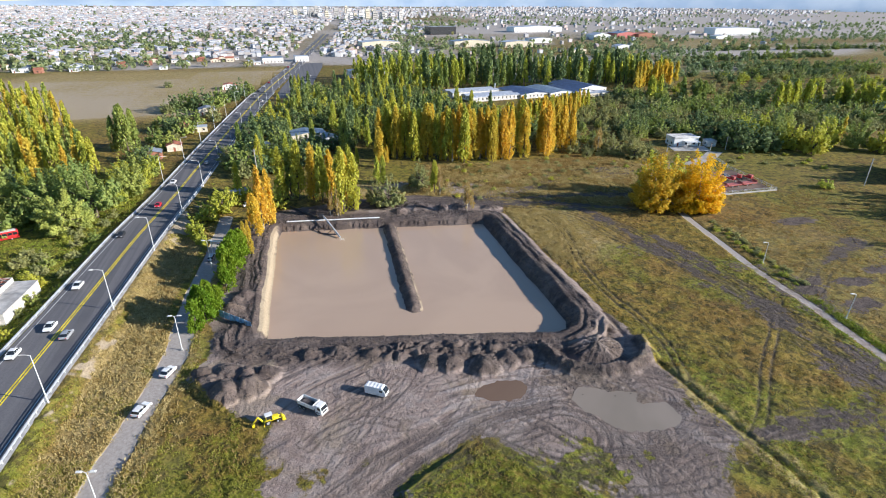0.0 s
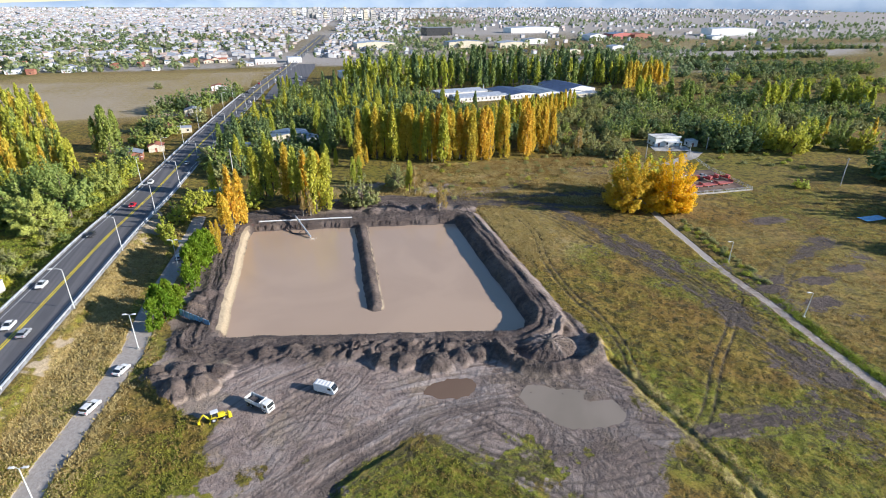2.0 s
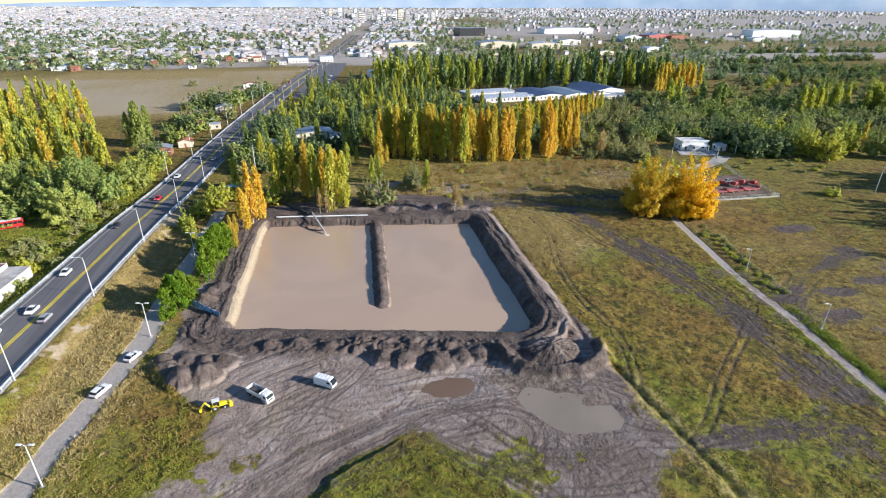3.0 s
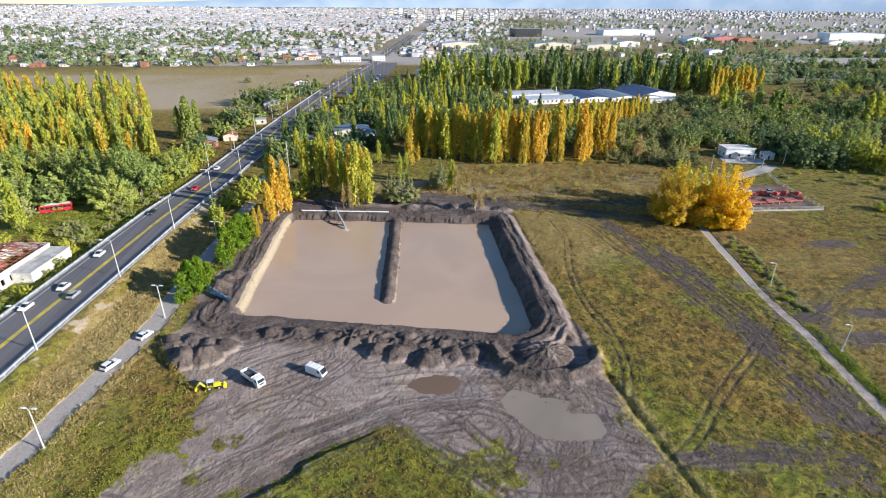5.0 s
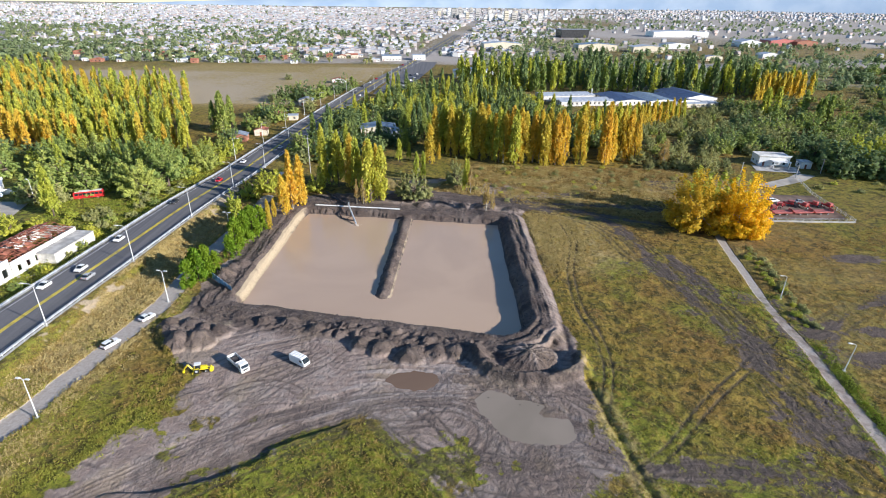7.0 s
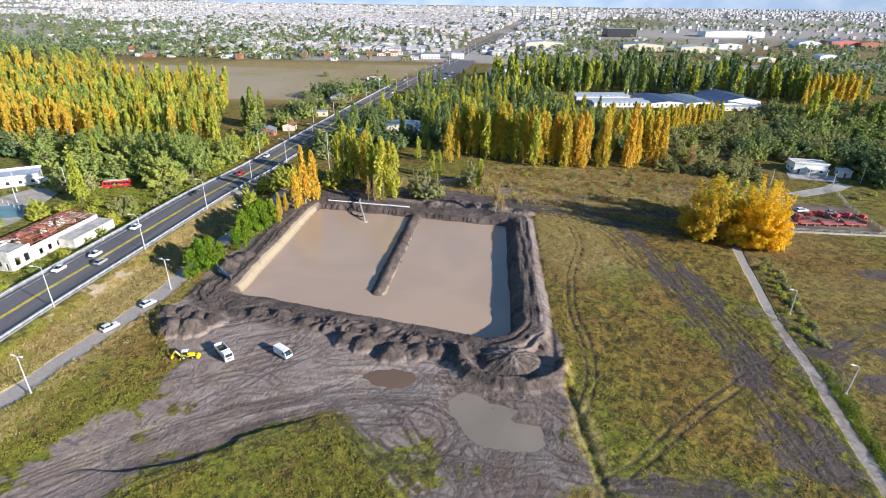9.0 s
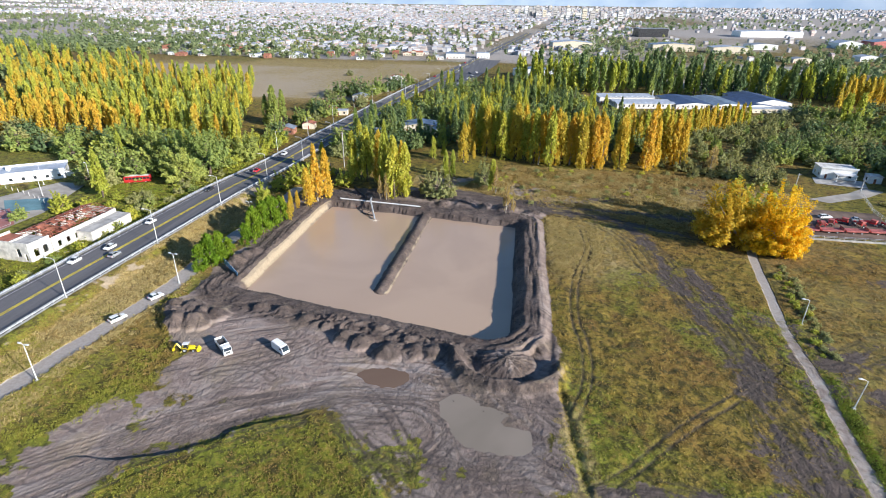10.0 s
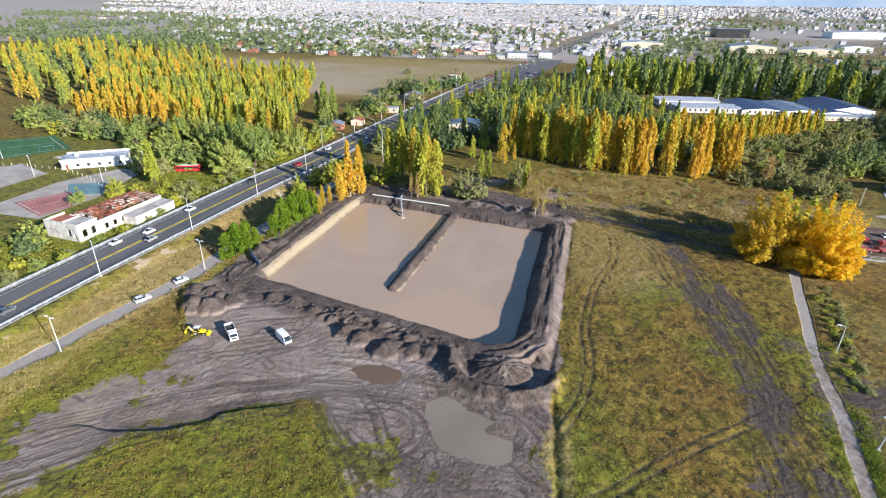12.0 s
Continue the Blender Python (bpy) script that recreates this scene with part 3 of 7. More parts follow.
    straw = smooth(-49.5, -47, px) * (1 - smooth(-29, -17, px + 0.12 * (90 - py) * (py < 90))) * smooth(-0.5, 0.15, blot + 0.4) * (1 - smooth(170, 190, py))
    straw = np.maximum(straw, 0.9 * smooth(72, 76, px) * (1 - smooth(86, 112, px)) * smooth(118, 140, py) * (1 - smooth(168, 174, py)))
    straw = np.maximum(straw, 0.8 * (1 - smooth(0.5, 2.0, np.abs(dt - 1.5))) * (py < 76))
    straw = np.maximum(straw, 0.85 * smooth(-0.25, 0.15, value_noise(px, py, 22, 77, 4, 0.6)) * smooth(174, 180, py) * (px > 20))
    straw = np.maximum(straw, 0.28 * smooth(129, 136, px) * smooth(-0.3, 0.2, value_noise(px, py, 18, 78, 4, 0.6)))
    stripe = value_noise(hw[near] + 0.6 * ragged, py * 0.1, 5.5, 45, 3, 0.6)
    rust = value_noise(hw[near] + 0.8 * ragged, py * 0.06, 7.0, 47, 3, 0.6)
    verge = (px < -14) & (px > -52) & (py < 175)
    straw = np.where(verge, straw * (1 - 0.85 * smooth(0.0, 0.3, stripe)) * (1 - 0.6 * smooth(0.1, 0.4, rust)), straw)
    green = np.where(verge, np.maximum(green, smooth(0.1, 0.4, stripe)), green)
    out["straw"][near] = straw
    pz += 0.3 * value_noise(px, py, 2.3, 52, 3, 0.65) * (1 - mud) * (1 - np.clip(pale * 1.5, 0, 1)) * (d > 6)
    out["mud"][near], out["dark"][near], out["green"][near] = mud, dark, np.where(dry, green * 0.7, green)
    out["pale"][near], out["sand_tan"][near], out["rut"][near] = pale, sand_tan, rut
    on_road = hw[near] < 8.3
    z[near] = np.where(on_road, road_height(py) - 0.08, pz)
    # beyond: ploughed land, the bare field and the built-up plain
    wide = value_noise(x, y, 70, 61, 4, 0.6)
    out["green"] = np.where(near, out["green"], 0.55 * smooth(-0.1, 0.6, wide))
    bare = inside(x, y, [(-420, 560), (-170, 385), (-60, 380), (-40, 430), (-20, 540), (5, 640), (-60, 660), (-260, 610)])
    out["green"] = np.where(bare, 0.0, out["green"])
    # distance haze is painted here: far ground takes the pale path colour
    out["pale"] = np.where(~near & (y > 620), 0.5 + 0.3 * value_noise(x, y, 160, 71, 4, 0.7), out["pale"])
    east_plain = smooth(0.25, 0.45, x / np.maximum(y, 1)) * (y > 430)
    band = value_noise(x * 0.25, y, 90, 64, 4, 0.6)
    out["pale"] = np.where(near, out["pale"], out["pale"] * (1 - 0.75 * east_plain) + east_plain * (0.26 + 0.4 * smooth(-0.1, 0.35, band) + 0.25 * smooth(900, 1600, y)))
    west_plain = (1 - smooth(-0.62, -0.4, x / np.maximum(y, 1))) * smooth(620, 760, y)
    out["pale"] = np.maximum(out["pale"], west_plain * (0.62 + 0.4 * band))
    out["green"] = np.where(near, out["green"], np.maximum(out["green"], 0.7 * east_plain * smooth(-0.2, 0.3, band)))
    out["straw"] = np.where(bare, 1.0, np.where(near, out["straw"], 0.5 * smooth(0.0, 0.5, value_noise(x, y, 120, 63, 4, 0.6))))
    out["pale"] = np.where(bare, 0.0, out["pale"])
    out["sand_tan"] = np.where(bare, 0.53 + 0.2 * wide - 0.4 * (line_distance(x, y, FIELD_SCRUB) < 14), out["sand_tan"])
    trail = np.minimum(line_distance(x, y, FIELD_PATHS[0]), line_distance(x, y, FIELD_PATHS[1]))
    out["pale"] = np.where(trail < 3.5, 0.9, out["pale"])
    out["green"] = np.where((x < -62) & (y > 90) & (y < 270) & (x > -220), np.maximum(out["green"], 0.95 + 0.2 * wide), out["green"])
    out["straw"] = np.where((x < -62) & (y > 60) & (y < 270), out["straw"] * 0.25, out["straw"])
    return z, out


def ground_z(x, y):
    z, _ = lie_of_land(np.array([x], float), np.array([y], float))
    return float(z[0])


def ground_zs(points):
    p = np.asarray(points, float)
    return lie_of_land(p[:, 0], p[:, 1])[0]


def spaced(stops, far_lo, far_hi, grow=1.13):
    """Grid lines: (from, to, step) runs end to end, growing wider outside them."""
    mid = np.concatenate([np.arange(a, b - step / 2, step) for a, b, step in stops] + [[stops[-1][1]]])
    d, up, down = stops[-1][2], [mid[-1]], [mid[0]]
    while up[-1] < far_hi:
        d *= grow
        up.append(up[-1] + d)
    d = stops[0][2]
    while down[-1] > far_lo:
        d *= grow
        down.append(down[-1] - d)
    return np.concatenate([down[:0:-1], mid, up[1:]])


def mesh_of(name, verts, faces, mats=(), index=None, soft=False):
    me = bpy.data.meshes.new(name)
    me.from_pydata(verts, [], faces)
    for m in mats:
        me.materials.append(m)
    if index is not None:
        me.polygons.foreach_set("material_index", np.asarray(index, np.int32))
    if soft:
        me.polygons.foreach_set("use_smooth", np.ones(len(me.polygons), bool))
    me.update()
    return me


def build_ground():
    xs = spaced([(-58, -30, 0.45), (-30, 84, 0.28), (84, 124, 0.34), (124, 142, 0.45)], -4600, 4600)
    ys = spaced([(36, 108, 0.28), (108, 192, 0.42)], -900, 4750)
    gx, gy = np.meshgrid(xs, ys)
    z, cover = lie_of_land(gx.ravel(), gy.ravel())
    nx, ny = len(xs), len(ys)
    verts = np.stack([gx.ravel(), gy.ravel(), z], 1)
    i = (np.arange(ny - 1)[:, None] * nx + np.arange(nx - 1)[None]).ravel()
    quads = np.stack([i, i + 1, i + nx + 1, i + nx], 1)
    me = bpy.data.meshes.new("ground")
    me.vertices.add(len(verts))
    me.vertices.foreach_set("co", verts.ravel().astype(np.float32))
    me.loops.add(quads.size)
    me.loops.foreach_set("vertex_index", quads.ravel().astype(np.int32))
    me.polygons.add(len(quads))
    me.polygons.foreach_set("loop_start", np.arange(0, quads.size, 4, dtype=np.int32))
    me.polygons.foreach_set("use_smooth", np.ones(len(quads), bool))
    me.update(calc_edges=True)
    me.materials.append(GROUND)
    for name, keys in (("cover", ("mud", "dark", "green")), ("wear_haze", ("pale", "sand_tan", "rut"))):
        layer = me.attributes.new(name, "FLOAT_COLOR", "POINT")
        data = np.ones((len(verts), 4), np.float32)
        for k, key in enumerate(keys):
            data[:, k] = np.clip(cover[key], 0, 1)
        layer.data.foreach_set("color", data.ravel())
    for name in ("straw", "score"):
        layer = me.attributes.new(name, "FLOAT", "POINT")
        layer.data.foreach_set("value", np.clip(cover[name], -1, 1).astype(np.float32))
    ob = new("ground", me)
    return tagged(ob, "grassland, churned grey mud and dark earth banks round a dug pond", "ground", kind="structure")


build_ground()


def sheet(name, ring, z, mat, label, category, kind="structure"):
    bm = bmesh.new()
    face = bm.faces.new([bm.verts.new((x, y, z)) for x, y in ring])
    bmesh.ops.triangulate(bm, faces=[face])
    me = bpy.data.meshes.new(name)
    bm.to_mesh(me)
    bm.free()
    me.materials.append(mat)
    return tagged(new(name, me), label, category, kind=kind)


def grown(ring, by):
    cx, cy = sum(p[0] for p in ring) / len(ring), sum(p[1] for p in ring) / len(ring)
    return [(x + by * (x - cx) / max(1, math.hypot(x - cx, y - cy)), y + by * (y - cy) / max(1, math.hypot(x - cx, y - cy))) for x, y in ring]


sheet("water", grown(POND, 2.0), WATER_Z, WATER, "still opaque brown muddy water filling a dug pond", "water")
for ring, mat, label in zip(PUDDLES, (PUDDLE, BROWN_PUDDLE), ("shallow grey-brown rain puddle on churned mud", "shallow reddish-brown puddle on churned mud")):
    cx, cy = sum(p[0] for p in ring) / len(ring), sum(p[1] for p in ring) / len(ring)
    rx, ry = max(abs(p[0] - cx) for p in ring) + 2.5, max(abs(p[1] - cy) for p in ring) + 2.5
    oval = [(cx + rx * math.cos(k * math.pi / 12), cy + ry * math.sin(k * math.pi / 12)) for k in range(24)]
    sheet("water", oval, -0.3, mat, label, "puddle")


def ribbon(name, line, left, right, lift, mat, parent=None, height=None):
    """A strip along a line, between two offsets to its right."""
    verts, faces = [], []
    for k, (x, y) in enumerate(line):
        a, b = line[max(0, k - 1)], line[min(len(line) - 1, k + 1)]
        t = Vector((b[0] - a[0], b[1] - a[1])).normalized()
        for off in (left, right):
            qx, qy = x + t.y * off, y - t.x * off
            verts.append((qx, qy, (height(y) if height else ground_z(qx, qy)) + lift))
        if k:
            n = 2 * k
            faces.append((n - 2, n - 1, n + 1, n))
    ob = new(name, mesh_of(name, verts, faces, [mat]))
    ob.parent = parent
    return ob


def rh(y):
    return float(road_height(y))


near_way = [p for p in HIGHWAY if p[1] < 1250]
road = tagged(ribbon("road", near_way, -7.6, 7.6, 0.08, ASPHALT, None, rh), "dark grey asphalt highway with yellow centre lines", "road", kind="structure")
for off in (-0.46, 0.14):
    ribbon("centre_line", near_way, off, off + 0.32, 0.1, YELLOW_LINE, road, rh)
for off in (-6.6, 6.45):
    ribbon("edge_line", near_way, off, off + 0.15, 0.1, WHITE_LINE, road, rh)

for ring in ([(-10, 440), (12, 446), (24, 520), (31, 575), (6, 578), (-4, 500)], [(6, 578), (31, 575), (40, 640), (44, 690), (24, 690), (14, 640)]):
    apron_z = max(rh(y) for _, y in ring) + 0.06
    bm = bmesh.new()
    bm.faces.new([bm.verts.new((x, y, apron_z)) for x, y in ring])
    me = bpy.data.meshes.new("pavement")
    bm.to_mesh(me)
    bm.free()
    me.materials.append(ASPHALT)
    tagged(new("pavement", me), "grey asphalt forecourt widening the highway", "pavement", kind="structure")

# ---- trees ----
LEAVES = {
    # yellow to olive carry extra blue in place of distance haze
    "yellow": leaf("leaf_yellow", (0.76, 0.53, 0.075), (0.64, 0.54, 0.085), (0.48, 0.35, 0.055), 0.5),
    "orange": leaf("leaf_orange", (0.82, 0.54, 0.08), (0.78, 0.59, 0.08), (0.5, 0.34, 0.055), 0.5),
    "lime": leaf("leaf_lime", (0.46, 0.5, 0.08), (0.62, 0.57, 0.08), (0.25, 0.29, 0.055), 0.42),
    "green": leaf("leaf_green", (0.25, 0.33, 0.085), (0.4, 0.44, 0.1), (0.13, 0.18, 0.06), 0.38),
    # dark greens deepened so the colour holds the shade inside the wood
    "dark": leaf("leaf_dark", (0.13, 0.2, 0.085), (0.25, 0.31, 0.1), (0.08, 0.125, 0.06), 0.32),
    "broad": leaf("leaf_broad", (0.26, 0.34, 0.09), (0.46, 0.48, 0.11), (0.14, 0.19, 0.06), 0.32),
    "olive": leaf("leaf_olive", (0.31, 0.33, 0.13), (0.45, 0.43, 0.16), (0.19, 0.2, 0.08), 0.36),
    # town leaves are paled and greyed to paint in the haze
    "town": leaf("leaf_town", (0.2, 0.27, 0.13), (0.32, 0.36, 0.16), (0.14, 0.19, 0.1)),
    "bright": leaf("leaf_bright", (0.17, 0.3, 0.02), (0.25, 0.34, 0.024), (0.08, 0.14, 0.014)),
    "bare": leaf("leaf_bare", (0.46, 0.32, 0.13), (0.5, 0.38, 0.13), (0.26, 0.17, 0.08)),
    # gold leaves dulled: the brighter tree's shade is in their colour
    "shaded_gold": leaf("leaf_shaded_gold", (0.74, 0.48, 0.04), (0.66, 0.48, 0.045), (0.42, 0.27, 0.03)),
    "gold": leaf("leaf_gold", (0.9, 0.58, 0.02), (0.82, 0.56, 0.02), (0.55, 0.33, 0.016), 0.45),
}


def leaf_mesh(name, centres, ups, sizes, mat, seed, blade=False, wide=(0.16, 0.3)):
    """A crown of many small bent leaf clumps."""
    r = np.random.default_rng(seed)
    n = len(centres)
    a = ups + r.normal(0, 0.55, (n, 3))
    a /= np.linalg.norm(a, axis=1)[:, None]
    b = np.cross(a, r.normal(0, 1, (n, 3)))
    b /= np.linalg.norm(b, axis=1)[:, None] + 1e-6
    c = np.cross(a, b)
    la, lb = sizes * r.uniform(0.75, 1.3, n), sizes * (r.uniform(*wide, n) if blade else r.uniform(0.5, 0.85, n))
    if not blade:
        a, c = c, a
    a, b, c = a * la[:, None], b * lb[:, None], c * (lb * 0.3)[:, None]
    verts = np.stack([centres - a, centres + b + c, centres + a, centres - b + c], 1).reshape(-1, 3)
    faces = np.arange(4 * n).reshape(-1, 4)
    me = bpy.data.meshes.new(name)
    me.vertices.add(4 * n)
    me.vertices.foreach_set("co", verts.ravel().astype(np.float32))
    me.loops.add(4 * n)
    me.loops.foreach_set("vertex_index", faces.ravel().astype(np.int32))
    me.polygons.add(n)
    me.polygons.foreach_set("loop_start", np.arange(0, 4 * n, 4, dtype=np.int32))
    me.update(calc_edges=True)
    me.materials.append(mat)
    return me


def limb(bm, a, b, ra, rb, sides=6):
    """A tapered, closed limb from a to b."""
    a, b = Vector(a), Vector(b)
    q = (b - a).to_track_quat("Z", "Y")
    rings = []
    for p, r in ((a, ra), (b, rb)):
        rings.append([bm.verts.new(p + q @ Vector((r * math.cos(k * 2 * math.pi / sides), r * math.sin(k * 2 * math.pi / sides), 0))) for k in range(sides)])
    for k in range(sides):
        j = (k + 1) % sides
        bm.faces.new((rings[0][k], rings[0][j], rings[1][j], rings[1][k]))
    bm.faces.new(rings[1])
    bm.faces.new(rings[0][::-1])


def poplar_points(h, r, n, seed, loose=1.0):
    """Leaf places of a spire: many steep plumes that each run out to a point."""
    g = np.random.default_rng(seed)
    nb = max(22, int(h * 2.6))
    top = 0.2 + 0.8 * g.uniform(0, 1, nb) ** 0.85
    top[:2] = (1.0, 0.95)
    az, rho = g.uniform(0, 6.283, nb), g.uniform(0.35, 1.0, nb)
    run = g.uniform(0.16, 0.3, nb)
    k = g.integers(0, nb, n)
    u = g.uniform(0.0, 1.0, n) ** 0.8
    t = np.clip(top[k] - run[k] * (1 - u), 0.0, 1.0)
    prof = np.clip((t + 0.03) / 0.2, 0, 1) ** 0.5 * np.clip(1.04 - t, 0, 1) ** 0.62 * 1.1
    rad = r * prof * rho[k] * (1 - 0.25 * u)
    soft = (0.08 + 0.3 * (1 - u) ** 0.6) * loose * r / 2.6
    pts = np.stack([rad * np.cos(az[k]), rad * np.sin(az[k]), t * h], 1) + g.normal(0, 1, (n, 3)) * soft[:, None] * [1, 1, 1.4]
    pts[:, 2] = np.maximum(pts[:, 2], 0.3)
    out = np.stack([0.35 * np.cos(az[k]), 0.35 * np.sin(az[k]), np.full(n, 1.3)], 1)
    return pts, out


def broad_points(h, r, n, seed, low=0.18, lobes=54, wide=1.75, even=0.68):
    """Leaf places of a spreading crown: boughs that fan out from the bole and end in loose sprays."""
    g = np.random.default_rng(seed)
    base = h * (low + 0.1)
    tilt = np.arccos(1 - g.uniform(0, 1, lobes) * (1 - math.cos(wide)))
    az = g.uniform(0, 6.283, lobes)
    d = np.stack([np.sin(tilt) * np.cos(az), np.sin(tilt) * np.sin(az), np.cos(tilt)], 1)
    up = np.where(d[:, 2] > 0, h - base, base * 0.9)
    reach = 1 / np.sqrt((d[:, 0] ** 2 + d[:, 1] ** 2) / r**2 + d[:, 2] ** 2 / up**2) * g.uniform(even, 1.04, lobes)
    k = g.integers(0, lobes, n)
    u = 1 - 0.62 * g.uniform(0, 1, n) ** 1.3
    spread = (0.035 + 0.13 * np.sqrt(np.clip(1.04 - u, 0, 1))) * r
    v = g.normal(0, 1, (n, 3))
    v /= np.linalg.norm(v, axis=1)[:, None]
    pts = d[k] * (reach[k] * u)[:, None] + v * (spread * g.uniform(0.3, 1.35, n))[:, None]
    pts[:, 2] += base
    pts[:, 2] = np.maximum(pts[:, 2], h * low * 0.5 + g.uniform(0, 0.6, n))
    return pts, d[k] * 0.6 + v * 0.6 + [0, 0, 0.4], d * (reach * 0.8)[:, None] + [0, 0, base]


GROVES = {}


def build_grove(name, rows, label):
    """Far trees that nobody could count, in one mesh."""
    verts, faces, mats, index, at = [], [], [], [], 0
    zs = ground_zs([(r[1], r[2]) for r in rows])
    for (meshes, x, y, scale, wide, turn), z in zip(rows, zs):
        c, s = math.cos(turn), math.sin(turn)
        for me in meshes:
            n = len(me.vertices)
            co = np.empty(n * 3, np.float32)
            me.vertices.foreach_get("co", co)
            if len(me.polygons) > 200:
                quads = co.reshape(-1, 4, 3)[::2]
                mid = quads.mean(1, keepdims=True)
                co = mid + 1.32 * (quads - mid)
                n = 4 * len(quads)
            co = co.reshape(-1, 3) * [scale * wide, scale * wide, scale]
            verts.append(np.stack([co[:, 0] * c - co[:, 1] * s + x, co[:, 0] * s + co[:, 1] * c + y, co[:, 2] + z], 1))
            if me.materials[0] not in mats:
                mats.append(me.materials[0])
            m = mats.index(me.materials[0])
            if len(me.polygons) > 200:
                faces += (np.arange(n).reshape(-1, 4) + at).tolist()
                index += [m] * (n // 4)
            else:
                for f in me.polygons:
                    faces.append([v + at for v in f.vertices])
                    index.append(m)
            at += n
    ob = new(name, mesh_of(name, np.concatenate(verts), faces, mats, index))
    return tagged(ob, label, "trees", kind="stuff")


class Species:
    """A few variants of one kind of tree, each built once and then copied."""

    def __init__(self, name, label, category, hue, kind, h, r, n, size, variants=3, seed=1, low=0.18, bark=None, lobes=54, even=0.68):
        self.makers, self.used, self.h = [], 0, h
        bark = bark or BARK
        for k in range(variants):
            bm = bmesh.new()
            if kind == "poplar":
                pts, ups = poplar_points(h, r, n, seed * 31 + k)
                limb(bm, (0, 0, -0.8), (0, 0, h * 0.5), 0.3 * h / 20, 0.16 * h / 20)
                limb(bm, (0, 0, h * 0.5), (0, 0, h * 0.94), 0.16 * h / 20, 0.03)
                for j in range(5):
                    a = j * 2.4 + k
                    limb(bm, (0, 0, h * (0.1 + 0.12 * j)), (r * 0.6 * math.cos(a), r * 0.6 * math.sin(a), h * (0.26 + 0.13 * j)), 0.09, 0.03, 5)
            else:
                pts, ups, cen = broad_points(h, r, n, seed * 31 + k, low, lobes, 1.75, even)
                limb(bm, (0, 0, -0.8), (0, 0, h * 0.3), 0.035 * h, 0.026 * h, 8)
                for c in cen[:14]:
                    limb(bm, (0, 0, h * 0.26), c, 0.018 * h, 0.006 * h, 5)
            trunk = bpy.data.meshes.new("trunk")
            bm.to_mesh(trunk)
            bm.free()
            trunk.materials.append(bark)
            crown = leaf_mesh("crown", pts, ups, np.full(n, size), LEAVES[hue], seed * 97 + k, kind == "poplar", (0.4, 0.65))
            self.makers.append((trunk, crown))
        self.name, self.label, self.category, self.first = name, label, category, {}

    def plant(self, x, y, scale=1.0, wide=1.0, group="", z=None, label="", far=False):
        k = self.used % len(self.makers)
        self.used += 1
        if far:
            turn = self.used * 2.4
            GROVES.setdefault(group, []).append((self.makers[k], x, y, scale, wide, turn))
            return None
        top = new(self.name)
        top.empty_display_size = 0.5
        for name, me in zip(("trunk", "crown"), self.makers[k]):
            new(name, me).parent = top
        turn = (self.used * 137.5) % 360
        zz = ground_z(x, y) if z is None else z
        top.matrix_world = pose(x, y, zz - 0.1, 0, 0, turn) @ Matrix.Diagonal((scale * wide, scale * wide, scale, 1))
        return tagged(top, label or self.label, self.category, group)


def scatter(ring, gap, seed, most=400, grid=None):
    """Points inside an outline, no two closer than gap."""
    g = np.random.default_rng(seed)
    xs, ys = [p[0] for p in ring], [p[1] for p in ring]
    out = []
    for _ in range(most * 12):
        q = (g.uniform(min(xs), max(xs)), g.uniform(min(ys), max(ys)))
        if inside(np.array([q[0]]), np.array([q[1]]), ring)[0] and all((q[0] - p[0]) ** 2 + (q[1] - p[1]) ** 2 > gap * gap for p in out):
            out.append(q)
            if len(out) >= most:
                break
    return out


POP_Y = Species("poplar_tree", "tall slim poplar with bright yellow autumn leaves", "tree", "yellow", "poplar", 20, 2.7, 1900, 0.5, 4, 1)
POP_O = Species("poplar_tree", "tall slim poplar with orange-brown autumn leaves", "tree", "orange", "poplar", 20, 2.5, 1800, 0.5, 3, 2, bark=PALE_BARK)
POP_L = Species("poplar_tree", "tall slim poplar with yellow-green leaves", "tree", "lime", "poplar", 20, 2.8, 1900, 0.5, 4, 3)
POP_G = Species("poplar_tree", "tall slim poplar with mid-green leaves", "tree", "green", "poplar", 20, 2.8, 1200, 0.6, 4, 4)
POP_D = Species("poplar_tree", "tall slim dark green poplar in a dense stand", "tree", "dark", "poplar", 22, 2.7, 700, 0.78, 4, 5)
POP_FY = Species("poplar_tree", "yellow poplar in a distant plantation", "tree", "yellow", "poplar", 18, 2.3, 520, 0.74, 4, 6)
POP_FO = Species("poplar_tree", "orange poplar in a distant plantation", "tree", "orange", "poplar", 18, 2.2, 520, 0.74, 3, 26)
POP_FL = Species("poplar_tree", "yellow-green poplar in a distant plantation", "tree", "lime", "poplar", 18, 2.3, 520, 0.74, 4, 7)
POP_FG = Species("poplar_tree", "green poplar in a distant plantation", "tree", "green", "poplar", 18, 2.3, 520, 0.74, 4, 8)
BROAD = Species("broadleaf_tree", "large spreading green broadleaf tree with a loose crown", "tree", "broad", "broad", 19, 9.0, 8600, 0.36, 3, 9, 0.04)
BROAD_F = Species("broadleaf_tree", "rounded green broadleaf tree in a wood", "tree", "broad", "broad", 11, 4.8, 1150, 0.5, 4, 10, 0.02)
DARK_F = Species("broadleaf_tree", "dark green broadleaf tree in a dense wood", "tree", "dark", "broad", 11, 4.8, 1050, 0.52, 4, 11, 0.02)
OLIVE_F = Species("broadleaf_tree", "olive-green scrubby tree with a rounded crown", "tree", "olive", "broad", 8, 4.2, 1050, 0.42, 4, 12, 0.02)
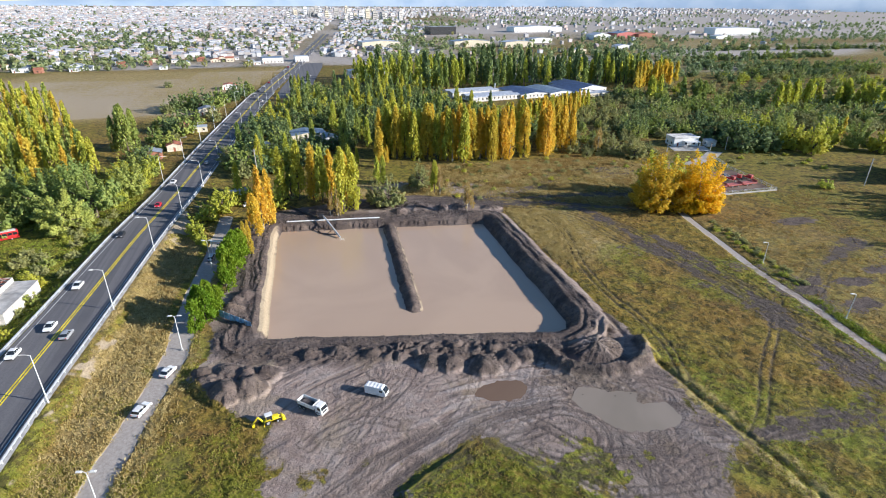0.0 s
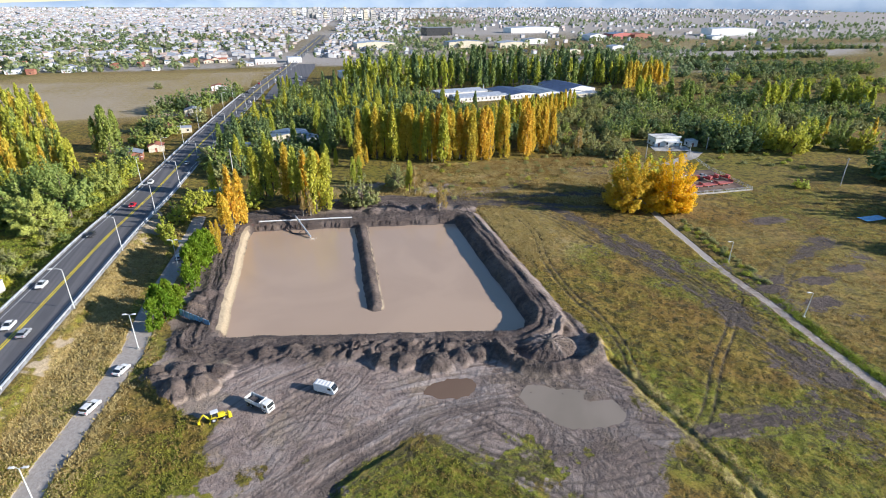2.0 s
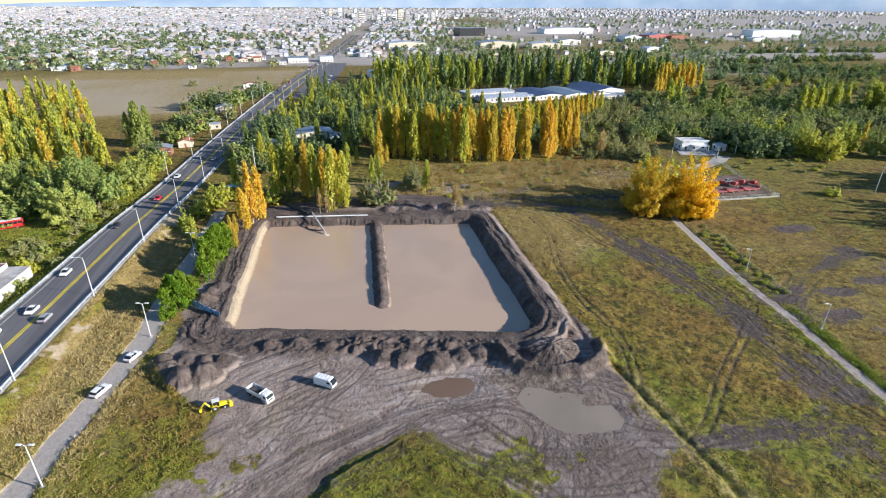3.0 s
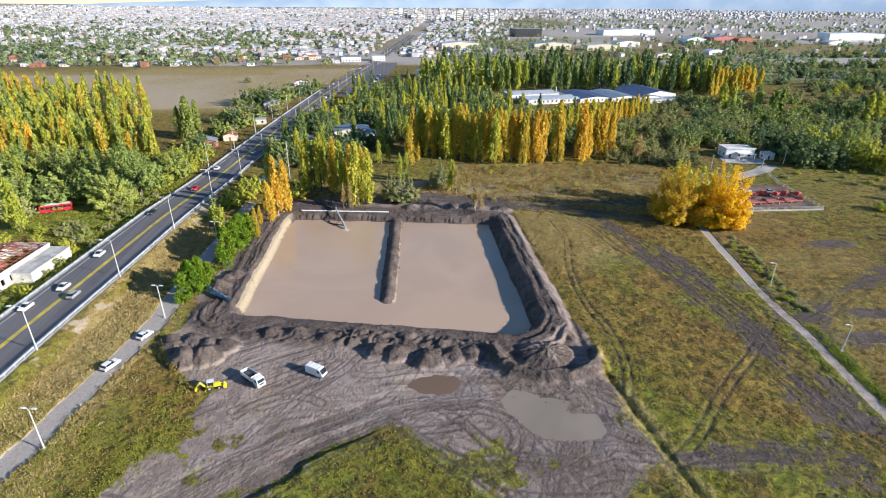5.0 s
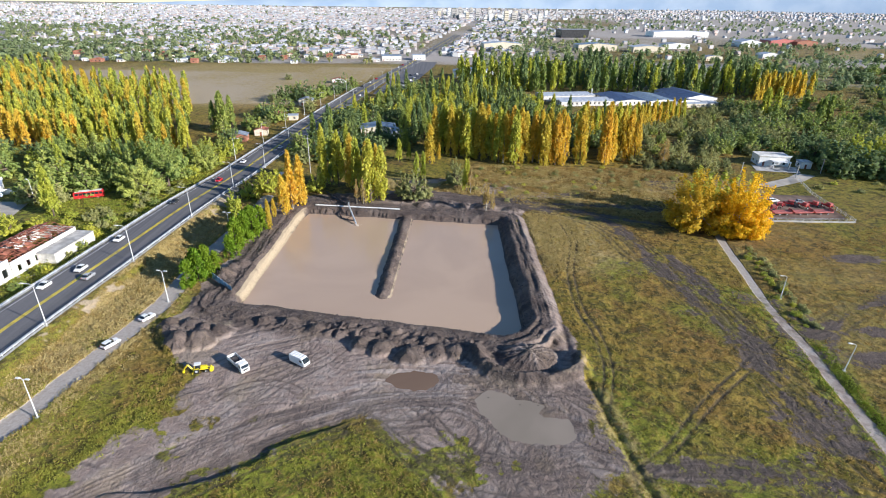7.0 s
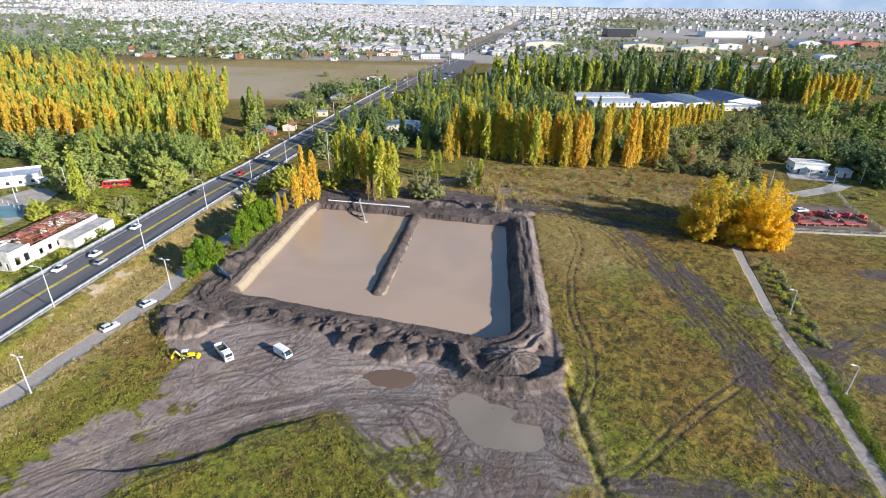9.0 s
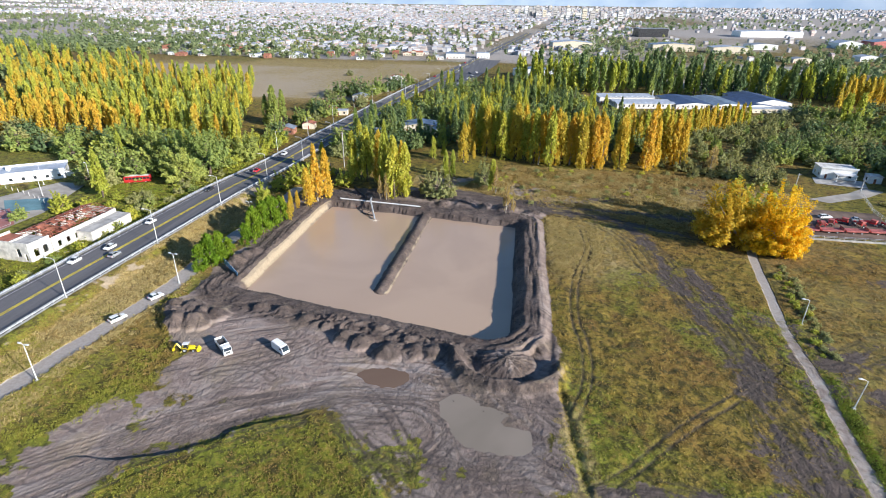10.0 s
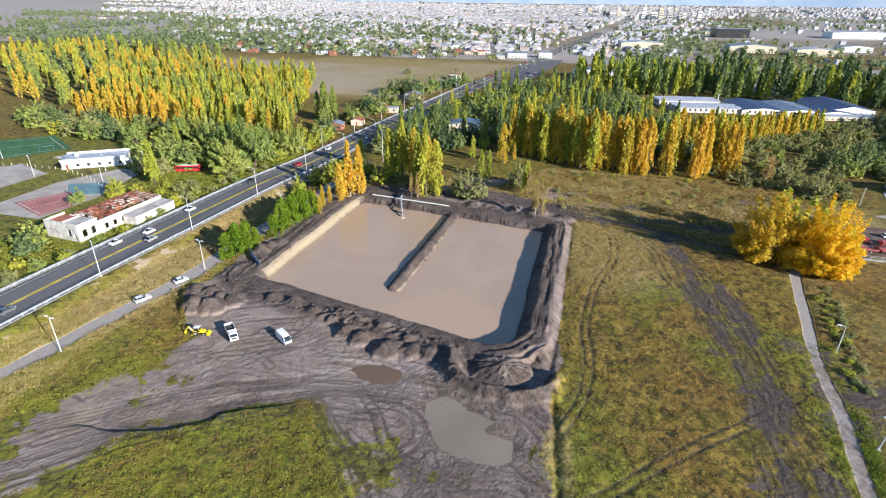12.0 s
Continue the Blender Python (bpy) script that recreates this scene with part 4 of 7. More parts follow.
WILLOW = Species("willow_tree", "grey-green bushy willow with a ragged crown", "tree", "olive", "broad", 14, 4.6, 3200, 0.34, 2, 13, 0.0)
BUSH = Species("bush", "dense bright green bushy tree beside a dirt road", "tree", "bright", "poplar", 9, 2.6, 1500, 0.34, 4, 14)
LIME_T = Species("broadleaf_tree", "yellow-green broadleaf tree with a dense crown", "tree", "lime", "broad", 10, 4.6, 1700, 0.42, 3, 15, 0.02)
GOLD = Species("broadleaf_tree", "huge spreading tree with glowing golden-yellow autumn leaves", "tree", "gold", "broad", 24, 9.0, 24000, 0.3, 1, 16, 0.0, PALE_BARK, 170, 0.82)
GOLD_L = Species("broadleaf_tree", "spreading golden-olive autumn tree with shade coloured into its leaves", "tree", "shaded_gold", "broad", 20, 9.5, 16000, 0.32, 1, 20, 0.0, PALE_BARK, 130, 0.76)
BARE = Species("poplar_tree", "small thin poplar with sparse pale brown leaves", "tree", "bare", "poplar", 10, 1.5, 420, 0.3, 2, 17, bark=PALE_BARK)
SHRUB = Species("shrub", "low scrubby yellow-green shrub in rough grass", "shrub", "lime", "broad", 2.2, 1.5, 320, 0.22, 3, 18, 0.0)
SHRUB_O = Species("shrub", "low grey-olive shrub in rough grass", "shrub", "olive", "broad", 2.2, 1.7, 320, 0.22, 3, 19, 0.0)

# beside the pond
for x, y, s, w in ((-13.6, 171.5, 0.75, 1.3), (-11.8, 177, 1.12, 1.05), (-9.6, 181.5, 0.98, 1.1), (-15, 176, 0.7, 1.2)):
    POP_O.plant(x, y, s, w, "poplars beside the pond", label="slim poplar with orange-yellow leaves beside the pond bank")
for x, y, s in ((-17.2, 164, 0.42), (-16.2, 168, 0.36), (-18, 160, 0.4), (-14.8, 157, 0.34)):
    POP_Y.plant(x, y, s, 1.1, "young poplars beside the pond", label="young yellow poplar beside the pond bank")
for x, y, s in ((-25.6, 117, 0.9), (-23.6, 119.4, 1.1), (-25.2, 121.5, 1.05), (-22.6, 122.6, 0.95), (-23.8, 125, 1.0), (-21.6, 126.2, 0.75), (-20.4, 135, 0.85), (-19.8, 138.6, 1.1), (-20.6, 141.4, 1.15), (-19.2, 144.4, 1.2),
                (-20, 147.6, 1.15), (-18.6, 150.4, 1.2), (-19, 153.6, 1.1), (-17.8, 156.6, 1.0), (-21.4, 150, 0.9)):
    BUSH.plant(x, y, s, 1.15, "bushes beside the dirt road")
for x, y, s in ((-31.5, 172, 0.75), (-33.2, 176, 0.85), (-30.5, 168, 0.55)):
    LIME_T.plant(x, y, s, 0.8, "trees between road and pond", label="olive-yellow young tree on the highway bank")
for kind, x, y, s, w in ((POP_L, -5.4, 205, 1.05, 1.1), (POP_L, 1, 203, 1.2, 1.0), (POP_Y, 6.4, 203, 1.1, 1.0), (POP_L, 9.5, 198, 1.12, 1.0), (POP_L, 16.2, 186, 1.22, 1.15),
                         (POP_L, 20.2, 187.5, 1.08, 1.1), (POP_Y, 13, 201, 1.0, 1.1), (POP_G, -2, 207, 1.0, 1.1), (POP_Y, 18, 193, 1.05, 1.0), (POP_L, 24, 240, 0.6, 1.1),
                         (POP_Y, 38.6, 238, 0.95, 1.15), (POP_G, 25, 264, 1.1, 1.1), (POP_L, 28.5, 244, 0.45, 1.1), (POP_L, 33, 214, 0.62, 1.0), (POP_L, 36, 216, 0.6, 1.0),
                         (POP_Y, 43, 246, 0.42, 1.1), (POP_L, -22, 214, 0.7, 1.0)):
    kind.plant(x, y, s, w, "poplars north of the pond")
for x, y, s in ((11.2, 182.8, 1.0), (13.8, 182.6, 1.05), (60, 174.5, 1.15), (62.5, 176, 0.8), (55.5, 196, 1.2)):
    BARE.plant(x, y, s, 1.0, "bare young poplars")
for x, y, s in ((33.2, 188, 1.2), (29, 191, 0.9), (37, 191, 0.85)):
    WILLOW.plant(x, y, s, 1.0, "willows north of the pond")
POP_L.plant(54, 199, 0.68, 1.2, "poplars north of the pond")
WILLOW.plant(50, 207, 0.95, 1.1, "willows north of the pond")
for x, y, s in ((-27, 196, 1.15), (-31, 188, 0.9), (-24, 203, 1.0), (-18, 208, 0.8), (-7, 196, 0.9)):
    LIME_T.plant(x, y, s, 1.0, "trees between road and pond")
GOLD.plant(144.5, 155.5, 1.08, 0.92, label="huge spreading tree with glowing golden-yellow leaves beside a track")
GOLD_L.plant(132, 160.5, 1.18, 1.05, label="spreading golden-olive tree, coloured dull as shaded, merging with a brighter one")
LIME_T.plant(141, 173, 2.35, 1.0, label="tall yellow-green tree behind two golden ones")
# a further tree, added only to widen the golden pair's cast shadow
LIME_T.plant(151, 168, 1.9, 1.0, label="added yellow-green tree widening the shadow of a golden one")
g_row = np.random.default_rng(12)
for k in range(14):
    u = k / 13
    SHRUB.plant(132.2 + 8.5 * u + g_row.normal(0, 0.9), 98 + 46 * u + g_row.normal(0, 0.8), g_row.uniform(0.3, 0.8), 1.3, "scrub along the track")
for k in range(34):
    SHRUB_O.plant(133.5 + 9 * k / 33 + g_row.normal(0, 1.4), 98 + 46 * k / 33, g_row.uniform(0.25, 0.7), 1.3, "scrub along the track")

# the yellow row and the wood behind it
g_row = np.random.default_rng(5)
for k in range(56):
    u = k / 55
    x, y = 42 + 96 * u + g_row.normal(0, 1.2), 259 - 14 * math.sin(u * 3.1) * (u < 0.75) - 6 * u + g_row.normal(0, 3.2)
    kind = (POP_Y, POP_Y, POP_O, POP_Y, POP_L, POP_O, POP_Y)[int(g_row.integers(0, 7))] if 0.2 < u else (POP_Y, POP_L)[k % 2]
    if u > 0.62 and u < 0.7 or 0.8 < u < 0.86:
        continue
    kind.plant(x, y, g_row.uniform(1.08, 1.36), g_row.uniform(0.95, 1.2), "row of autumn poplars")
for x, y, s in ((98.5, 244.5, 0.72), (92, 243, 0.95), (123, 241, 1.35), (127, 245, 1.2)):
    POP_O.plant(x, y, s, 1.0, "row of autumn poplars")
for k in range(44):
    u = k / 43
    (POP_FY, POP_FL, POP_FY)[k % 3].plant(120 + 86 * u, 288 + 62 * u + 2 * math.sin(k * 2.3), 0.85 - 0.15 * u + 0.12 * (k % 4) / 3, 1.2, "poplars before the long building")
WOOD = [(-12, 232), (20, 268), (60, 272), (128, 268), (150, 300), (118, 372), (105, 440), (60, 470), (8, 470), (0, 400), (-22, 330), (-26, 270)]
for k, (x, y) in enumerate(scatter(WOOD, 6.4, 22, 300)):
    if math.hypot(x - 12, y - 300) < 16:
        continue
    (POP_L, DARK_F, BROAD_F, POP_D, DARK_F, LIME_T, POP_G, DARK_F)[k % 8].plant(x, y, (0.8, 1.1, 1.15, 0.85, 1.2, 1.1, 0.8, 1.1)[k % 8], 1.0, "wood north of the pond", far=y > 330)
for k, (x, y) in enumerate(scatter([(60, 470), (110, 452), (330, 452), (352, 500), (200, 530), (60, 545)], 7.0, 23, 150)):
    ((POP_FL, POP_FG, POP_FL, POP_FL, POP_FG, POP_D, POP_FL) if x < 150 else (POP_D, POP_FG, POP_FL, POP_D, POP_FG, POP_D, POP_FL))[k % 7].plant(x, y, 1.0 + 0.55 * ((k * 7) % 11) / 11, 1.1, "tall poplars behind the long building", far=True)
for x, y, s in ((112, 464, 2.3), (121, 470, 2.5), (103, 471, 2.2), (116, 478, 2.4)):
    LIME_T.plant(x, y, s, 0.85, "tall poplars behind the long building", far=True)
for k in range(16):
    (POP_FL, POP_FG)[k % 2].plant(262 + 7 * k, 462 + 2.5 * (k % 3), 1.35 - 0.1 * (k % 4), 1.1, "tall poplars behind the long building", far=True)
for k, (x, y) in enumerate(scatter([(300, 430), (342, 436), (360, 452), (318, 458)], 5, 24, 26)):
    POP_FY.plant(x, y, 1.0 + 0.1 * (k % 3), 1.15, "yellow poplars in the distance")
# scrub and wood to the east
for k, (x, y) in enumerate(scatter([(128, 262), (150, 240), (175, 262), (215, 300), (250, 380), (200, 372), (150, 310)], 6.6, 25, 70)):
    (OLIVE_F, OLIVE_F, BROAD_F, OLIVE_F)[k % 4].plant(x, y, (0.9, 1.05, 0.6, 0.8)[k % 4], 1.1, "scrub trees before the long building")
for k, (x, y) in enumerate(scatter([(180, 262), (222, 256), (240, 300), (200, 300)], 7.5, 31, 30)):
    (DARK_F, BROAD_F, OLIVE_F)[k % 3].plant(x, y, 1.0, 1.1, "wood behind the white house")
g_east = np.random.default_rng(26)
for k, (x, y) in enumerate(scatter([(232, 268), (262, 268), (300, 246), (340, 240), (430, 262), (430, 330), (330, 340), (262, 400), (226, 318)], 7.6, 26, 170)):
    (OLIVE_F, BROAD_F, OLIVE_F, DARK_F, OLIVE_F, BROAD_F)[k % 6].plant(x, y, float(g_east.uniform(0.7, 1.25)), 1.15, "dark wood to the east", far=y > 290 or x > 320)
for k, (x, y) in enumerate(scatter([(250, 400), (330, 345), (430, 340), (560, 360), (600, 470), (420, 470), (330, 425)], 10.5, 27, 110)):
    (OLIVE_F, BROAD_F, OLIVE_F, LIME_T, DARK_F, OLIVE_F)[k % 6].plant(x, y, float(g_east.uniform(0.6, 1.15)), 1.2, "dark wood to the east", far=True)
# clumps of yellow-green poplars standing out of the wood, and far belts
for cx, cy, n, kind in ((352, 318, 9, POP_FL), (378, 324, 7, POP_FL), (402, 314, 12, POP_FL), (414, 300, 9, POP_FL), (300, 352, 6, POP_FG), (274, 372, 6, POP_FL)):
    for k in range(n):
        kind.plant(cx + g_east.normal(0, 6), cy + g_east.normal(0, 5), float(g_east.uniform(0.75, 1.15)), 1.35, "dark wood to the east", far=True)
for (ax, ay), (bx, by), n in (((430, 470), (640, 480), 40), ((470, 540), (700, 505), 40), ((520, 625), (760, 640), 40), ((640, 760), (1000, 740), 40)):
    for k in range(n):
        u = (k + float(g_east.uniform(-0.4, 0.4))) / n
        (DARK_F, DARK_F, OLIVE_F, BROAD_F)[k % 4].plant(ax + (bx - ax) * u, ay + (by - ay) * u + float(g_east.normal(0, 5)), float(g_east.uniform(0.8, 1.4)), 1.2, "dark wood to the east", far=True)
for k, (x, y) in enumerate(((254, 250), (253, 240), (253, 230), (256, 220), (259, 210), (266, 232), (270, 218), (284, 224), (290, 212), (297, 204), (312, 196), (326, 188))):
    (LIME_T, BROAD)[k % 3 == 2].plant(x, y, 1.85 + 0.12 * (k % 3) if k % 3 != 2 else 1.0, 0.8, "pale trees at the wood's edge", label="tall spreading yellow-green tree with a pale trunk at a wood's edge")
for x, y, s in ((262, 160, 1.7), (272, 172, 1.8), (255, 134, 1.9), (266, 122, 1.8), (250, 114, 1.6), (282, 150, 1.8), (246, 126, 1.7)):
    DARK_F.plant(x, y, s, 1.2, "trees east of the meadow")
for x, y, s in ((225, 124, 1.35), (232, 119, 1.5), (204, 100, 1.25), (211, 96, 1.4), (238, 128, 1.3)):
    BROAD_F.plant(x, y, s, 1.2, "trees east of the meadow")
# trees added to throw shade over the white house and its yard
for x, y, s in ((229, 232, 1.5), (234, 240, 1.6), (227, 223, 1.3), (238, 230, 1.6), (231, 249, 1.5), (240, 221, 1.5)):
    DARK_F.plant(x, y, s, 1.1, "trees shading the white house", label="added tall dark green tree that shades a white house")
for x, y in ((309, 236), (330, 224), (355, 330), (372, 340)):
    POP_FY.plant(x, y, 0.7, 1.1, "yellow poplars in the distance")
for x, y, s, sp in ((152, 240, 1.25, BARE), (158, 235, 0.9, WILLOW), (165, 226, 0.95, WILLOW), (171, 240, 0.7, WILLOW), (150, 237, 1.4, BARE), (163, 246, 0.7, WILLOW)):
    sp.plant(x, y, s, 1.3, "thin trees by the scrub")
SHRUB.plant(216, 164, 2.0, 1.3)
# west of the highway
for x, y, s in ((-69, 202, 1.25), (-75, 190, 0.9), (-84, 206, 1.1), (-96, 214, 1.0), (-63, 226, 0.85), (-110, 222, 1.05), (-124, 226, 1.0), (-80, 226, 0.8)):
    BROAD.plant(x, y, s, 1.0, "large trees beside the highway")
for k, (x, y) in enumerate(scatter([(-100, 176), (-112, 182), (-124, 196), (-126, 214), (-96, 212), (-92, 196)], 7.5, 33, 16)):
    (BROAD_F, BROAD_F, OLIVE_F)[k % 3].plant(x, y, (1.1, 1.3, 1.2)[k % 3], 1.1, "large trees beside the highway")
for k, (x, y) in enumerate(scatter([(140, 232), (178, 226), (186, 262), (160, 262), (130, 248)], 6.5, 34, 26)):
    (OLIVE_F, WILLOW, OLIVE_F, SHRUB_O)[k % 4].plant(x, y, (0.75, 0.5, 0.6, 1.2)[k % 4], 1.15, "scrub west of the white house")
for k, (x, y) in enumerate(scatter([(205, 205), (245, 180), (250, 200), (240, 225), (222, 222)], 8, 35, 14)):
    (SHRUB_O, SHRUB)[k % 2].plant(x, y, 0.9, 1.3, "scrub south of the white house")
for k, (x, y) in enumerate(scatter([(-64, 210), (-58, 262), (-80, 262), (-130, 240), (-128, 214), (-90, 200)], 9.5, 30, 24)):
    (LIME_T, BROAD_F, LIME_T, BROAD_F, POP_L)[k % 5].plant(x, y, (0.9, 1.0, 1.0, 0.9, 0.7)[k % 5], 1.1, "large trees beside the highway")
for x, y, s in ((-66, 238, 0.8), (-61, 252, 0.7), (-72, 246, 0.8), (-68, 262, 0.8)):
    BROAD_F.plant(x, y, s, 1.3, "trees beside the highway")
for x, y, s in ((-94, 168, 0.95), (-97, 172, 0.6)):
    POP_L.plant(x, y, s, 1.2, "poplars by the sports ground")
for x, y, s, sp in ((-88, 108, 1.0, BROAD_F), (-84, 104, 0.8, DARK_F), (-98, 152, 0.75, LIME_T), (-104, 158, 0.7, LIME_T), (-92, 156, 0.6, LIME_T), (-107, 143, 0.6, BROAD_F),
                    (-75, 168, 0.5, OLIVE_F), (-72, 158, 0.55, OLIVE_F), (-70, 150, 0.5, LIME_T), (-100, 192, 0.9, OLIVE_F),
                    (-68, 176, 0.45, OLIVE_F), (-67, 140, 0.4, BROAD_F), (-72, 132, 0.4, OLIVE_F), (-69, 104, 0.5, OLIVE_F), (-72, 96, 0.5, BROAD_F), (-71, 86, 0.45, OLIVE_F),
                    (-70, 184, 0.6, OLIVE_F), (-76, 78, 0.5, BROAD_F), (-66, 122, 0.35, LIME_T), (-75, 66, 0.5, OLIVE_F), (-86, 92, 0.7, BROAD_F), (-95, 100, 0.7, OLIVE_F)):
    sp.plant(x, y, s, 1.15, "bushes below the highway bank")
for k, (x, y) in enumerate(scatter([(-112, 205), (-150, 214), (-175, 222), (-240, 228), (-260, 262), (-150, 254), (-110, 240)], 11.5, 27, 44)):
    (BROAD_F, OLIVE_F, LIME_T, DARK_F)[k % 4].plant(x, y, (1.2, 1.3, 1.0, 1.1)[k % 4], 1.15, "trees round the sports ground")
g_row = np.random.default_rng(8)
HUES = ((POP_FO, POP_FY, POP_FO, POP_FY), (POP_FY, POP_FL, POP_FL, POP_FY), (POP_FL, POP_FG, POP_FL, POP_FG), (POP_FG, POP_FL, POP_FG, POP_FG), (POP_FL, POP_FY, POP_FL, POP_FG), (POP_FY, POP_FO, POP_FY, POP_FL))
for row in range(14):
    a, b = Vector((-84 - 6.5 * row, 258 + 15.5 * row)), Vector((-232 - 15 * row, 266 + 18 * row))
    n = 40 if row < 4 else 34 if row < 8 else 28
    for k in range(n):
        u = (k + g_row.uniform(-0.3, 0.3)) / n
        q = a.lerp(b, u)
        patch = row + 1.5 * math.sin(u * 5 + row * 0.4) + g_row.normal(0, 0.35)
        kind = HUES[int(max(0, patch)) % 6][int(g_row.integers(0, 4))]
        if u < 0.36 + 0.12 * math.sin(row):
            kind = (POP_FL, POP_FL, POP_FG, POP_FL, POP_FY)[int(g_row.integers(0, 5))]
        kind.plant(q.x, q.y + g_row.normal(0, 2.0), g_row.uniform(0.66, 1.0), g_row.uniform(1.05, 1.3), "poplar plantation west of the highway", far=row > 1)
for k, (x, y) in enumerate(scatter([(-260, 280), (-420, 330), (-620, 520), (-560, 640), (-330, 560), (-270, 460)], 13, 28, 190)):
    (POP_FL, POP_FG, POP_FY)[k % 3].plant(x, y, 0.85 + 0.1 * (k % 4), 1.3, "poplar plantation west of the highway", far=True)
for x, y, s, sp in ((-80, 298, 1.2, POP_G), (-83, 304, 1.1, POP_G), (-78, 306, 1.0, POP_G), (-86, 300, 0.9, POP_G), (-62, 300, 1.1, BROAD_F), (-70, 312, 1.0, BROAD_F), (-58, 330, 1.3, BROAD_F), (-66, 336, 1.2, DARK_F),
                    (-55, 350, 1.2, BROAD_F), (-64, 352, 1.3, DARK_F), (-72, 346, 1.1, BROAD_F)):
    sp.plant(x, y, s, 1.1, "trees along the highway")
for x, y, s, sp in ((-57, 404, 1.6, DARK_F), (-64, 412, 1.5, BROAD_F), (-50, 414, 1.4, BROAD_F), (-72, 404, 1.4, DARK_F), (-78, 398, 1.2, OLIVE_F),
                    (-47, 428, 1.4, BROAD_F), (-40, 440, 1.2, DARK_F), (-36, 456, 1.4, DARK_F), (-31, 466, 1.3, BROAD_F), (-44, 452, 1.1, OLIVE_F), (-48, 380, 1.2, OLIVE_F), (-45, 366, 1.0, OLIVE_F), (-62, 316, 0.9, OLIVE_F),
                    (-24, 250, 1.3, BROAD_F), (-18, 262, 1.3, BROAD_F), (-28, 262, 1.4, OLIVE_F), (-6, 300, 1.2, DARK_F), (-12, 318, 1.2, DARK_F), (-20, 282, 1.2, DARK_F), (-15, 340, 1.2, DARK_F), (-10, 362, 1.1, DARK_F),
                    (-22, 240, 1.2, OLIVE_F), (-98, 520, 0.9, OLIVE_F), (-66, 270, 1.1, DARK_F), (-72, 278, 1.1, BROAD_F)):
    sp.plant(x, y, s, 1.1, "trees along the highway")
for k, (x, y) in enumerate(scatter([(70, 182), (100, 196), (160, 214), (150, 236), (60, 232), (40, 210)], 5.0, 29, 60)):
    (SHRUB, SHRUB_O, SHRUB_O)[k % 3].plant(x, y, 0.5 + 0.5 * ((k * 5) % 7) / 7, 1.2, "shrubs on the waste ground")

for group, rows in GROVES.items():
    build_grove("woodland", rows, "far stand of " + {"dark": "dark green trees closing the view", "wood": "dark green trees behind the pond", "tall": "tall dark green poplars", "popl": "yellow and green plantation poplars"}[group[:4]])

for k, (x, y) in enumerate(scatter([(-68, 60), (-66, 120), (-63, 165), (-62, 205), (-78, 205), (-88, 172), (-82, 140), (-80, 100), (-90, 60)], 6.5, 61, 34)):
    if -100 < x < -70 and 105 < y < 152:
        continue
    (OLIVE_F, BROAD_F, SHRUB_O, LIME_T, OLIVE_F, SHRUB)[k % 6].plant(x, y, (0.45, 0.4, 1.3, 0.4, 0.6, 1.4)[k % 6], 1.2, "bushes below the highway bank", label="bushy undergrowth tree on rough grass below a highway bank")

# ---- grass and weeds ----
STRAW = leaf("straw", (0.54, 0.43, 0.19), (0.46, 0.36, 0.14), (0.34, 0.26, 0.1), 0.3)
RUST_WEED = leaf("rust_weed", (0.34, 0.225, 0.075), (0.42, 0.3, 0.09), (0.25, 0.165, 0.06), 0.3)
TAWNY = leaf("tawny_grass", (0.42, 0.3, 0.07), (0.48, 0.34, 0.08), (0.27, 0.18, 0.045), 0.25)
GREEN_WEED = leaf("green_weed", (0.28, 0.29, 0.045), (0.38, 0.36, 0.06), (0.18, 0.18, 0.03), 0.35)


def weeds(name, label, ring, count, size, tall, mat, seed, clump=5.0, keep=0.0, leaves=7, need=""):
    """Tufts that stand where the soil is not bare, thicker in some patches."""
    g = np.random.default_rng(seed)
    xs, ys = [p[0] for p in ring], [p[1] for p in ring]
    x, y = g.uniform(min(xs), max(xs), count * 4), g.uniform(min(ys), max(ys), count * 4)
    ok = inside(x, y, ring) & (value_noise(x, y, clump, seed, 4, 0.65) + g.normal(0, 0.18, len(x)) > keep)
    x, y = x[ok], y[ok]
    z, cover = lie_of_land(x, y)
    free = (cover["mud"] + 0.25 * g.normal(0, 1, len(x)) < 0.42) & (cover["pale"] < 0.4) & (cover["sand_tan"] < 0.5) & (line_distance(x, y, HIGHWAY) > 9.2) & (cover["rut"] < 0.4)
    if need:
        free &= cover[need] > g.uniform(0.15, 0.75, len(x))
    x, y, z = x[free][:count], y[free][:count], z[free][:count]
    n = len(x)
    k = np.repeat(np.arange(n), leaves)
    s = (size * g.uniform(0.6, 1.4, n))[k]
    pts = np.stack([x[k] + g.normal(0, 0.8, n * leaves) * s, y[k] + g.normal(0, 0.8, n * leaves) * s, z[k] + s * tall * 0.4], 1)
    ob = new(name, leaf_mesh(name, pts, np.tile([0.0, 0.0, 1.0], (n * leaves, 1)) * tall, s * 0.62, mat, seed, True))
    return tagged(ob, label, "grass", kind="stuff")


VERGE = [(-50, 15), (-47, 100), (-43, 150), (-38, 190), (-28, 190), (-24, 150), (-24, 110), (-12, 84), (-8, 70), (-12, 60), (-26, 48), (-45, 30)]
FIELD = [(72, 30), (72, 60), (73, 100), (73, 170), (90, 178), (126, 160), (134, 120), (126, 60), (122, 30)]
FAR_FIELD = [(124, 40), (130, 95), (140, 140), (150, 165), (230, 165), (230, 110), (170, 60)]
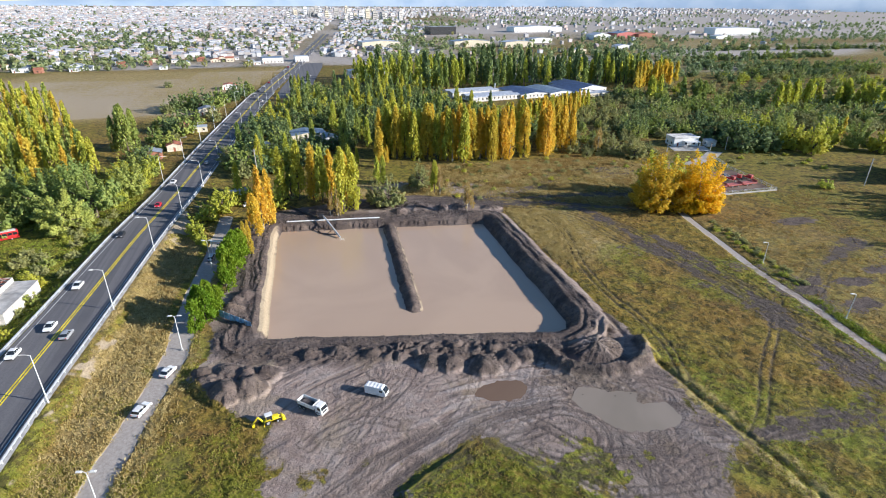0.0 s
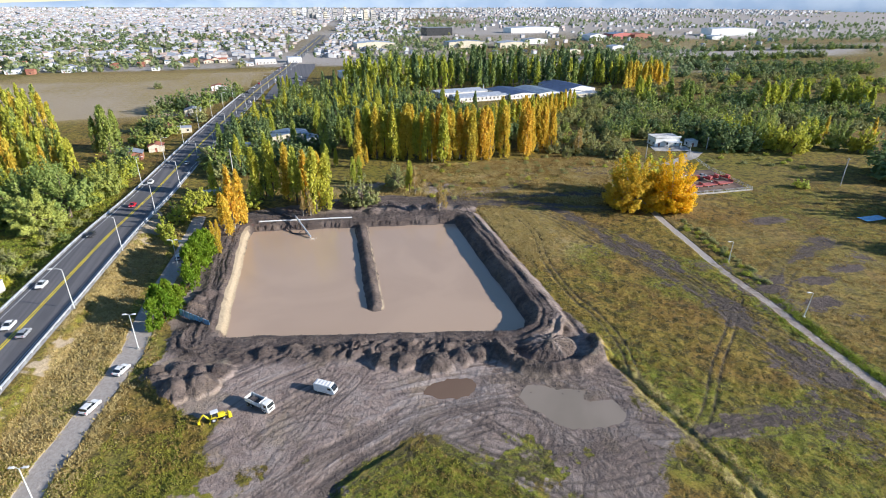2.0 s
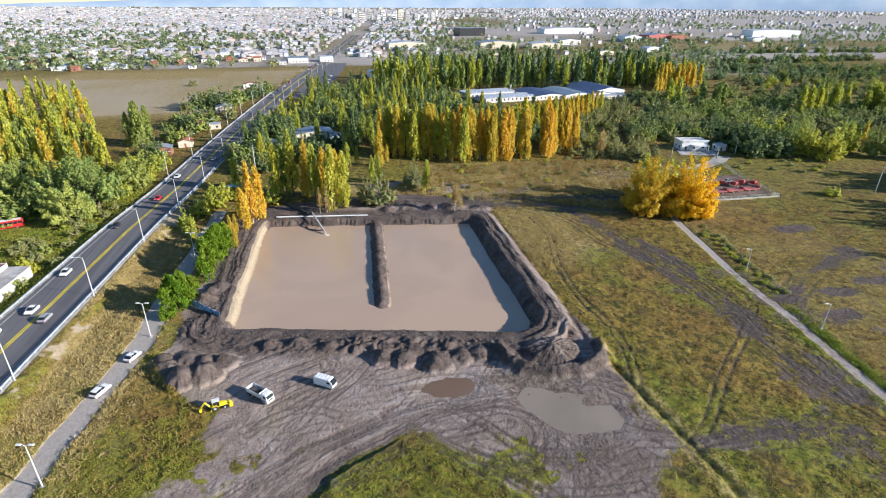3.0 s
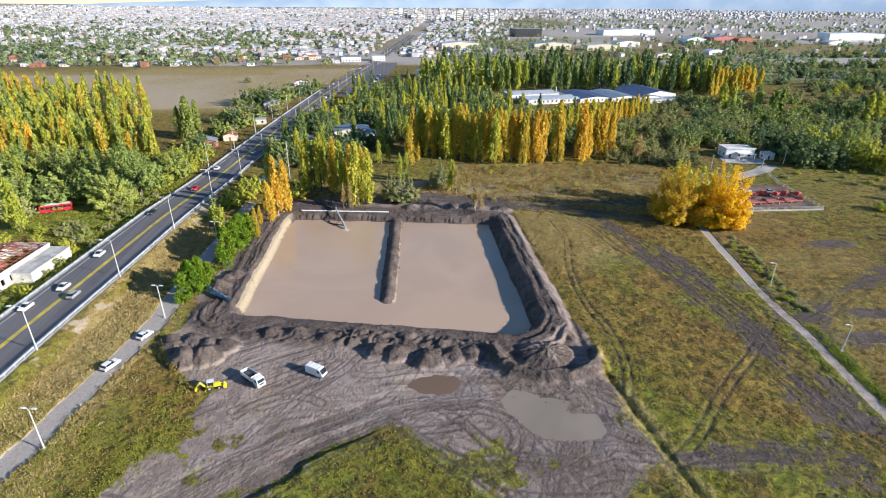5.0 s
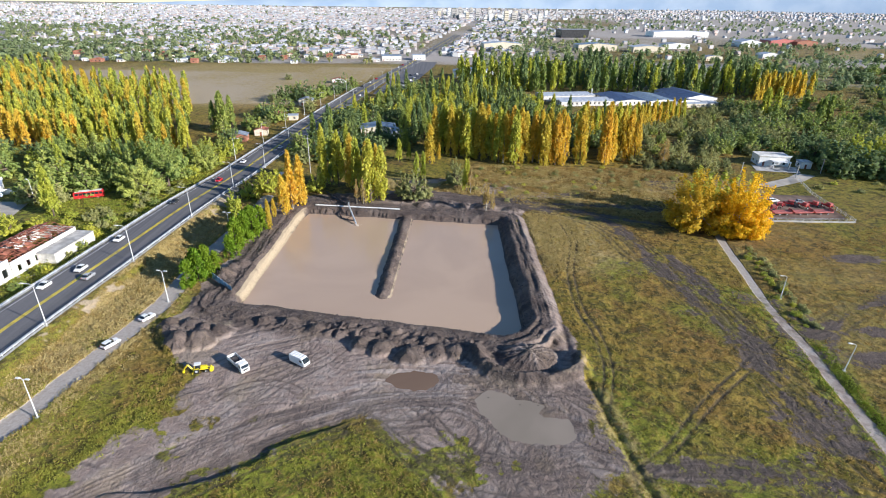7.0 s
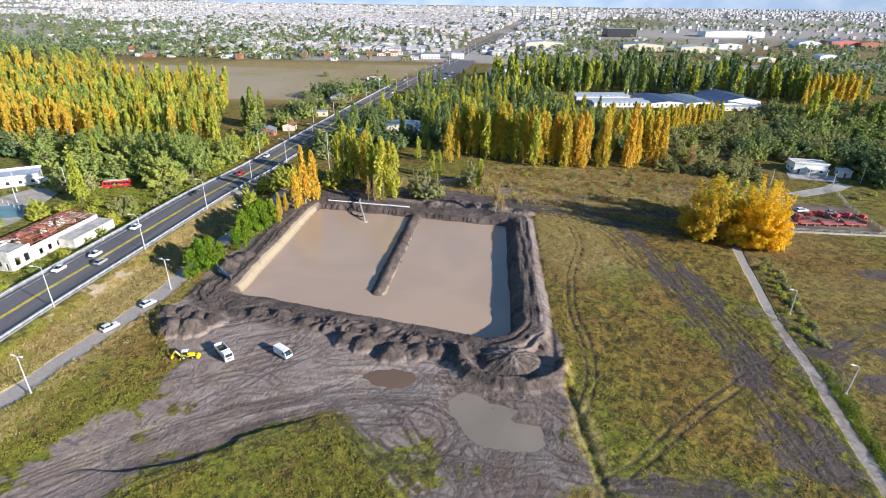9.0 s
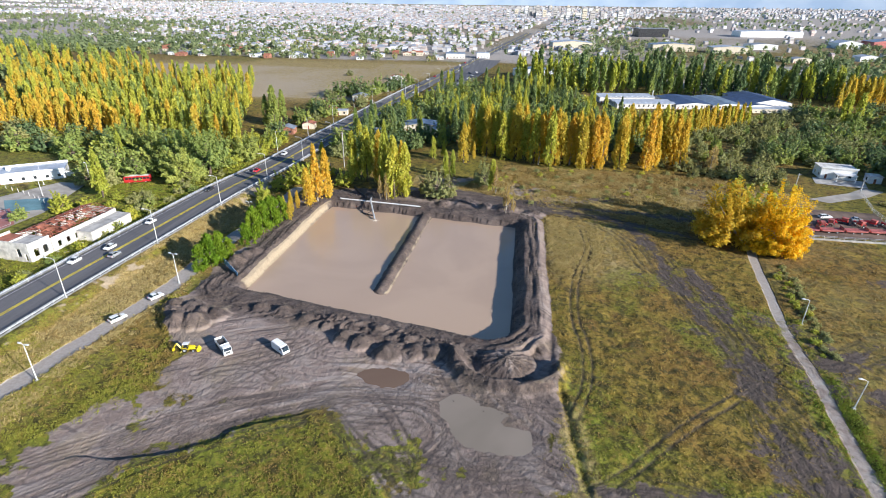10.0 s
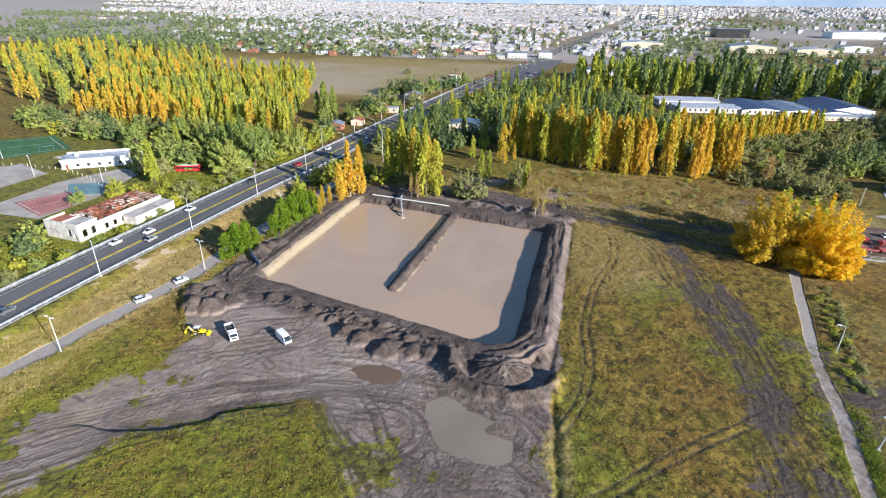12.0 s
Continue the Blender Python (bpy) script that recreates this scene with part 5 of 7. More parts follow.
STRIP_W, STRIP_E = [(114.5, 20), (118, 52), (121, 73), (124, 92), (126.6, 92), (123, 73), (120.5, 52), (117, 20)], [(119, 20), (122.8, 52), (125.6, 73), (128.4, 91), (131.5, 90), (127.8, 73), (124.5, 52), (121, 20)]
WASTE = [(40, 200), (70, 184), (90, 178), (128, 165), (160, 205), (160, 232), (60, 236)]
SOUTH = [(0, 32), (-4, 47), (13, 59), (28, 66), (36, 58), (46, 44), (46, 32)]
weeds("dry_grass", "tall dry straw-coloured grass along the dirt road", VERGE, 6000, 0.42, 1.0, STRAW, 41, 6, -0.3, 8, "straw")
weeds("weeds", "rust-brown weeds on the highway bank", VERGE, 2600, 0.42, 0.8, RUST_WEED, 42, 9, 0.05)
weeds("grass", "green grass tufts among the straw", VERGE, 9000, 0.34, 0.75, GREEN_WEED, 43, 12, -0.3, 7, "green")
weeds("dry_grass", "dry tawny tufts over a rough meadow", FIELD, 3000, 0.3, 0.7, TAWNY, 44, 6, 0.12)
weeds("weeds", "rust-brown tufts over a rough meadow", FIELD, 3200, 0.3, 0.55, RUST_WEED, 45, 12, -0.1)
weeds("grass", "olive-green tufts over a rough meadow", FIELD, 4500, 0.34, 0.6, GREEN_WEED, 46, 10, 0.0, 7, "green")
weeds("weeds", "brown weeds on open ground beyond the track", FAR_FIELD, 4000, 0.42, 0.6, RUST_WEED, 47, 14, -0.1)
weeds("dry_grass", "dry grass on waste ground", WASTE, 6000, 0.55, 0.9, STRAW, 48, 8, -0.05)
weeds("weeds", "olive weeds on waste ground", WASTE, 4000, 0.6, 0.9, RUST_WEED, 49, 8, -0.1)
weeds("grass", "green and tawny grass tufts beside stripped soil", SOUTH, 2600, 0.32, 0.6, GREEN_WEED, 50, 7, -0.2)
weeds("dry_grass", "tawny grass tufts beside stripped soil", SOUTH, 1800, 0.28, 0.7, RUST_WEED, 51, 6, -0.05)
LUSH = leaf("lush_grass", (0.2, 0.27, 0.03), (0.27, 0.31, 0.035), (0.14, 0.19, 0.022), 0.3)
weeds("grass", "lush green grass along a dirt track", STRIP_W, 1500, 0.34, 0.8, LUSH, 52, 6, -0.25)
weeds("grass", "lush green grass beyond a dirt track", STRIP_E, 1800, 0.38, 0.8, LUSH, 53, 6, -0.3)
WEST = [(-66, 60), (-62, 150), (-58, 200), (-58, 262), (-100, 200), (-98, 120), (-110, 60)]
weeds("grass", "long green grass below the highway bank", WEST, 5200, 0.5, 0.7, LUSH, 54, 12, -0.2)
weeds("weeds", "olive weeds below the highway bank", WEST, 3200, 0.5, 0.8, GREEN_WEED, 55, 9, -0.1)
weeds("dry_grass", "tall pale dry grass beside the pond bank", [(74, 128), (74, 174), (84, 176), (92, 165), (90, 140), (82, 126)], 2200, 0.42, 0.9, STRAW, 56, 7, -0.3)

# ---- making things ----
def part(name, bm, material, parent, label=""):
    """Links a bmesh as one mesh object under a thing or a part."""
    me = bpy.data.meshes.new(name)
    bmesh.ops.recalc_face_normals(bm, faces=bm.faces)
    bm.to_mesh(me)
    bm.free()
    me.materials.append(material)
    ob = new(name, me)
    ob.parent = parent
    return tagged(ob, label)


def thing(name, m, label, category, group="", kind=""):
    ob = new(name)
    ob.matrix_world = m
    return tagged(ob, label, category, group, kind)


def block(sx, sy, sz, at=(0, 0, 0), bevel=0.0, bm=None, top=(1.0, 1.0), turn=0.0):
    """A box that stands on at, with a narrower top and rounded edges if wanted."""
    bm = bm or bmesh.new()
    vs = []
    for k in (0, 1):
        fx, fy = (1, 1) if k == 0 else top
        for ux, uy in ((-1, -1), (1, -1), (1, 1), (-1, 1)):
            px, py = ux * sx / 2 * fx, uy * sy / 2 * fy
            px, py = px * math.cos(turn) - py * math.sin(turn), px * math.sin(turn) + py * math.cos(turn)
            vs.append(bm.verts.new((at[0] + px, at[1] + py, at[2] + k * sz)))
    fs = [bm.faces.new([vs[i] for i in f]) for f in ((0, 3, 2, 1), (4, 5, 6, 7), (0, 1, 5, 4), (1, 2, 6, 5), (2, 3, 7, 6), (3, 0, 4, 7))]
    if bevel:
        bmesh.ops.bevel(bm, geom=list({e for f in fs for e in f.edges}), offset=bevel, segments=2, affect="EDGES", profile=0.6)
    return bm


def profile(points, half, bevel=0.0, top_half=None, bm=None):
    """A side outline of (y, z) points drawn out across the width; the higher points may lie closer in."""
    bm = bm or bmesh.new()
    lo, hi = min(p[1] for p in points), max(p[1] for p in points)
    sides = []
    for sx in (-1, 1):
        ring = []
        for y, z in points:
            w = half if top_half is None else half + (top_half - half) * (z - lo) / (hi - lo)
            ring.append(bm.verts.new((sx * w, y, z)))
        sides.append(ring)
    n = len(points)
    fs = [bm.faces.new(sides[0]), bm.faces.new(sides[1][::-1])]
    for k in range(n):
        j = (k + 1) % n
        fs.append(bm.faces.new((sides[0][k], sides[1][k], sides[1][j], sides[0][j])))
    if bevel:
        bmesh.ops.bevel(bm, geom=list({e for f in fs[:2] for e in f.edges}), offset=bevel, segments=2, affect="EDGES", profile=0.6)
    return bm


def tube(points, r, sides=8, bm=None):
    bm = bm or bmesh.new()
    for a, b in zip(points[:-1], points[1:]):
        limb(bm, a, b, r, r, sides)
    return bm


def wheel(parent, x, y, r, w, side):
    """A wheel whose hub faces to one side: tyre with a rounded tread, rim in it."""
    bm = bmesh.new()
    n = 16
    rings = []
    for off, rr in ((-w / 2, r * 0.62), (-w / 2, r * 0.93), (-w / 4, r), (w / 4, r), (w / 2, r * 0.93), (w / 2, r * 0.62)):
        rings.append([bm.verts.new((off, rr * math.cos(k * 2 * math.pi / n), rr * math.sin(k * 2 * math.pi / n))) for k in range(n)])
    for a, b in zip(rings, rings[1:] + rings[:1]):
        for k in range(n):
            bm.faces.new((a[k], a[(k + 1) % n], b[(k + 1) % n], b[k]))
    hub = new("wheel")
    hub.parent, hub.location = parent, (x, y, r)
    part("tyre", bm, RUBBER, hub)
    rim = bmesh.new()
    limb(rim, (-side * w * 0.3, 0, 0), (side * w * 0.36, 0, 0), r * 0.62, r * 0.56, 12)
    limb(rim, (side * w * 0.36, 0, 0), (side * w * 0.42, 0, 0), r * 0.2, r * 0.16, 8)
    part("rim", rim, GALV, hub)
    return hub


def make_car(paint, label, long=3.7, estate=False, category="car"):
    car = thing("car", Matrix(), label, category)
    k = long / 4.2
    body = [(-2.08, 0.3), (-2.12, 0.62), (-2.02, 0.9), (-1.2, 0.97), (0.85, 0.95), (1.75, 0.84), (2.08, 0.66), (2.1, 0.42), (2.0, 0.26), (-1.95, 0.24)]
    part("body", profile([(y * k, z) for y, z in body], 0.86, 0.09), paint, car)
    cabin = [(-1.9 if estate else -1.75, 0.93), (-1.72 if estate else -1.25, 1.4), (0.15, 1.43), (1.0, 0.93)]
    glass = part("window", profile([(y * k, z) for y, z in cabin], 0.78, 0.03, 0.62), DARK_GLASS, car, "dark tinted car windows")
    part("roof", profile([((-1.66 if estate else -1.2) * k, 1.4), ((-1.6 if estate else -1.1) * k, 1.47), (0.05 * k, 1.48), (0.2 * k, 1.4)], 0.62, 0.03), paint, car)
    for sx in (-1, 1):
        for y in ((-1.55 if estate else -1.1) * k, -0.35 * k, 0.62 * k):
            bm = bmesh.new()
            limb(bm, (sx * 0.8, y + 0.05, 0.92), (sx * 0.64, y - 0.12 if y > 0 else y, 1.43), 0.045, 0.045, 5)
            part("pillar", bm, paint, car)
        part("headlight", block(0.36, 0.12, 0.14, (sx * 0.62, 2.03 * k, 0.62), 0.03), WHITE, car, "clear headlight")
        part("tail_light", block(0.26, 0.1, 0.2, (sx * 0.68, -2.06 * k, 0.66), 0.03), RED_PAINT, car, "red tail light")
        part("wing_mirror", block(0.18, 0.1, 0.12, (sx * 0.93, 0.72 * k, 0.95), 0.03), paint, car)
        for y in (-1.3 * k, 1.3 * k):
            wheel(car, sx * 0.78, y, 0.31, 0.2, sx)
    part("bumper", block(1.6, 0.16, 0.22, (0, 2.06 * k, 0.28), 0.05), DARK_METAL, car)
    part("bumper", block(1.6, 0.16, 0.22, (0, -2.06 * k, 0.3), 0.05), DARK_METAL, car)
    return car


def facing(x, y, dx, dy, z=None, lift=0.0):
    """A pose on the ground whose +Y points along dx, dy."""
    return pose(x, y, (ground_z(x, y) if z is None else z) + lift, 0, 0, math.degrees(math.atan2(-dx, dy)))


SILVER, GREY = plain("silver_paint", (0.5, 0.51, 0.52), 0.3, 0.4, 0.05), plain("grey_paint", (0.16, 0.165, 0.17), 0.35, 0.2, 0.05)
CAR_RED, CAR_BLACK = plain("car_red", (0.55, 0.015, 0.03), 0.3, 0.0, 0.06), plain("car_black", (0.03, 0.03, 0.033), 0.3, 0.0, 0.05)


def road_at(y, off):
    k = min(range(1, len(HIGHWAY) - 1), key=lambda i: abs(HIGHWAY[i][1] - y))
    (ax, ay), (bx, by) = HIGHWAY[k - 1], HIGHWAY[k + 1]
    t = Vector((bx - ax, by - ay)).normalized()
    x = ax + (bx - ax) * (y - ay) / (by - ay)
    return x + t.y * off, y - t.x * off, t


make_car(WHITE, "white hatchback parked on a dirt road").matrix_world = facing(-29.2, 101.2, 0.42, 0.9)
make_car(WHITE, "white estate car parked on a dirt road beside dry grass", 4.0, True).matrix_world = facing(-32.0, 90.2, 0.42, 0.9)
for y, off, way, paint, label in ((142, -4.4, -1, WHITE, "white hatchback driving on the highway"), (112, -5.2, -1, WHITE, "white saloon driving on the highway"),
                                  (122, -2.4, -1, WHITE, "white car driving beside the yellow line"), (118, 2.6, 1, SILVER, "silver car driving on the highway"),
                                  (206, -2.2, -1, CAR_RED, "red car driving on the highway"), (176, -5.0, -1, CAR_BLACK, "black car driving on the shaded highway"),
                                  (236, -4.6, -1, WHITE, "white car driving on the shaded highway"), (264, 3.0, 1, WHITE, "white car driving up the highway"), (74, 2.8, 1, GREY, "dark grey car driving on the highway")):
    x, yy, t = road_at(y, off)
    make_car(paint, label).matrix_world = facing(x, yy, t.x * way, t.y * way, rh(y) + 0.08)
far_cars = np.random.default_rng(3)
for k in range(14):
    y = 430 + 24 * k
    x, yy, t = road_at(y, float(far_cars.choice([-5, -2.3, 2.4, 5.0])))
    make_car((WHITE, SILVER, GREY, WHITE, CAR_RED)[k % 5], ("white", "silver", "dark grey", "white", "red")[k % 5] + " car far along the highway").matrix_world = facing(x, yy, t.x, t.y, rh(y) + 0.08)


for k, (x, y) in enumerate(((8, 470), (12, 486), (10, 502), (18, 520), (20, 540), (16, 556), (22, 566))):
    make_car((WHITE, SILVER, GREY)[k % 3], ("white", "silver", "dark grey")[k % 3] + " car parked on an asphalt forecourt").matrix_world = facing(x, y, 0.9, 0.3, 0.33)


def make_dump_truck():
    tr = thing("dump_truck", facing(-0.7, 82.3, 0.72, -0.69) @ Matrix.Scale(0.8, 4), "white tipper truck with soil in its open bed", "truck")
    part("chassis", block(0.9, 7.4, 0.3, (0, 0.0, 0.75), 0.03), DARK_METAL, tr)
    part("cab", profile([(1.75, 0.75), (1.75, 2.65), (2.0, 2.78), (3.35, 2.72), (3.72, 1.75), (3.8, 1.0), (3.72, 0.6), (2.2, 0.6)], 1.18, 0.09, 1.08), WHITE, tr, "white truck cab")
    part("windscreen", profile([(3.45, 2.5), (3.78, 1.75), (3.83, 1.75), (3.5, 2.52)], 0.98), DARK_GLASS, tr, "dark windscreen")
    for sx in (-1, 1):
        part("side_window", block(0.04, 0.95, 0.7, (sx * 1.13, 2.95, 1.75), 0.01), DARK_GLASS, tr)
        part("headlight", block(0.3, 0.1, 0.2, (sx * 0.85, 3.78, 0.85), 0.03), SILVER, tr)
        part("mirror", block(0.1, 0.16, 0.5, (sx * 1.35, 3.55, 1.9), 0.03), DARK_METAL, tr)
        part("bed_side", block(0.1, 4.9, 1.05, (sx * 1.18, -1.15, 1.3), 0.02), WHITE, tr)
        for k in range(7):
            part("bed_rib", block(0.08, 0.1, 1.0, (sx * 1.26, -3.45 + 0.77 * k, 1.32)), DIRTY_WHITE, tr)
        for y in (-2.9, -1.7, 2.6):
            wheel(tr, sx * 1.0, y, 0.5, 0.34 if y > 0 else 0.5, sx)
        part("mudguard", block(0.55, 1.3, 0.08, (sx * 1.0, 2.6, 1.02), 0.03), DARK_METAL, tr)
    part("bed_floor", block(2.4, 4.9, 0.14, (0, -1.15, 1.2)), DARK_METAL, tr)
    load = block(2.1, 4.4, 0.75, (0, -1.15, 1.3), 0.2, None, (0.55, 0.6))
    part("load", load, SOIL, tr, "dark heaped soil load")
    part("tailgate", block(2.4, 0.1, 1.0, (0, -3.62, 1.3), 0.02), WHITE, tr)
    part("headboard", block(2.5, 0.12, 1.5, (0, 1.35, 1.3), 0.03), WHITE, tr)
    part("bumper", block(2.3, 0.2, 0.35, (0, 3.82, 0.45), 0.05), DIRTY_WHITE, tr)
    part("grille", block(1.3, 0.06, 0.45, (0, 3.8, 1.0), 0.01), DARK_METAL, tr)
    part("fuel_tank", block(0.5, 0.9, 0.5, (-0.85, 1.0, 0.55), 0.08), GALV, tr)


def make_van():
    v = thing("van", facing(11.9, 83.7, 0.83, -0.56) @ Matrix.Scale(0.82, 4), "white box-bodied van with a ribbed roof parked on mud", "van")
    part("body", profile([(-2.75, 0.45), (-2.8, 2.45), (-2.6, 2.6), (1.7, 2.6), (2.35, 2.2), (2.75, 1.3), (2.8, 0.6), (2.6, 0.4)], 1.05, 0.1, 1.0), WHITE, v)
    for k in range(5):
        part("roof_rib", block(1.8, 0.34, 0.1, (0, -2.2 + 0.9 * k, 2.58), 0.04), WHITE, v)
    part("windscreen", profile([(1.95, 2.4), (2.4, 2.08), (2.72, 1.32), (2.78, 1.36), (2.46, 2.14), (2.0, 2.44)], 0.9), DARK_GLASS, v, "dark windscreen")
    for sx in (-1, 1):
        part("side_window", block(0.05, 0.9, 0.6, (sx * 1.01, 1.5, 1.5), 0.015), DARK_GLASS, v)
        part("side_rail", block(0.06, 3.9, 0.12, (sx * 1.06, -0.75, 0.75), 0.02), DIRTY_WHITE, v)
        part("headlight", block(0.3, 0.1, 0.2, (sx * 0.75, 2.74, 0.75), 0.03), SILVER, v)
        part("tail_light", block(0.14, 0.08, 0.4, (sx * 0.9, -2.78, 0.9), 0.02), RED_PAINT, v)
        for y in (-1.7, 1.8):
            wheel(v, sx * 0.92, y, 0.36, 0.24, sx)
    part("rear_window", block(1.4, 0.05, 0.6, (0, -2.79, 1.5), 0.015), DARK_GLASS, v)
    part("bumper", block(2.0, 0.18, 0.25, (0, 2.78, 0.38), 0.05), DARK_METAL, v)


def make_backhoe():
    b = thing("backhoe_loader", facing(-8.4, 81.0, 0.97, 0.25) @ Matrix.Scale(0.74, 4), "yellow backhoe loader with a pale cab roof on mud", "excavator")
    part("frame", block(1.0, 3.6, 0.5, (0, 0.1, 0.7), 0.06), YELLOW_PAINT, b)
    part("bonnet", profile([(0.5, 1.1), (0.5, 1.75), (2.0, 1.6), (2.1, 1.0)], 0.48, 0.06), YELLOW_PAINT, b)
    cab = part("cab", profile([(-1.15, 1.0), (-1.1, 2.55), (0.4, 2.55), (0.55, 1.1)], 0.68, 0.03, 0.62), DARK_GLASS, b, "glazed cab")
    part("cab_roof", block(1.5, 1.85, 0.14, (0, -0.35, 2.55), 0.05), WHITE, b, "pale cab roof")
    for sx in (-1, 1):
        for y in (-1.1, 0.42):
            bm = bmesh.new()
            limb(bm, (sx * 0.7, y, 1.0), (sx * 0.65, y, 2.58), 0.06, 0.06, 5)
            part("cab_post", bm, YELLOW_PAINT, b)
        wheel(b, sx * 0.85, -0.75, 0.68, 0.45, sx)
        wheel(b, sx * 0.85, 1.65, 0.42, 0.32, sx)
        part("mudguard", block(0.5, 1.3, 0.1, (sx * 0.9, -0.75, 1.4), 0.04), YELLOW_PAINT, b)
        bm = bmesh.new()
        limb(bm, (sx * 0.55, 0.9, 1.5), (sx * 0.55, 2.3, 0.9), 0.11, 0.11, 6)
        limb(bm, (sx * 0.55, 2.3, 0.9), (sx * 0.55, 2.9, 0.5), 0.1, 0.1, 6)
        part("loader_arm", bm, YELLOW_PAINT, b)
        bm = bmesh.new()
        limb(bm, (sx * 0.5, -1.5, 0.8), (sx * 1.2, -1.9, 0.1), 0.09, 0.08, 6)
        part("stabiliser", bm, YELLOW_PAINT, b)
    part("loader_bucket", profile([(2.7, 0.15), (2.7, 0.95), (2.95, 1.0), (3.1, 0.55), (3.6, 0.12)], 1.1, 0.04), YELLOW_PAINT, b)
    for name, a, c, w in (("boom", (0, -1.8, 0.9), (0, -2.9, 2.7), 0.3), ("dipper", (0, -2.9, 2.7), (0, -4.1, 1.3), 0.24)):
        bm = bmesh.new()
        limb(bm, a, c, w, w * 0.7, 4)
        part(name, bm, YELLOW_PAINT, b)
    part("digging_bucket", profile([(-4.5, 0.35), (-4.45, 1.1), (-4.0, 1.35), (-3.85, 0.8), (-3.95, 0.3)], 0.36, 0.03), YELLOW_PAINT, b)


make_dump_truck()
make_van()
make_backhoe()


# ---- roadside furniture ----
def make_lamp(label, h=11.0, arm=2.2, double=False):
    lamp = thing("street_lamp", Matrix(), label, "street lamp")
    bm = bmesh.new()
    limb(bm, (0, 0, -0.5), (0, 0, h * 0.5), 0.13, 0.1, 8)
    limb(bm, (0, 0, h * 0.5), (0, 0, h), 0.1, 0.07, 8)
    part("pole", bm, POLE_PAINT, lamp)
    part("base", block(0.6, 0.6, 0.35, (0, 0, -0.1), 0.04), CONCRETE, lamp)
    for sx in (-1, 1) if double else (-1,):
        part("arm", tube([(0, 0, h - 0.1), (sx * arm * 0.4, 0, h + 0.18), (sx * arm, 0, h + 0.25)], 0.06, 6), POLE_PAINT, lamp)
        part("lamp_head", block(0.95, 0.42, 0.2, (sx * (arm + 0.3), 0, h + 0.17), 0.06, top=(0.75, 0.75)), POLE_PAINT, lamp, "pale lamp head")
    return lamp


first = make_lamp("tall white street lamp with one arm over the highway")
for k in range(24):
    y = 61.5 + 33.6 * k
    x, yy, t = road_at(y, 8.6)
    m = facing(x, yy, t.x, t.y, rh(y) - 0.15)
    if k == 0:
        first.matrix_world = m
        tagged(first, group="lamps along the highway")
    else:
        copy_thing(first, m)
for y in (238, 272, 306, 340, 374, 408, 442):
    x, yy, t = road_at(y, -9.0)
    copy_thing(first, facing(x, yy, -t.x, -t.y, rh(y) - 0.15))
twin = make_lamp("weathered white lamp post with two short arms beside the dirt road", 8.8, 0.7, True)
tagged(twin, group="lamp posts beside the dirt road")
twin.matrix_world = facing(-27.7, 109.4, 0.2, 1)
copy_thing(twin, facing(-32.8, 66.9, 0.2, 1))
copy_thing(twin, facing(-25.6, 150, 0.2, 1))
field_lamp = make_lamp("thin leaning lamp post with one arm beside the field track", 6.8, 1.1)
tagged(field_lamp, group="lamp posts beside the track")
field_lamp.matrix_world = facing(129.5, 81.4, 0.1, 1) @ pose(0, 0, 0, 0, 4, 0)
copy_thing(field_lamp, facing(133.6, 112, 0.1, 1))
copy_thing(field_lamp, facing(124.0, 48, 0.1, 1))
tall = thing("utility_pole", facing(-14.6, 221.5, 0, 1), "tall slender concrete utility pole among the trees", "pole")
part("pole", tube([(0, 0, -0.5), (0, 0, 16.5)], 0.2), CONCRETE, tall)
part("crossarm", block(1.8, 0.16, 0.16, (0, 0, 15.6), 0.02), CONCRETE, tall)
for x, y, h in ((235, 162, 12), (249, 229, 8), (180, 222, 7), (205, 221, 6), (221, 228, 7)):
    p = copy_thing(tall, facing(x, y, 0.3, 1))
    p.scale = (1, 1, h / 16.5)
    tagged(p, "leaning grey utility pole at the edge of a field")


def guard_rail(off, y0, y1, step, label):
    """A steel beam on posts along one side of the highway."""
    run = [road_at(y, off) for y in np.arange(y0, y1, step)]
    rail = thing("guard_rail", pose(run[0][0], run[0][1], 0), label, "guard rail")
    ox, oy = run[0][0], run[0][1]
    for lift, tall_ in ((0.5, 0.34), (0.95, 0.12)):
        bm, last = bmesh.new(), None
        for x, y, t in run:
            z = rh(y) + lift
            sec = [bm.verts.new((x - ox + t.y * d, y - oy - t.x * d, z + h)) for d, h in ((0, 0), (0.07, tall_ * 0.25), (0.0, tall_ * 0.5), (0.07, tall_ * 0.75), (0, tall_), (-0.06, tall_), (-0.06, 0))]
            if last:
                for k in range(len(sec)):
                    j = (k + 1) % len(sec)
                    bm.faces.new((last[k], last[j], sec[j], sec[k]))
            last = sec
        part("beam", bm, GALV, rail)
    post = block(0.14, 0.14, 1.25, (0, 0, -0.3), 0.01)
    me = bpy.data.meshes.new("post")
    post.to_mesh(me)
    post.free()
    me.materials.append(POLE_PAINT)
    for x, y, t in run:
        ob = new("post", me)
        ob.parent, ob.location = rail, (x - ox, y - oy, rh(y))


guard_rail(8.0, 20, 250, 3.0, "galvanised guard rail along the highway's east edge")
guard_rail(-8.0, 20, 470, 4.0, "galvanised guard rail along the highway's west edge")
kerb_line = [p for p in HIGHWAY if 10 < p[1] < 480]
tagged(ribbon("kerb", kerb_line, -8.9, -7.75, 0.13, CONCRETE, None, rh), "pale concrete shoulder strip", "kerb", kind="structure")
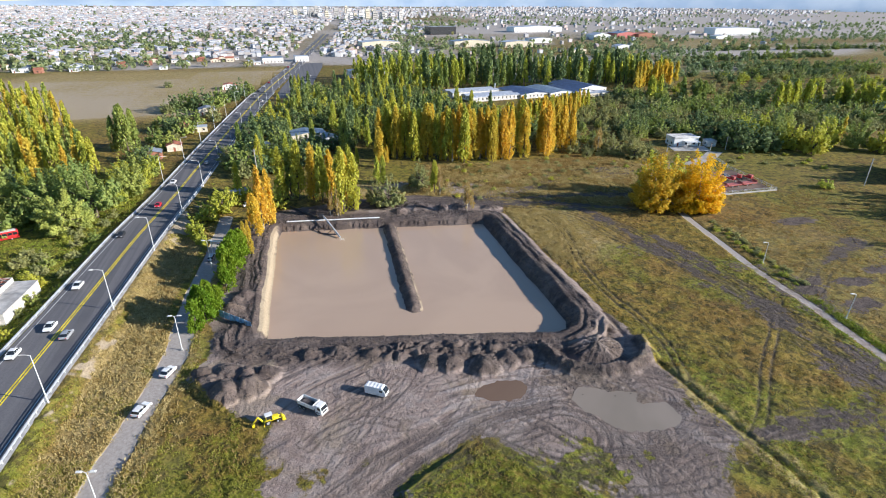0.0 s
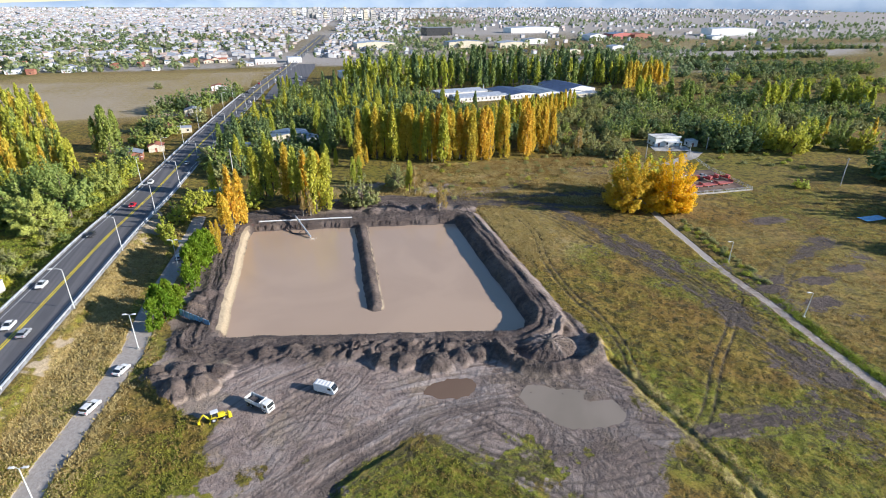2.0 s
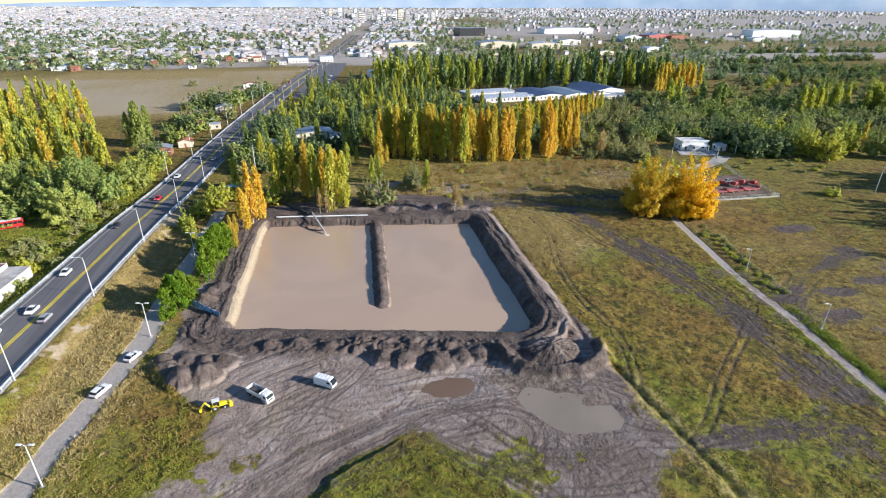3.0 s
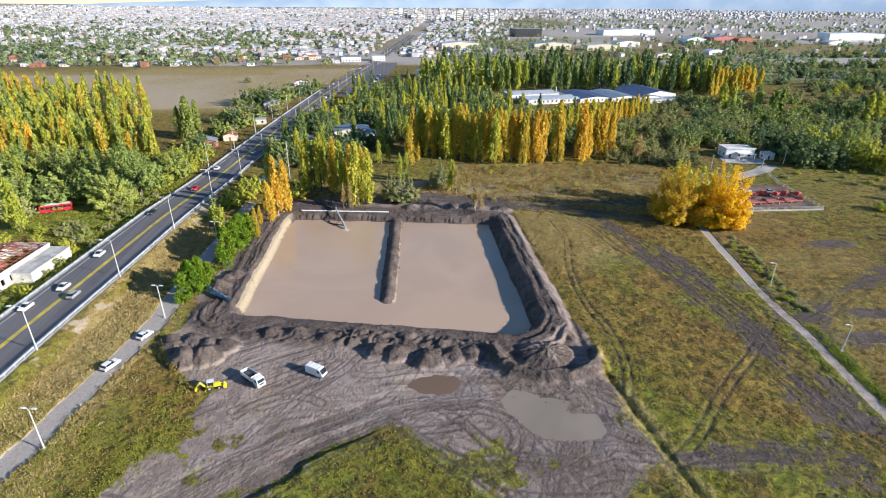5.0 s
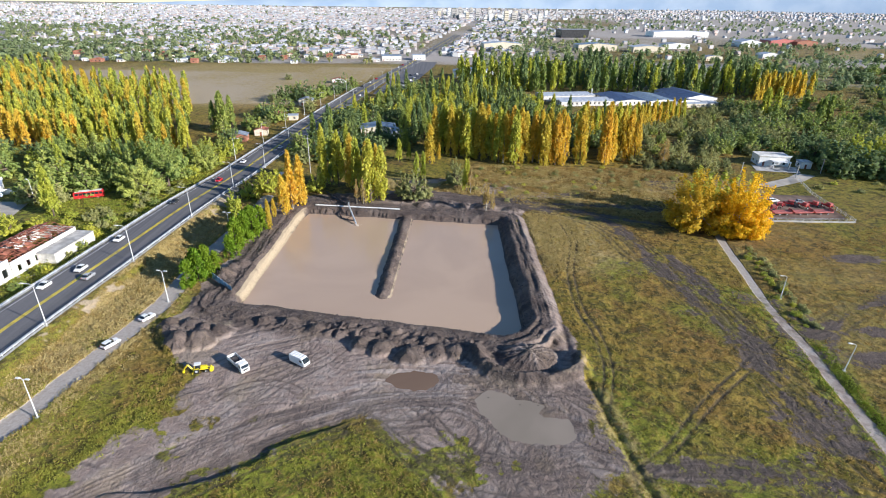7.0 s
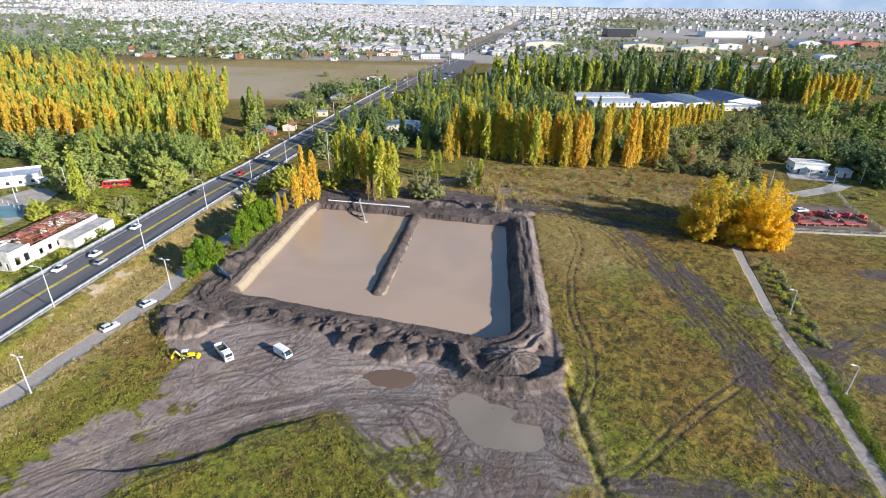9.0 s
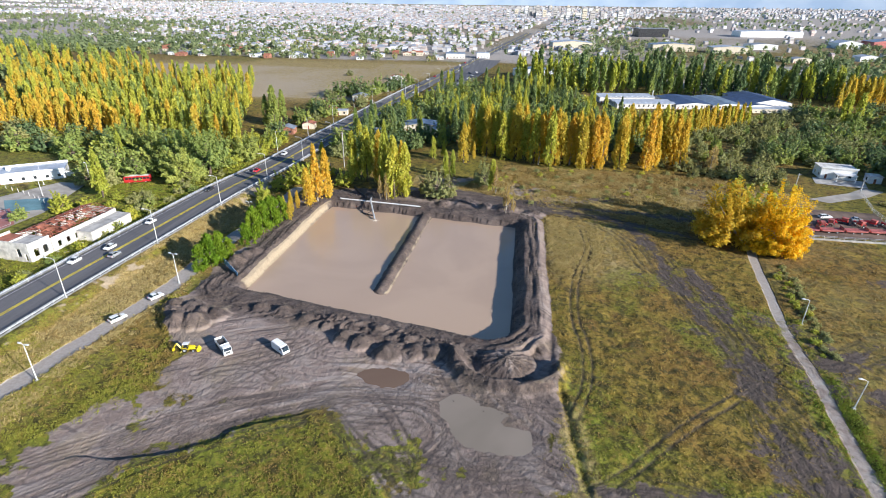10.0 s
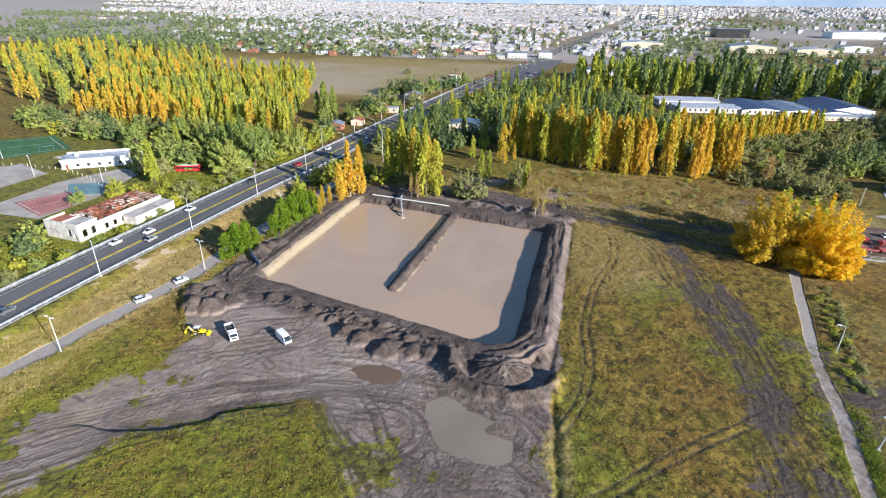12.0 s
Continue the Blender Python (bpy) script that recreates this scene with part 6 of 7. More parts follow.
tagged(ribbon("kerb", kerb_line, 7.75, 8.5, 0.13, CONCRETE, None, rh), "pale concrete shoulder strip", "kerb", kind="structure")

# ---- the pond's plant ----
pipe = thing("pipe", pose(0, 0, 0), "long white plastic pipe laid along the pond bank", "pipe")
run = [(-4.2, 180.9), (4, 179.8), (12, 178.8), (20, 177.8), (28, 176.8)]
pipe_z = [ground_z(*q) + 0.22 for q in run]
for (a, za), (b, zb) in zip(list(zip(run, pipe_z))[:-1], list(zip(run, pipe_z))[1:]):
    part("pipe_length", tube([(*a, za), (*b, zb)], 0.24, 10), WHITE, pipe)
    part("coupling", tube([(a[0], a[1], za), (a[0] + 0.5, a[1] - 0.06, za)], 0.32, 10), GALV, pipe)
pump = thing("pump_outlet", pose(8.4, 178.6, 0), "steel discharge pipe on a trestle pouring into the pond", "pump")
part("outlet_pipe", tube([(0, 1.5, 1.3), (0.5, -1.5, 1.6), (3.2, -8.5, -0.6), (4.4, -11.5, -1.7)], 0.32, 10), GALV, pump)
for sx in (-0.8, 0.8):
    part("trestle_leg", tube([(1.2 + sx * 1.8, -4.0, -1.9), (1.3, -3.4, 1.25)], 0.1, 6), DARK_METAL, pump)
    part("brace", tube([(1.2 + sx * 2.2, -7.8, -2.2), (2.8, -7.2, -0.1)], 0.1, 6), DARK_METAL, pump)
part("float", tube([(-2.4, -3.4, -1.95), (-1.5, -6.0, -1.95), (1.5, -7.6, -1.95), (3.6, -8.0, -1.95)], 0.25, 8), DARK_METAL, pump)
part("engine", block(1.6, 2.4, 1.2, (-0.6, 2.4, 0.4), 0.08), DARK_METAL, pump)
FOAM = plain("foam", (0.62, 0.54, 0.44), 0.6, vary=0.2, scale=4)
bm = bmesh.new()
g_foam = np.random.default_rng(12)
for k in range(60):
    a, r = g_foam.uniform(0, 6.283), abs(g_foam.normal(0, 0.9))
    fx, fy, s = 13.2 + r * math.cos(a) * 1.1, 166.4 + r * math.sin(a), g_foam.uniform(0.12, 0.34)
    block(s, s * g_foam.uniform(0.6, 1.4), 0.06 + 0.1 * max(0, 1 - r), (fx, fy, WATER_Z - 0.02), 0, bm, (0.5, 0.5), a)
me = bpy.data.meshes.new("foam")
bm.to_mesh(me)
bm.free()
me.materials.append(FOAM)
tagged(new("foam", me), "pale churned foam where the outlet meets the pond", "foam", kind="stuff")

for k in range(9):
    a = 2.2 + 0.25 * math.sin(k * 2.1)
    x, y = -1.5 + 0.9 * k, 194 - 1.35 * k + 0.6 * math.sin(k * 1.3)
    p = thing("pipe", pose(x, y, ground_z(x, y) + 0.2, 0, 0, math.degrees(a)), "length of dark pipe lying in a loose pile", "pipe", "loose dark pipes")
    part("pipe_length", tube([(-2.2, 0, 0.0), (2.2, 0, 0.12)], 0.2, 8), DARK_METAL, p)

hoarding = thing("hoarding", pose(-20.9, 121.7, ground_z(-20.9, 121.7), 0, 0, math.degrees(math.atan2(-7.3, 7.7))), "faded blue sheet-metal hoarding at the pond's corner", "fence")
for k in range(6):
    part("panel", block(1.74, 0.06, 1.9, (0.9 + 1.77 * k, 0.04 * (k % 2), 0.15 - 0.06 * k), 0.0), BLUE_PAINT, hoarding)
    part("post", tube([(1.77 * k, -0.1, -0.4), (1.77 * k, -0.1, 2.1)], 0.05, 6), GALV, hoarding)

gantry = thing("gate_frame", facing(-24.9, 161, 0.1, 1), "white steel gate frame with a cross bar over the dirt road", "gate")
for sx in (-1.6, 1.6):
    part("post", tube([(sx, 0, -0.3), (sx, 0, 4.2)], 0.11, 8), WHITE, gantry)
part("crossbar", block(3.6, 0.16, 0.5, (0, 0, 3.7), 0.03), WHITE, gantry)
make_car(SILVER, "pale pickup parked under the gate frame", 4.8, True).matrix_world = facing(-26.3, 157, 0.1, 1)
make_car(WHITE, "white car parked in shade by the trees").matrix_world = facing(-18, 201, 0.9, 0.3)
make_car(GREY, "grey car parked in shade on the dirt road").matrix_world = facing(-27.6, 134, 0.05, 1)

# clods and stones on the heaps and along the banks
g_clod = np.random.default_rng(77)
verts, faces = [], []
cx, cy = g_clod.uniform(-22, 76, 30000), g_clod.uniform(70, 192, 30000)
cz, cov = lie_of_land(cx, cy)
ok = (cov["dark"] + g_clod.normal(0, 0.2, len(cx)) > 0.75) & (cz > -1.6) & (cov["sand_tan"] < 0.2)
for x, y, z in list(zip(cx[ok], cy[ok], cz[ok]))[:5000]:
    s, n = g_clod.uniform(0.07, 0.22), len(verts)
    for ux, uy, uz in ((1, 0, 0), (0, 1, 0), (-1, 0, 0), (0, -1, 0), (0.2, 0.1, 0.9), (0, 0, -0.6)):
        d = g_clod.normal(0, 0.22, 3)
        verts.append((x + s * (ux + d[0]), y + s * (uy + d[1]), z + s * (0.3 + uz + d[2])))
    faces += [(n + a, n + (a + 1) % 4, n + 4) for a in range(4)] + [(n + (a + 1) % 4, n + a, n + 5) for a in range(4)]
tagged(new("soil_clods", mesh_of("soil_clods", verts, faces, [SOIL])), "dark lumps of dug soil on the heaps and banks", "soil", kind="stuff")

# ---- buildings ----
RUSTY = plain("rusty_iron", (0.3, 0.1, 0.06), 0.85, 0.1, 0.35, 1.5, 0.01)
RED_ROOF = plain("red_roof", (0.42, 0.15, 0.09), 0.85, vary=0.25, scale=1.0)
GREY_ROOF = plain("grey_sheet_roof", (0.3, 0.33, 0.37), 0.55, 0.2, 0.18, 0.8)
PALE_ROOF = plain("pale_sheet_roof", (0.44, 0.48, 0.54), 0.5, 0.1, 0.1, 0.8)
SLATE_ROOF = plain("dark_blue_sheet_roof", (0.055, 0.095, 0.19), 0.6, 0.0, 0.18, 0.8)
BLUE_ROOF = plain("blue_grey_roof", (0.2, 0.27, 0.36), 0.55, 0.1, 0.18, 0.8)
CREAM = plain("cream_plaster", (0.68, 0.6, 0.46), 0.85, vary=0.15)
BRICK_RED = plain("raw_brick", (0.38, 0.17, 0.11), 0.9, vary=0.3, scale=2)
TURF = plain("green_turf", (0.045, 0.15, 0.05), 0.9, vary=0.25, scale=0.6)
COURT_RED = plain("red_court", (0.42, 0.17, 0.15), 0.85, vary=0.15, scale=0.5)
COURT_BLUE = plain("blue_green_court", (0.14, 0.27, 0.3), 0.85, vary=0.15, scale=0.5)
COURT_GREY = plain("grey_court", (0.42, 0.38, 0.33), 0.9, vary=0.15, scale=0.5)
YARD_DIRT = plain("yard_dirt", (0.17, 0.115, 0.085), 0.95, vary=0.3, scale=0.5, bump=0.05)
PALE_POOL = plain("pale_pool_water", (0.42, 0.62, 0.74), 0.15, vary=0.06)
POOL_BLUE = plain("pool_blue", (0.08, 0.36, 0.62), 0.2, vary=0.1)


def wall_run(length, h, thick, openings, at, turn, parent, mat, name="wall"):
    """One wall with real openings: (start, width, sill, head) along its length."""
    bm = bmesh.new()
    xs = sorted({0.0, length, *(o[0] for o in openings), *(o[0] + o[1] for o in openings)})
    zs = sorted({0.0, h, *(o[2] for o in openings), *(o[3] for o in openings)})
    solid = lambda i, j: 0 <= i < len(xs) - 1 and 0 <= j < len(zs) - 1 and not any(
        s - 1e-6 <= xs[i] < s + w - 1e-6 and a - 1e-6 <= zs[j] < b - 1e-6 for s, w, a, b in openings)
    seen = {}

    def vert(i, j, k):
        if (i, j, k) not in seen:
            seen[i, j, k] = bm.verts.new((xs[i], (k - 0.5) * thick, zs[j]))
        return seen[i, j, k]

    for i in range(len(xs) - 1):
        for j in range(len(zs) - 1):
            if not solid(i, j):
                continue
            bm.faces.new((vert(i, j, 0), vert(i + 1, j, 0), vert(i + 1, j + 1, 0), vert(i, j + 1, 0)))
            bm.faces.new((vert(i, j + 1, 1), vert(i + 1, j + 1, 1), vert(i + 1, j, 1), vert(i, j, 1)))
            for di, dj, p, q in ((-1, 0, (i, j), (i, j + 1)), (1, 0, (i + 1, j), (i + 1, j + 1)), (0, -1, (i, j), (i + 1, j)), (0, 1, (i, j + 1), (i + 1, j + 1))):
                if not solid(i + di, j + dj):
                    bm.faces.new((vert(*p, 0), vert(*q, 0), vert(*q, 1), vert(*p, 1)))
    ob = part(name, bm, mat, parent)
    ob.matrix_local = pose(*at, 0, 0, turn)
    return ob


def shell(parent, w, d, h, mat, windows=0, door=True, sill=1.0, head=2.2):
    """Four walls with openings round a w x d plan; panes stand in the openings."""
    for (x, y, turn, length) in ((-w / 2, -d / 2 + 0.12, 0, w), (w / 2 - 0.12, -d / 2 + 0.24, 90, d - 0.48), (w / 2, d / 2 - 0.12, 180, w), (-w / 2 + 0.12, d / 2 - 0.24, 270, d - 0.48)):
        n = max(1, int(length / 3.6)) if windows else 0
        holes = [((k + 0.5) * length / n - 0.6, 1.2, sill, head) for k in range(n)]
        if holes and door and turn == 0:
            holes[0] = (holes[0][0], 1.0, 0, 2.1)
        wl = wall_run(length, h, 0.24, holes, (x, y, 0), turn, parent, mat)
        for s, ww, a, b in holes:
            pane = part("window_pane" if a else "door", block(ww, 0.06, b - a, (s + ww / 2, 0, a)), WINDOW if a else RUSTY, wl)


def flat_roof(parent, w, d, z, mat, over=0.25, thick=0.25):
    part("roof", block(w + over * 2, d + over * 2, thick, (0, 0, z), 0.03), mat, parent)


def gable_roof(parent, w, d, z, rise, mat, over=0.4, name="roof"):
    """A gable whose ridge runs along the depth."""
    bm = profile([(-w / 2 - over, z), (0, z + rise), (w / 2 + over, z), (w / 2 + over, z + 0.14), (0, z + rise + 0.16), (-w / 2 - over, z + 0.14)], d / 2 + over)
    bmesh.ops.rotate(bm, verts=bm.verts, cent=(0, 0, 0), matrix=Matrix.Rotation(radians(90), 3, "Z"))
    return part(name, bm, mat, parent)


def gable_ends(parent, w, d, z, rise, mat):
    for sy in (-1, 1):
        bm = profile([(-w / 2, z), (0, z + rise), (w / 2, z)], 0.12)
        bmesh.ops.rotate(bm, verts=bm.verts, cent=(0, 0, 0), matrix=Matrix.Rotation(radians(90), 3, "Z"))
        bmesh.ops.translate(bm, verts=bm.verts, vec=(0, sy * (d / 2 - 0.12), 0))
        part("gable", bm, mat, parent)


def make_ruin():
    m = pose(-81.5, 131.5, ground_z(-78, 130), 0, 0, -5)
    ruin = thing("ruined_building", m, "roofless derelict white building with rusty roof trusses", "building")
    # long hall, open to the sky
    w, d, h = 13.0, 26.0, 4.6
    for x, turn, y in ((-w / 2, 90, -d / 2 + 4), (w / 2, 90, -d / 2 + 4)):
        wall_run(d, h, 0.3, [(2 + 3.2 * k, 1.3, 1.0, 2.8) for k in range(7)], (x, y, 0), turn, ruin, DIRTY_WHITE)
    for y in (-d / 2 + 4, -d / 2 + 12.5, d / 2 + 4):
        wall_run(w - 0.3, h, 0.3, [(4, 2.4, 0, 2.6)], (-w / 2 + 0.15, y, 0), 0, ruin, BRICK_RED if 0 > y > -6 else DIRTY_WHITE)
    g = np.random.default_rng(4)
    for k in range(15):
        y = -d / 2 + 5 + k * (d - 2) / 14
        bm = bmesh.new()
        sag = float(g.uniform(-0.5, 0.1))
        limb(bm, (-w / 2, y, h), (0, y, h + 1.7 + sag), 0.1, 0.1, 4)
        limb(bm, (w / 2, y, h), (0, y, h + 1.7 + sag), 0.1, 0.1, 4)
        limb(bm, (-w / 2, y, h), (w / 2, y, h + 0.1), 0.09, 0.09, 4)
        limb(bm, (-w / 4, y, h), (-w / 4, y, h + 0.9), 0.07, 0.07, 4)
        limb(bm, (w / 4, y, h), (w / 4, y, h + 0.9), 0.07, 0.07, 4)
        part("truss", bm, RUSTY, ruin)
    for k in range(8):
        x = -w / 2 + 0.8 + k * (w - 1.6) / 7
        z = h + 1.7 * (1 - abs(x) / (w / 2)) + 0.1
        part("purlin", tube([(x, -d / 2 + 5, z), (x, d / 2 + 3, z)], 0.08, 4), RUSTY, ruin)
    for k in range(26):
        x, y = float(g.uniform(-w / 2 + 1, w / 2 - 1)), float(g.uniform(-d / 2 + 6, d / 2 + 2))
        z = h + 1.7 * (1 - abs(x) / (w / 2)) + 0.2
        bm = block(float(g.uniform(0.8, 1.6)), float(g.uniform(1.2, 3.2)), 0.05, (0, 0, 0))
        ob = part("roof_sheet", bm, RED_ROOF if k % 3 else RUSTY, ruin)
        ob.matrix_local = pose(x, y, z, float(g.normal(0, 5)), math.degrees(math.atan2(1.7, w / 2)) * (1 if x > 0 else -1), float(g.normal(0, 6)))
    # front blocks, with window openings
    wing = new("front_wing")
    wing.parent = ruin
    wing.matrix_local = pose(-0.5, -d / 2 + 0.2, 0)
    for length, at, turn, holes in ((14, (-7, -3.6, 0), 0, [(1.6, 0.7, 3.0, 3.7), (3.0, 0.7, 3.0, 3.7), (9.6, 1.5, 1.4, 4.0), (12.2, 0.9, 0.4, 2.6)]), (7, (-7, -3.45, 0), 90, [(2.5, 1.4, 1.2, 2.6)]),
                                    (7, (7, -3.45, 0), 90, [(1.2, 1.6, 1.2, 3.6), (4.2, 1.6, 1.2, 3.6)]), (6.4, (0.2, -3.45, 0), 90, [])):
        wall_run(length, 6.0 if turn == 0 else 5.8, 0.3, holes, at, turn, wing, DIRTY_WHITE)
    part("roof", block(6.8, 6.6, 0.2, (-3.5, -0.1, 4.9)), RED_ROOF, wing, "rust-stained broken roof")
    part("roof", block(6.2, 6.6, 0.2, (3.7, -0.1, 5.2)), CONCRETE, wing)
    # side annexe with a flat roof
    annexe = new("annexe")
    annexe.parent = ruin
    annexe.matrix_local = pose(9.4, 8.5, 0)
    shell(annexe, 5.6, 17, 3.2, DIRTY_WHITE, 0)
    part("roof", block(5.8, 17.2, 0.22, (0, 0, 3.2), 0.03), CONCRETE, annexe)
    for k in range(12):
        x, y, s = float(g.uniform(7, 12)), float(g.uniform(-9, -1)), float(g.uniform(0.3, 0.9))
        part("rubble", block(s, s * 1.3, s * 0.6, (x, y, -0.1), 0.05, None, (0.6, 0.7), k), CONCRETE, ruin)


make_ruin()


def simple_building(x, y, w, d, h, turn, wall, roof, label, rise=0.0, windows=1, category="building", name="building", group=""):
    b = thing(name, pose(x, y, ground_z(x, y) - 0.05, 0, 0, turn), label, category, group)
    shell(b, w, d, h, wall, windows)
    if rise:
        gable_ends(b, w, d, h, rise, wall)
        gable_roof(b, w, d, h, rise, roof)
    else:
        flat_roof(b, w, d, h, roof)
    return b


club = simple_building(-140, 186, 25, 13, 3.4, 34, WHITE, PALE_ROOF, "low white flat-roofed clubhouse beside the sports pitch")
part("parapet", block(25.6, 0.3, 0.9, (0, -6.6, 3.6)), WHITE, club)
part("parapet", block(25.6, 0.3, 0.9, (0, 6.6, 3.6)), WHITE, club)
part("terrace_wall", block(12, 0.3, 2.2, (18.5, -4, 0)), WHITE, club)
part("terrace_wall", block(0.3, 9, 2.2, (24.4, 0.6, 0)), WHITE, club)
part("water_tank", tube([(-8, 2, 3.6), (-8, 2, 5.4)], 0.9, 12), WHITE, club)

# sports ground
def court(name, ring, mat, label, lift=0.06):
    z = max(ground_z(*p) for p in ring) + lift
    return sheet(name, ring, z, mat, label, "court")


def sheet_bm(ring, z):
    bm = bmesh.new()
    bm.faces.new([bm.verts.new((x, y, z)) for x, y in ring])
    return bm


court("court", [(-236, 190), (-190, 176), (-172, 203), (-204, 222)], TURF, "green artificial-turf football pitch")
court("court", [(-186, 150), (-163, 144), (-150, 168), (-172, 176)], COURT_GREY, "grey worn sports court", 0.1)
court("court", [(-129, 136), (-108, 128), (-105, 139), (-119, 152)], COURT_RED, "red and grey painted sports court", 0.11)
court("pavement", [(-168, 188), (-162, 202), (-148, 198), (-146, 184)], DIRTY_WHITE, "white paved terrace round a swimming pool", 0.08)
court("water", [(-164, 190.5), (-160, 198.5), (-150.5, 195.5), (-149.5, 188)], PALE_POOL, "pale blue swimming pool beside a clubhouse", 0.13)
court("court", [(-128, 159), (-114, 164), (-106, 153), (-117, 148)], COURT_BLUE, "blue-green painted sports court", 0.1)
court("pavement", [(-240, 172), (-190, 158), (-188, 171)], COURT_GREY, "dusty grey path beside the football pitch", 0.03)
court("pavement", [(-190, 158), (-150, 140), (-148, 168), (-188, 171)], COURT_GREY, "dusty grey ground round a worn sports court", 0.03)
court("pavement", [(-134, 126), (-106, 126), (-104, 150), (-112, 182), (-124, 182), (-134, 160)], COURT_GREY, "dusty grey ground round the painted sports courts", 0.03)
for ring in ([(-129, 136), (-108, 128), (-105, 139), (-119, 152)], [(-186, 150), (-163, 144), (-150, 168), (-172, 176)], [(-236, 190), (-190, 176), (-172, 203), (-204, 222)]):
    cx, cy = sum(p[0] for p in ring) / 4, sum(p[1] for p in ring) / 4
    z = max(ground_z(*p) for p in ring) + 0.125
    marks = tagged(new("court_lines", None), "white painted lines on a sports court", "court lines", kind="structure")
    inner = [(cx + 0.86 * (x - cx), cy + 0.86 * (y - cy)) for x, y in ring]
    mids = [((inner[0][0] + inner[1][0]) / 2, (inner[0][1] + inner[1][1]) / 2), ((inner[2][0] + inner[3][0]) / 2, (inner[2][1] + inner[3][1]) / 2)]
    for a, b in list(zip(inner, inner[1:] + inner[:1])) + [tuple(mids)]:
        t = Vector((b[0] - a[0], b[1] - a[1])).normalized() * 0.12
        part("line", sheet_bm([(a[0] - t.y, a[1] + t.x), (b[0] - t.y, b[1] + t.x), (b[0] + t.y, b[1] - t.x), (a[0] + t.y, a[1] - t.x)], z), WHITE_LINE, marks)
for k, (x, y) in enumerate(((-188, 180), (-150, 163), (-118, 166), (-128, 178), (-110, 182), (-160, 142))):
    copy_thing(field_lamp, facing(x, y, 0.5, 1)).scale = (1, 1, 1.25)
for gx, gy, ga in ((-180, 196, 60), (-222, 200, 60)):
    goal = thing("goal", pose(gx, gy, ground_z(gx, gy), 0, 0, ga), "turquoise football goal frame on green turf", "goal")
    part("goal_frame", tube([(-3, 0, 0), (-3, 0, 2.4), (3, 0, 2.4), (3, 0, 0)], 0.08, 6), COURT_BLUE, goal)
    part("goal_frame", tube([(-3, 0, 2.4), (-3, 1.8, 0), (3, 1.8, 0), (3, 0, 2.4)], 0.06, 6), COURT_BLUE, goal)
fence = thing("fence", pose(0, 0, 0), "low pale post fence along the sports courts", "fence")
for k in range(26):
    u = k / 25
    x, y = -196 + 96 * u, 166 - 14 * u + 14 * math.sin(u * 3.1)
    part("post", block(0.16, 0.16, 1.5, (x, y, ground_z(x, y) - 0.1)), DIRTY_WHITE, fence)

bus = thing("bus", pose(-92.5, 187, ground_z(-92.5, 187), 0, 0, 112), "red single-deck bus parked under trees", "bus")
part("body", profile([(-5.0, 0.5), (-5.05, 2.7), (-4.8, 2.95), (4.7, 2.95), (5.0, 2.6), (5.05, 0.6), (4.9, 0.45)], 1.22, 0.1), RED_PAINT, bus)
for sx in (-1, 1):
    for k in range(7):
        part("side_window", block(0.04, 1.15, 0.85, (sx * 1.22, -4.2 + 1.35 * k, 1.65), 0.01), DARK_GLASS, bus)
    for y in (-3.0, 3.2):
        wheel(bus, sx * 1.05, y, 0.48, 0.28, sx)
part("windscreen", block(2.1, 0.05, 1.2, (0, 5.04, 1.45), 0.01), DARK_GLASS, bus)
part("roof_hatch", block(0.9, 0.9, 0.15, (0, 1.5, 2.95), 0.04), WHITE, bus)
part("roof", block(2.2, 9.0, 0.06, (0, -0.1, 2.95), 0.02), WHITE, bus, "pale bus roof")

# the long works building
works = thing("works_building", pose(152, 408, ground_z(150, 415), 0, 0, 10) @ Matrix.Diagonal((0.92, 0.95, 0.62, 1)), "long white works building with pale and blue-grey sheet roofs", "building")
for k in range(2):
    hall = new("hall")
    hall.parent = works
    hall.matrix_local = pose(-4 + 6 * k, 22 - 24 * k, 0)
    shell(hall, 46, 20, 6.5 - k, DIRTY_WHITE, 1, True, 2.0, 4.5)
    for j in range(2):
        bm = profile([(-5.2, 6.4 - k), (0, 7.6 - k), (5.2, 6.4 - k), (5.2, 6.55 - k), (0, 7.8 - k), (-5.2, 6.55 - k)], 23.5)
        bmesh.ops.translate(bm, verts=bm.verts, vec=(0, -5 + 10 * j, 0))
        part("roof", bm, PALE_ROOF, hall)
    for j in range(9):
        part("roof_light", block(1.2, 3.2, 0.25, (-18 + 4.5 * j, -7, 6.9 - k), 0.05), WHITE, hall)
for k, (x, w) in enumerate(((40, 30), (66, 26), (88, 22))):
    hall = new("hall")
    hall.parent = works
    hall.matrix_local = pose(x, 6 - 3 * k, 0)
    shell(hall, w, 40, 5.2, DIRTY_WHITE, 1, True, 2.0, 4.2)
    gable_ends(hall, w, 40, 5.2, 2.2, WHITE)
    gable_roof(hall, w, 40, 5.2, 2.2, SLATE_ROOF if k != 1 else BLUE_ROOF)
big = new("hall")
big.parent = works
big.matrix_local = pose(102, 8, 0)
shell(big, 32, 44, 7.0, DIRTY_WHITE, 1, True, 2.0, 4.5)
gable_ends(big, 32, 44, 7.0, 4.2, WHITE)
gable_roof(big, 32, 44, 7.0, 4.2, SLATE_ROOF)
part("chimney", tube([(22, 24, 0), (22, 24, 12)], 0.5, 8), GALV, works)
side = new("side_shed")
side.parent = works
side.matrix_local = pose(90, -22, 0)
shell(side, 44, 12, 4.4, CREAM, 1, True)
part("roof", block(44.6, 12.6, 0.3, (0, 0, 4.4), 0.03), PALE_ROOF, side)

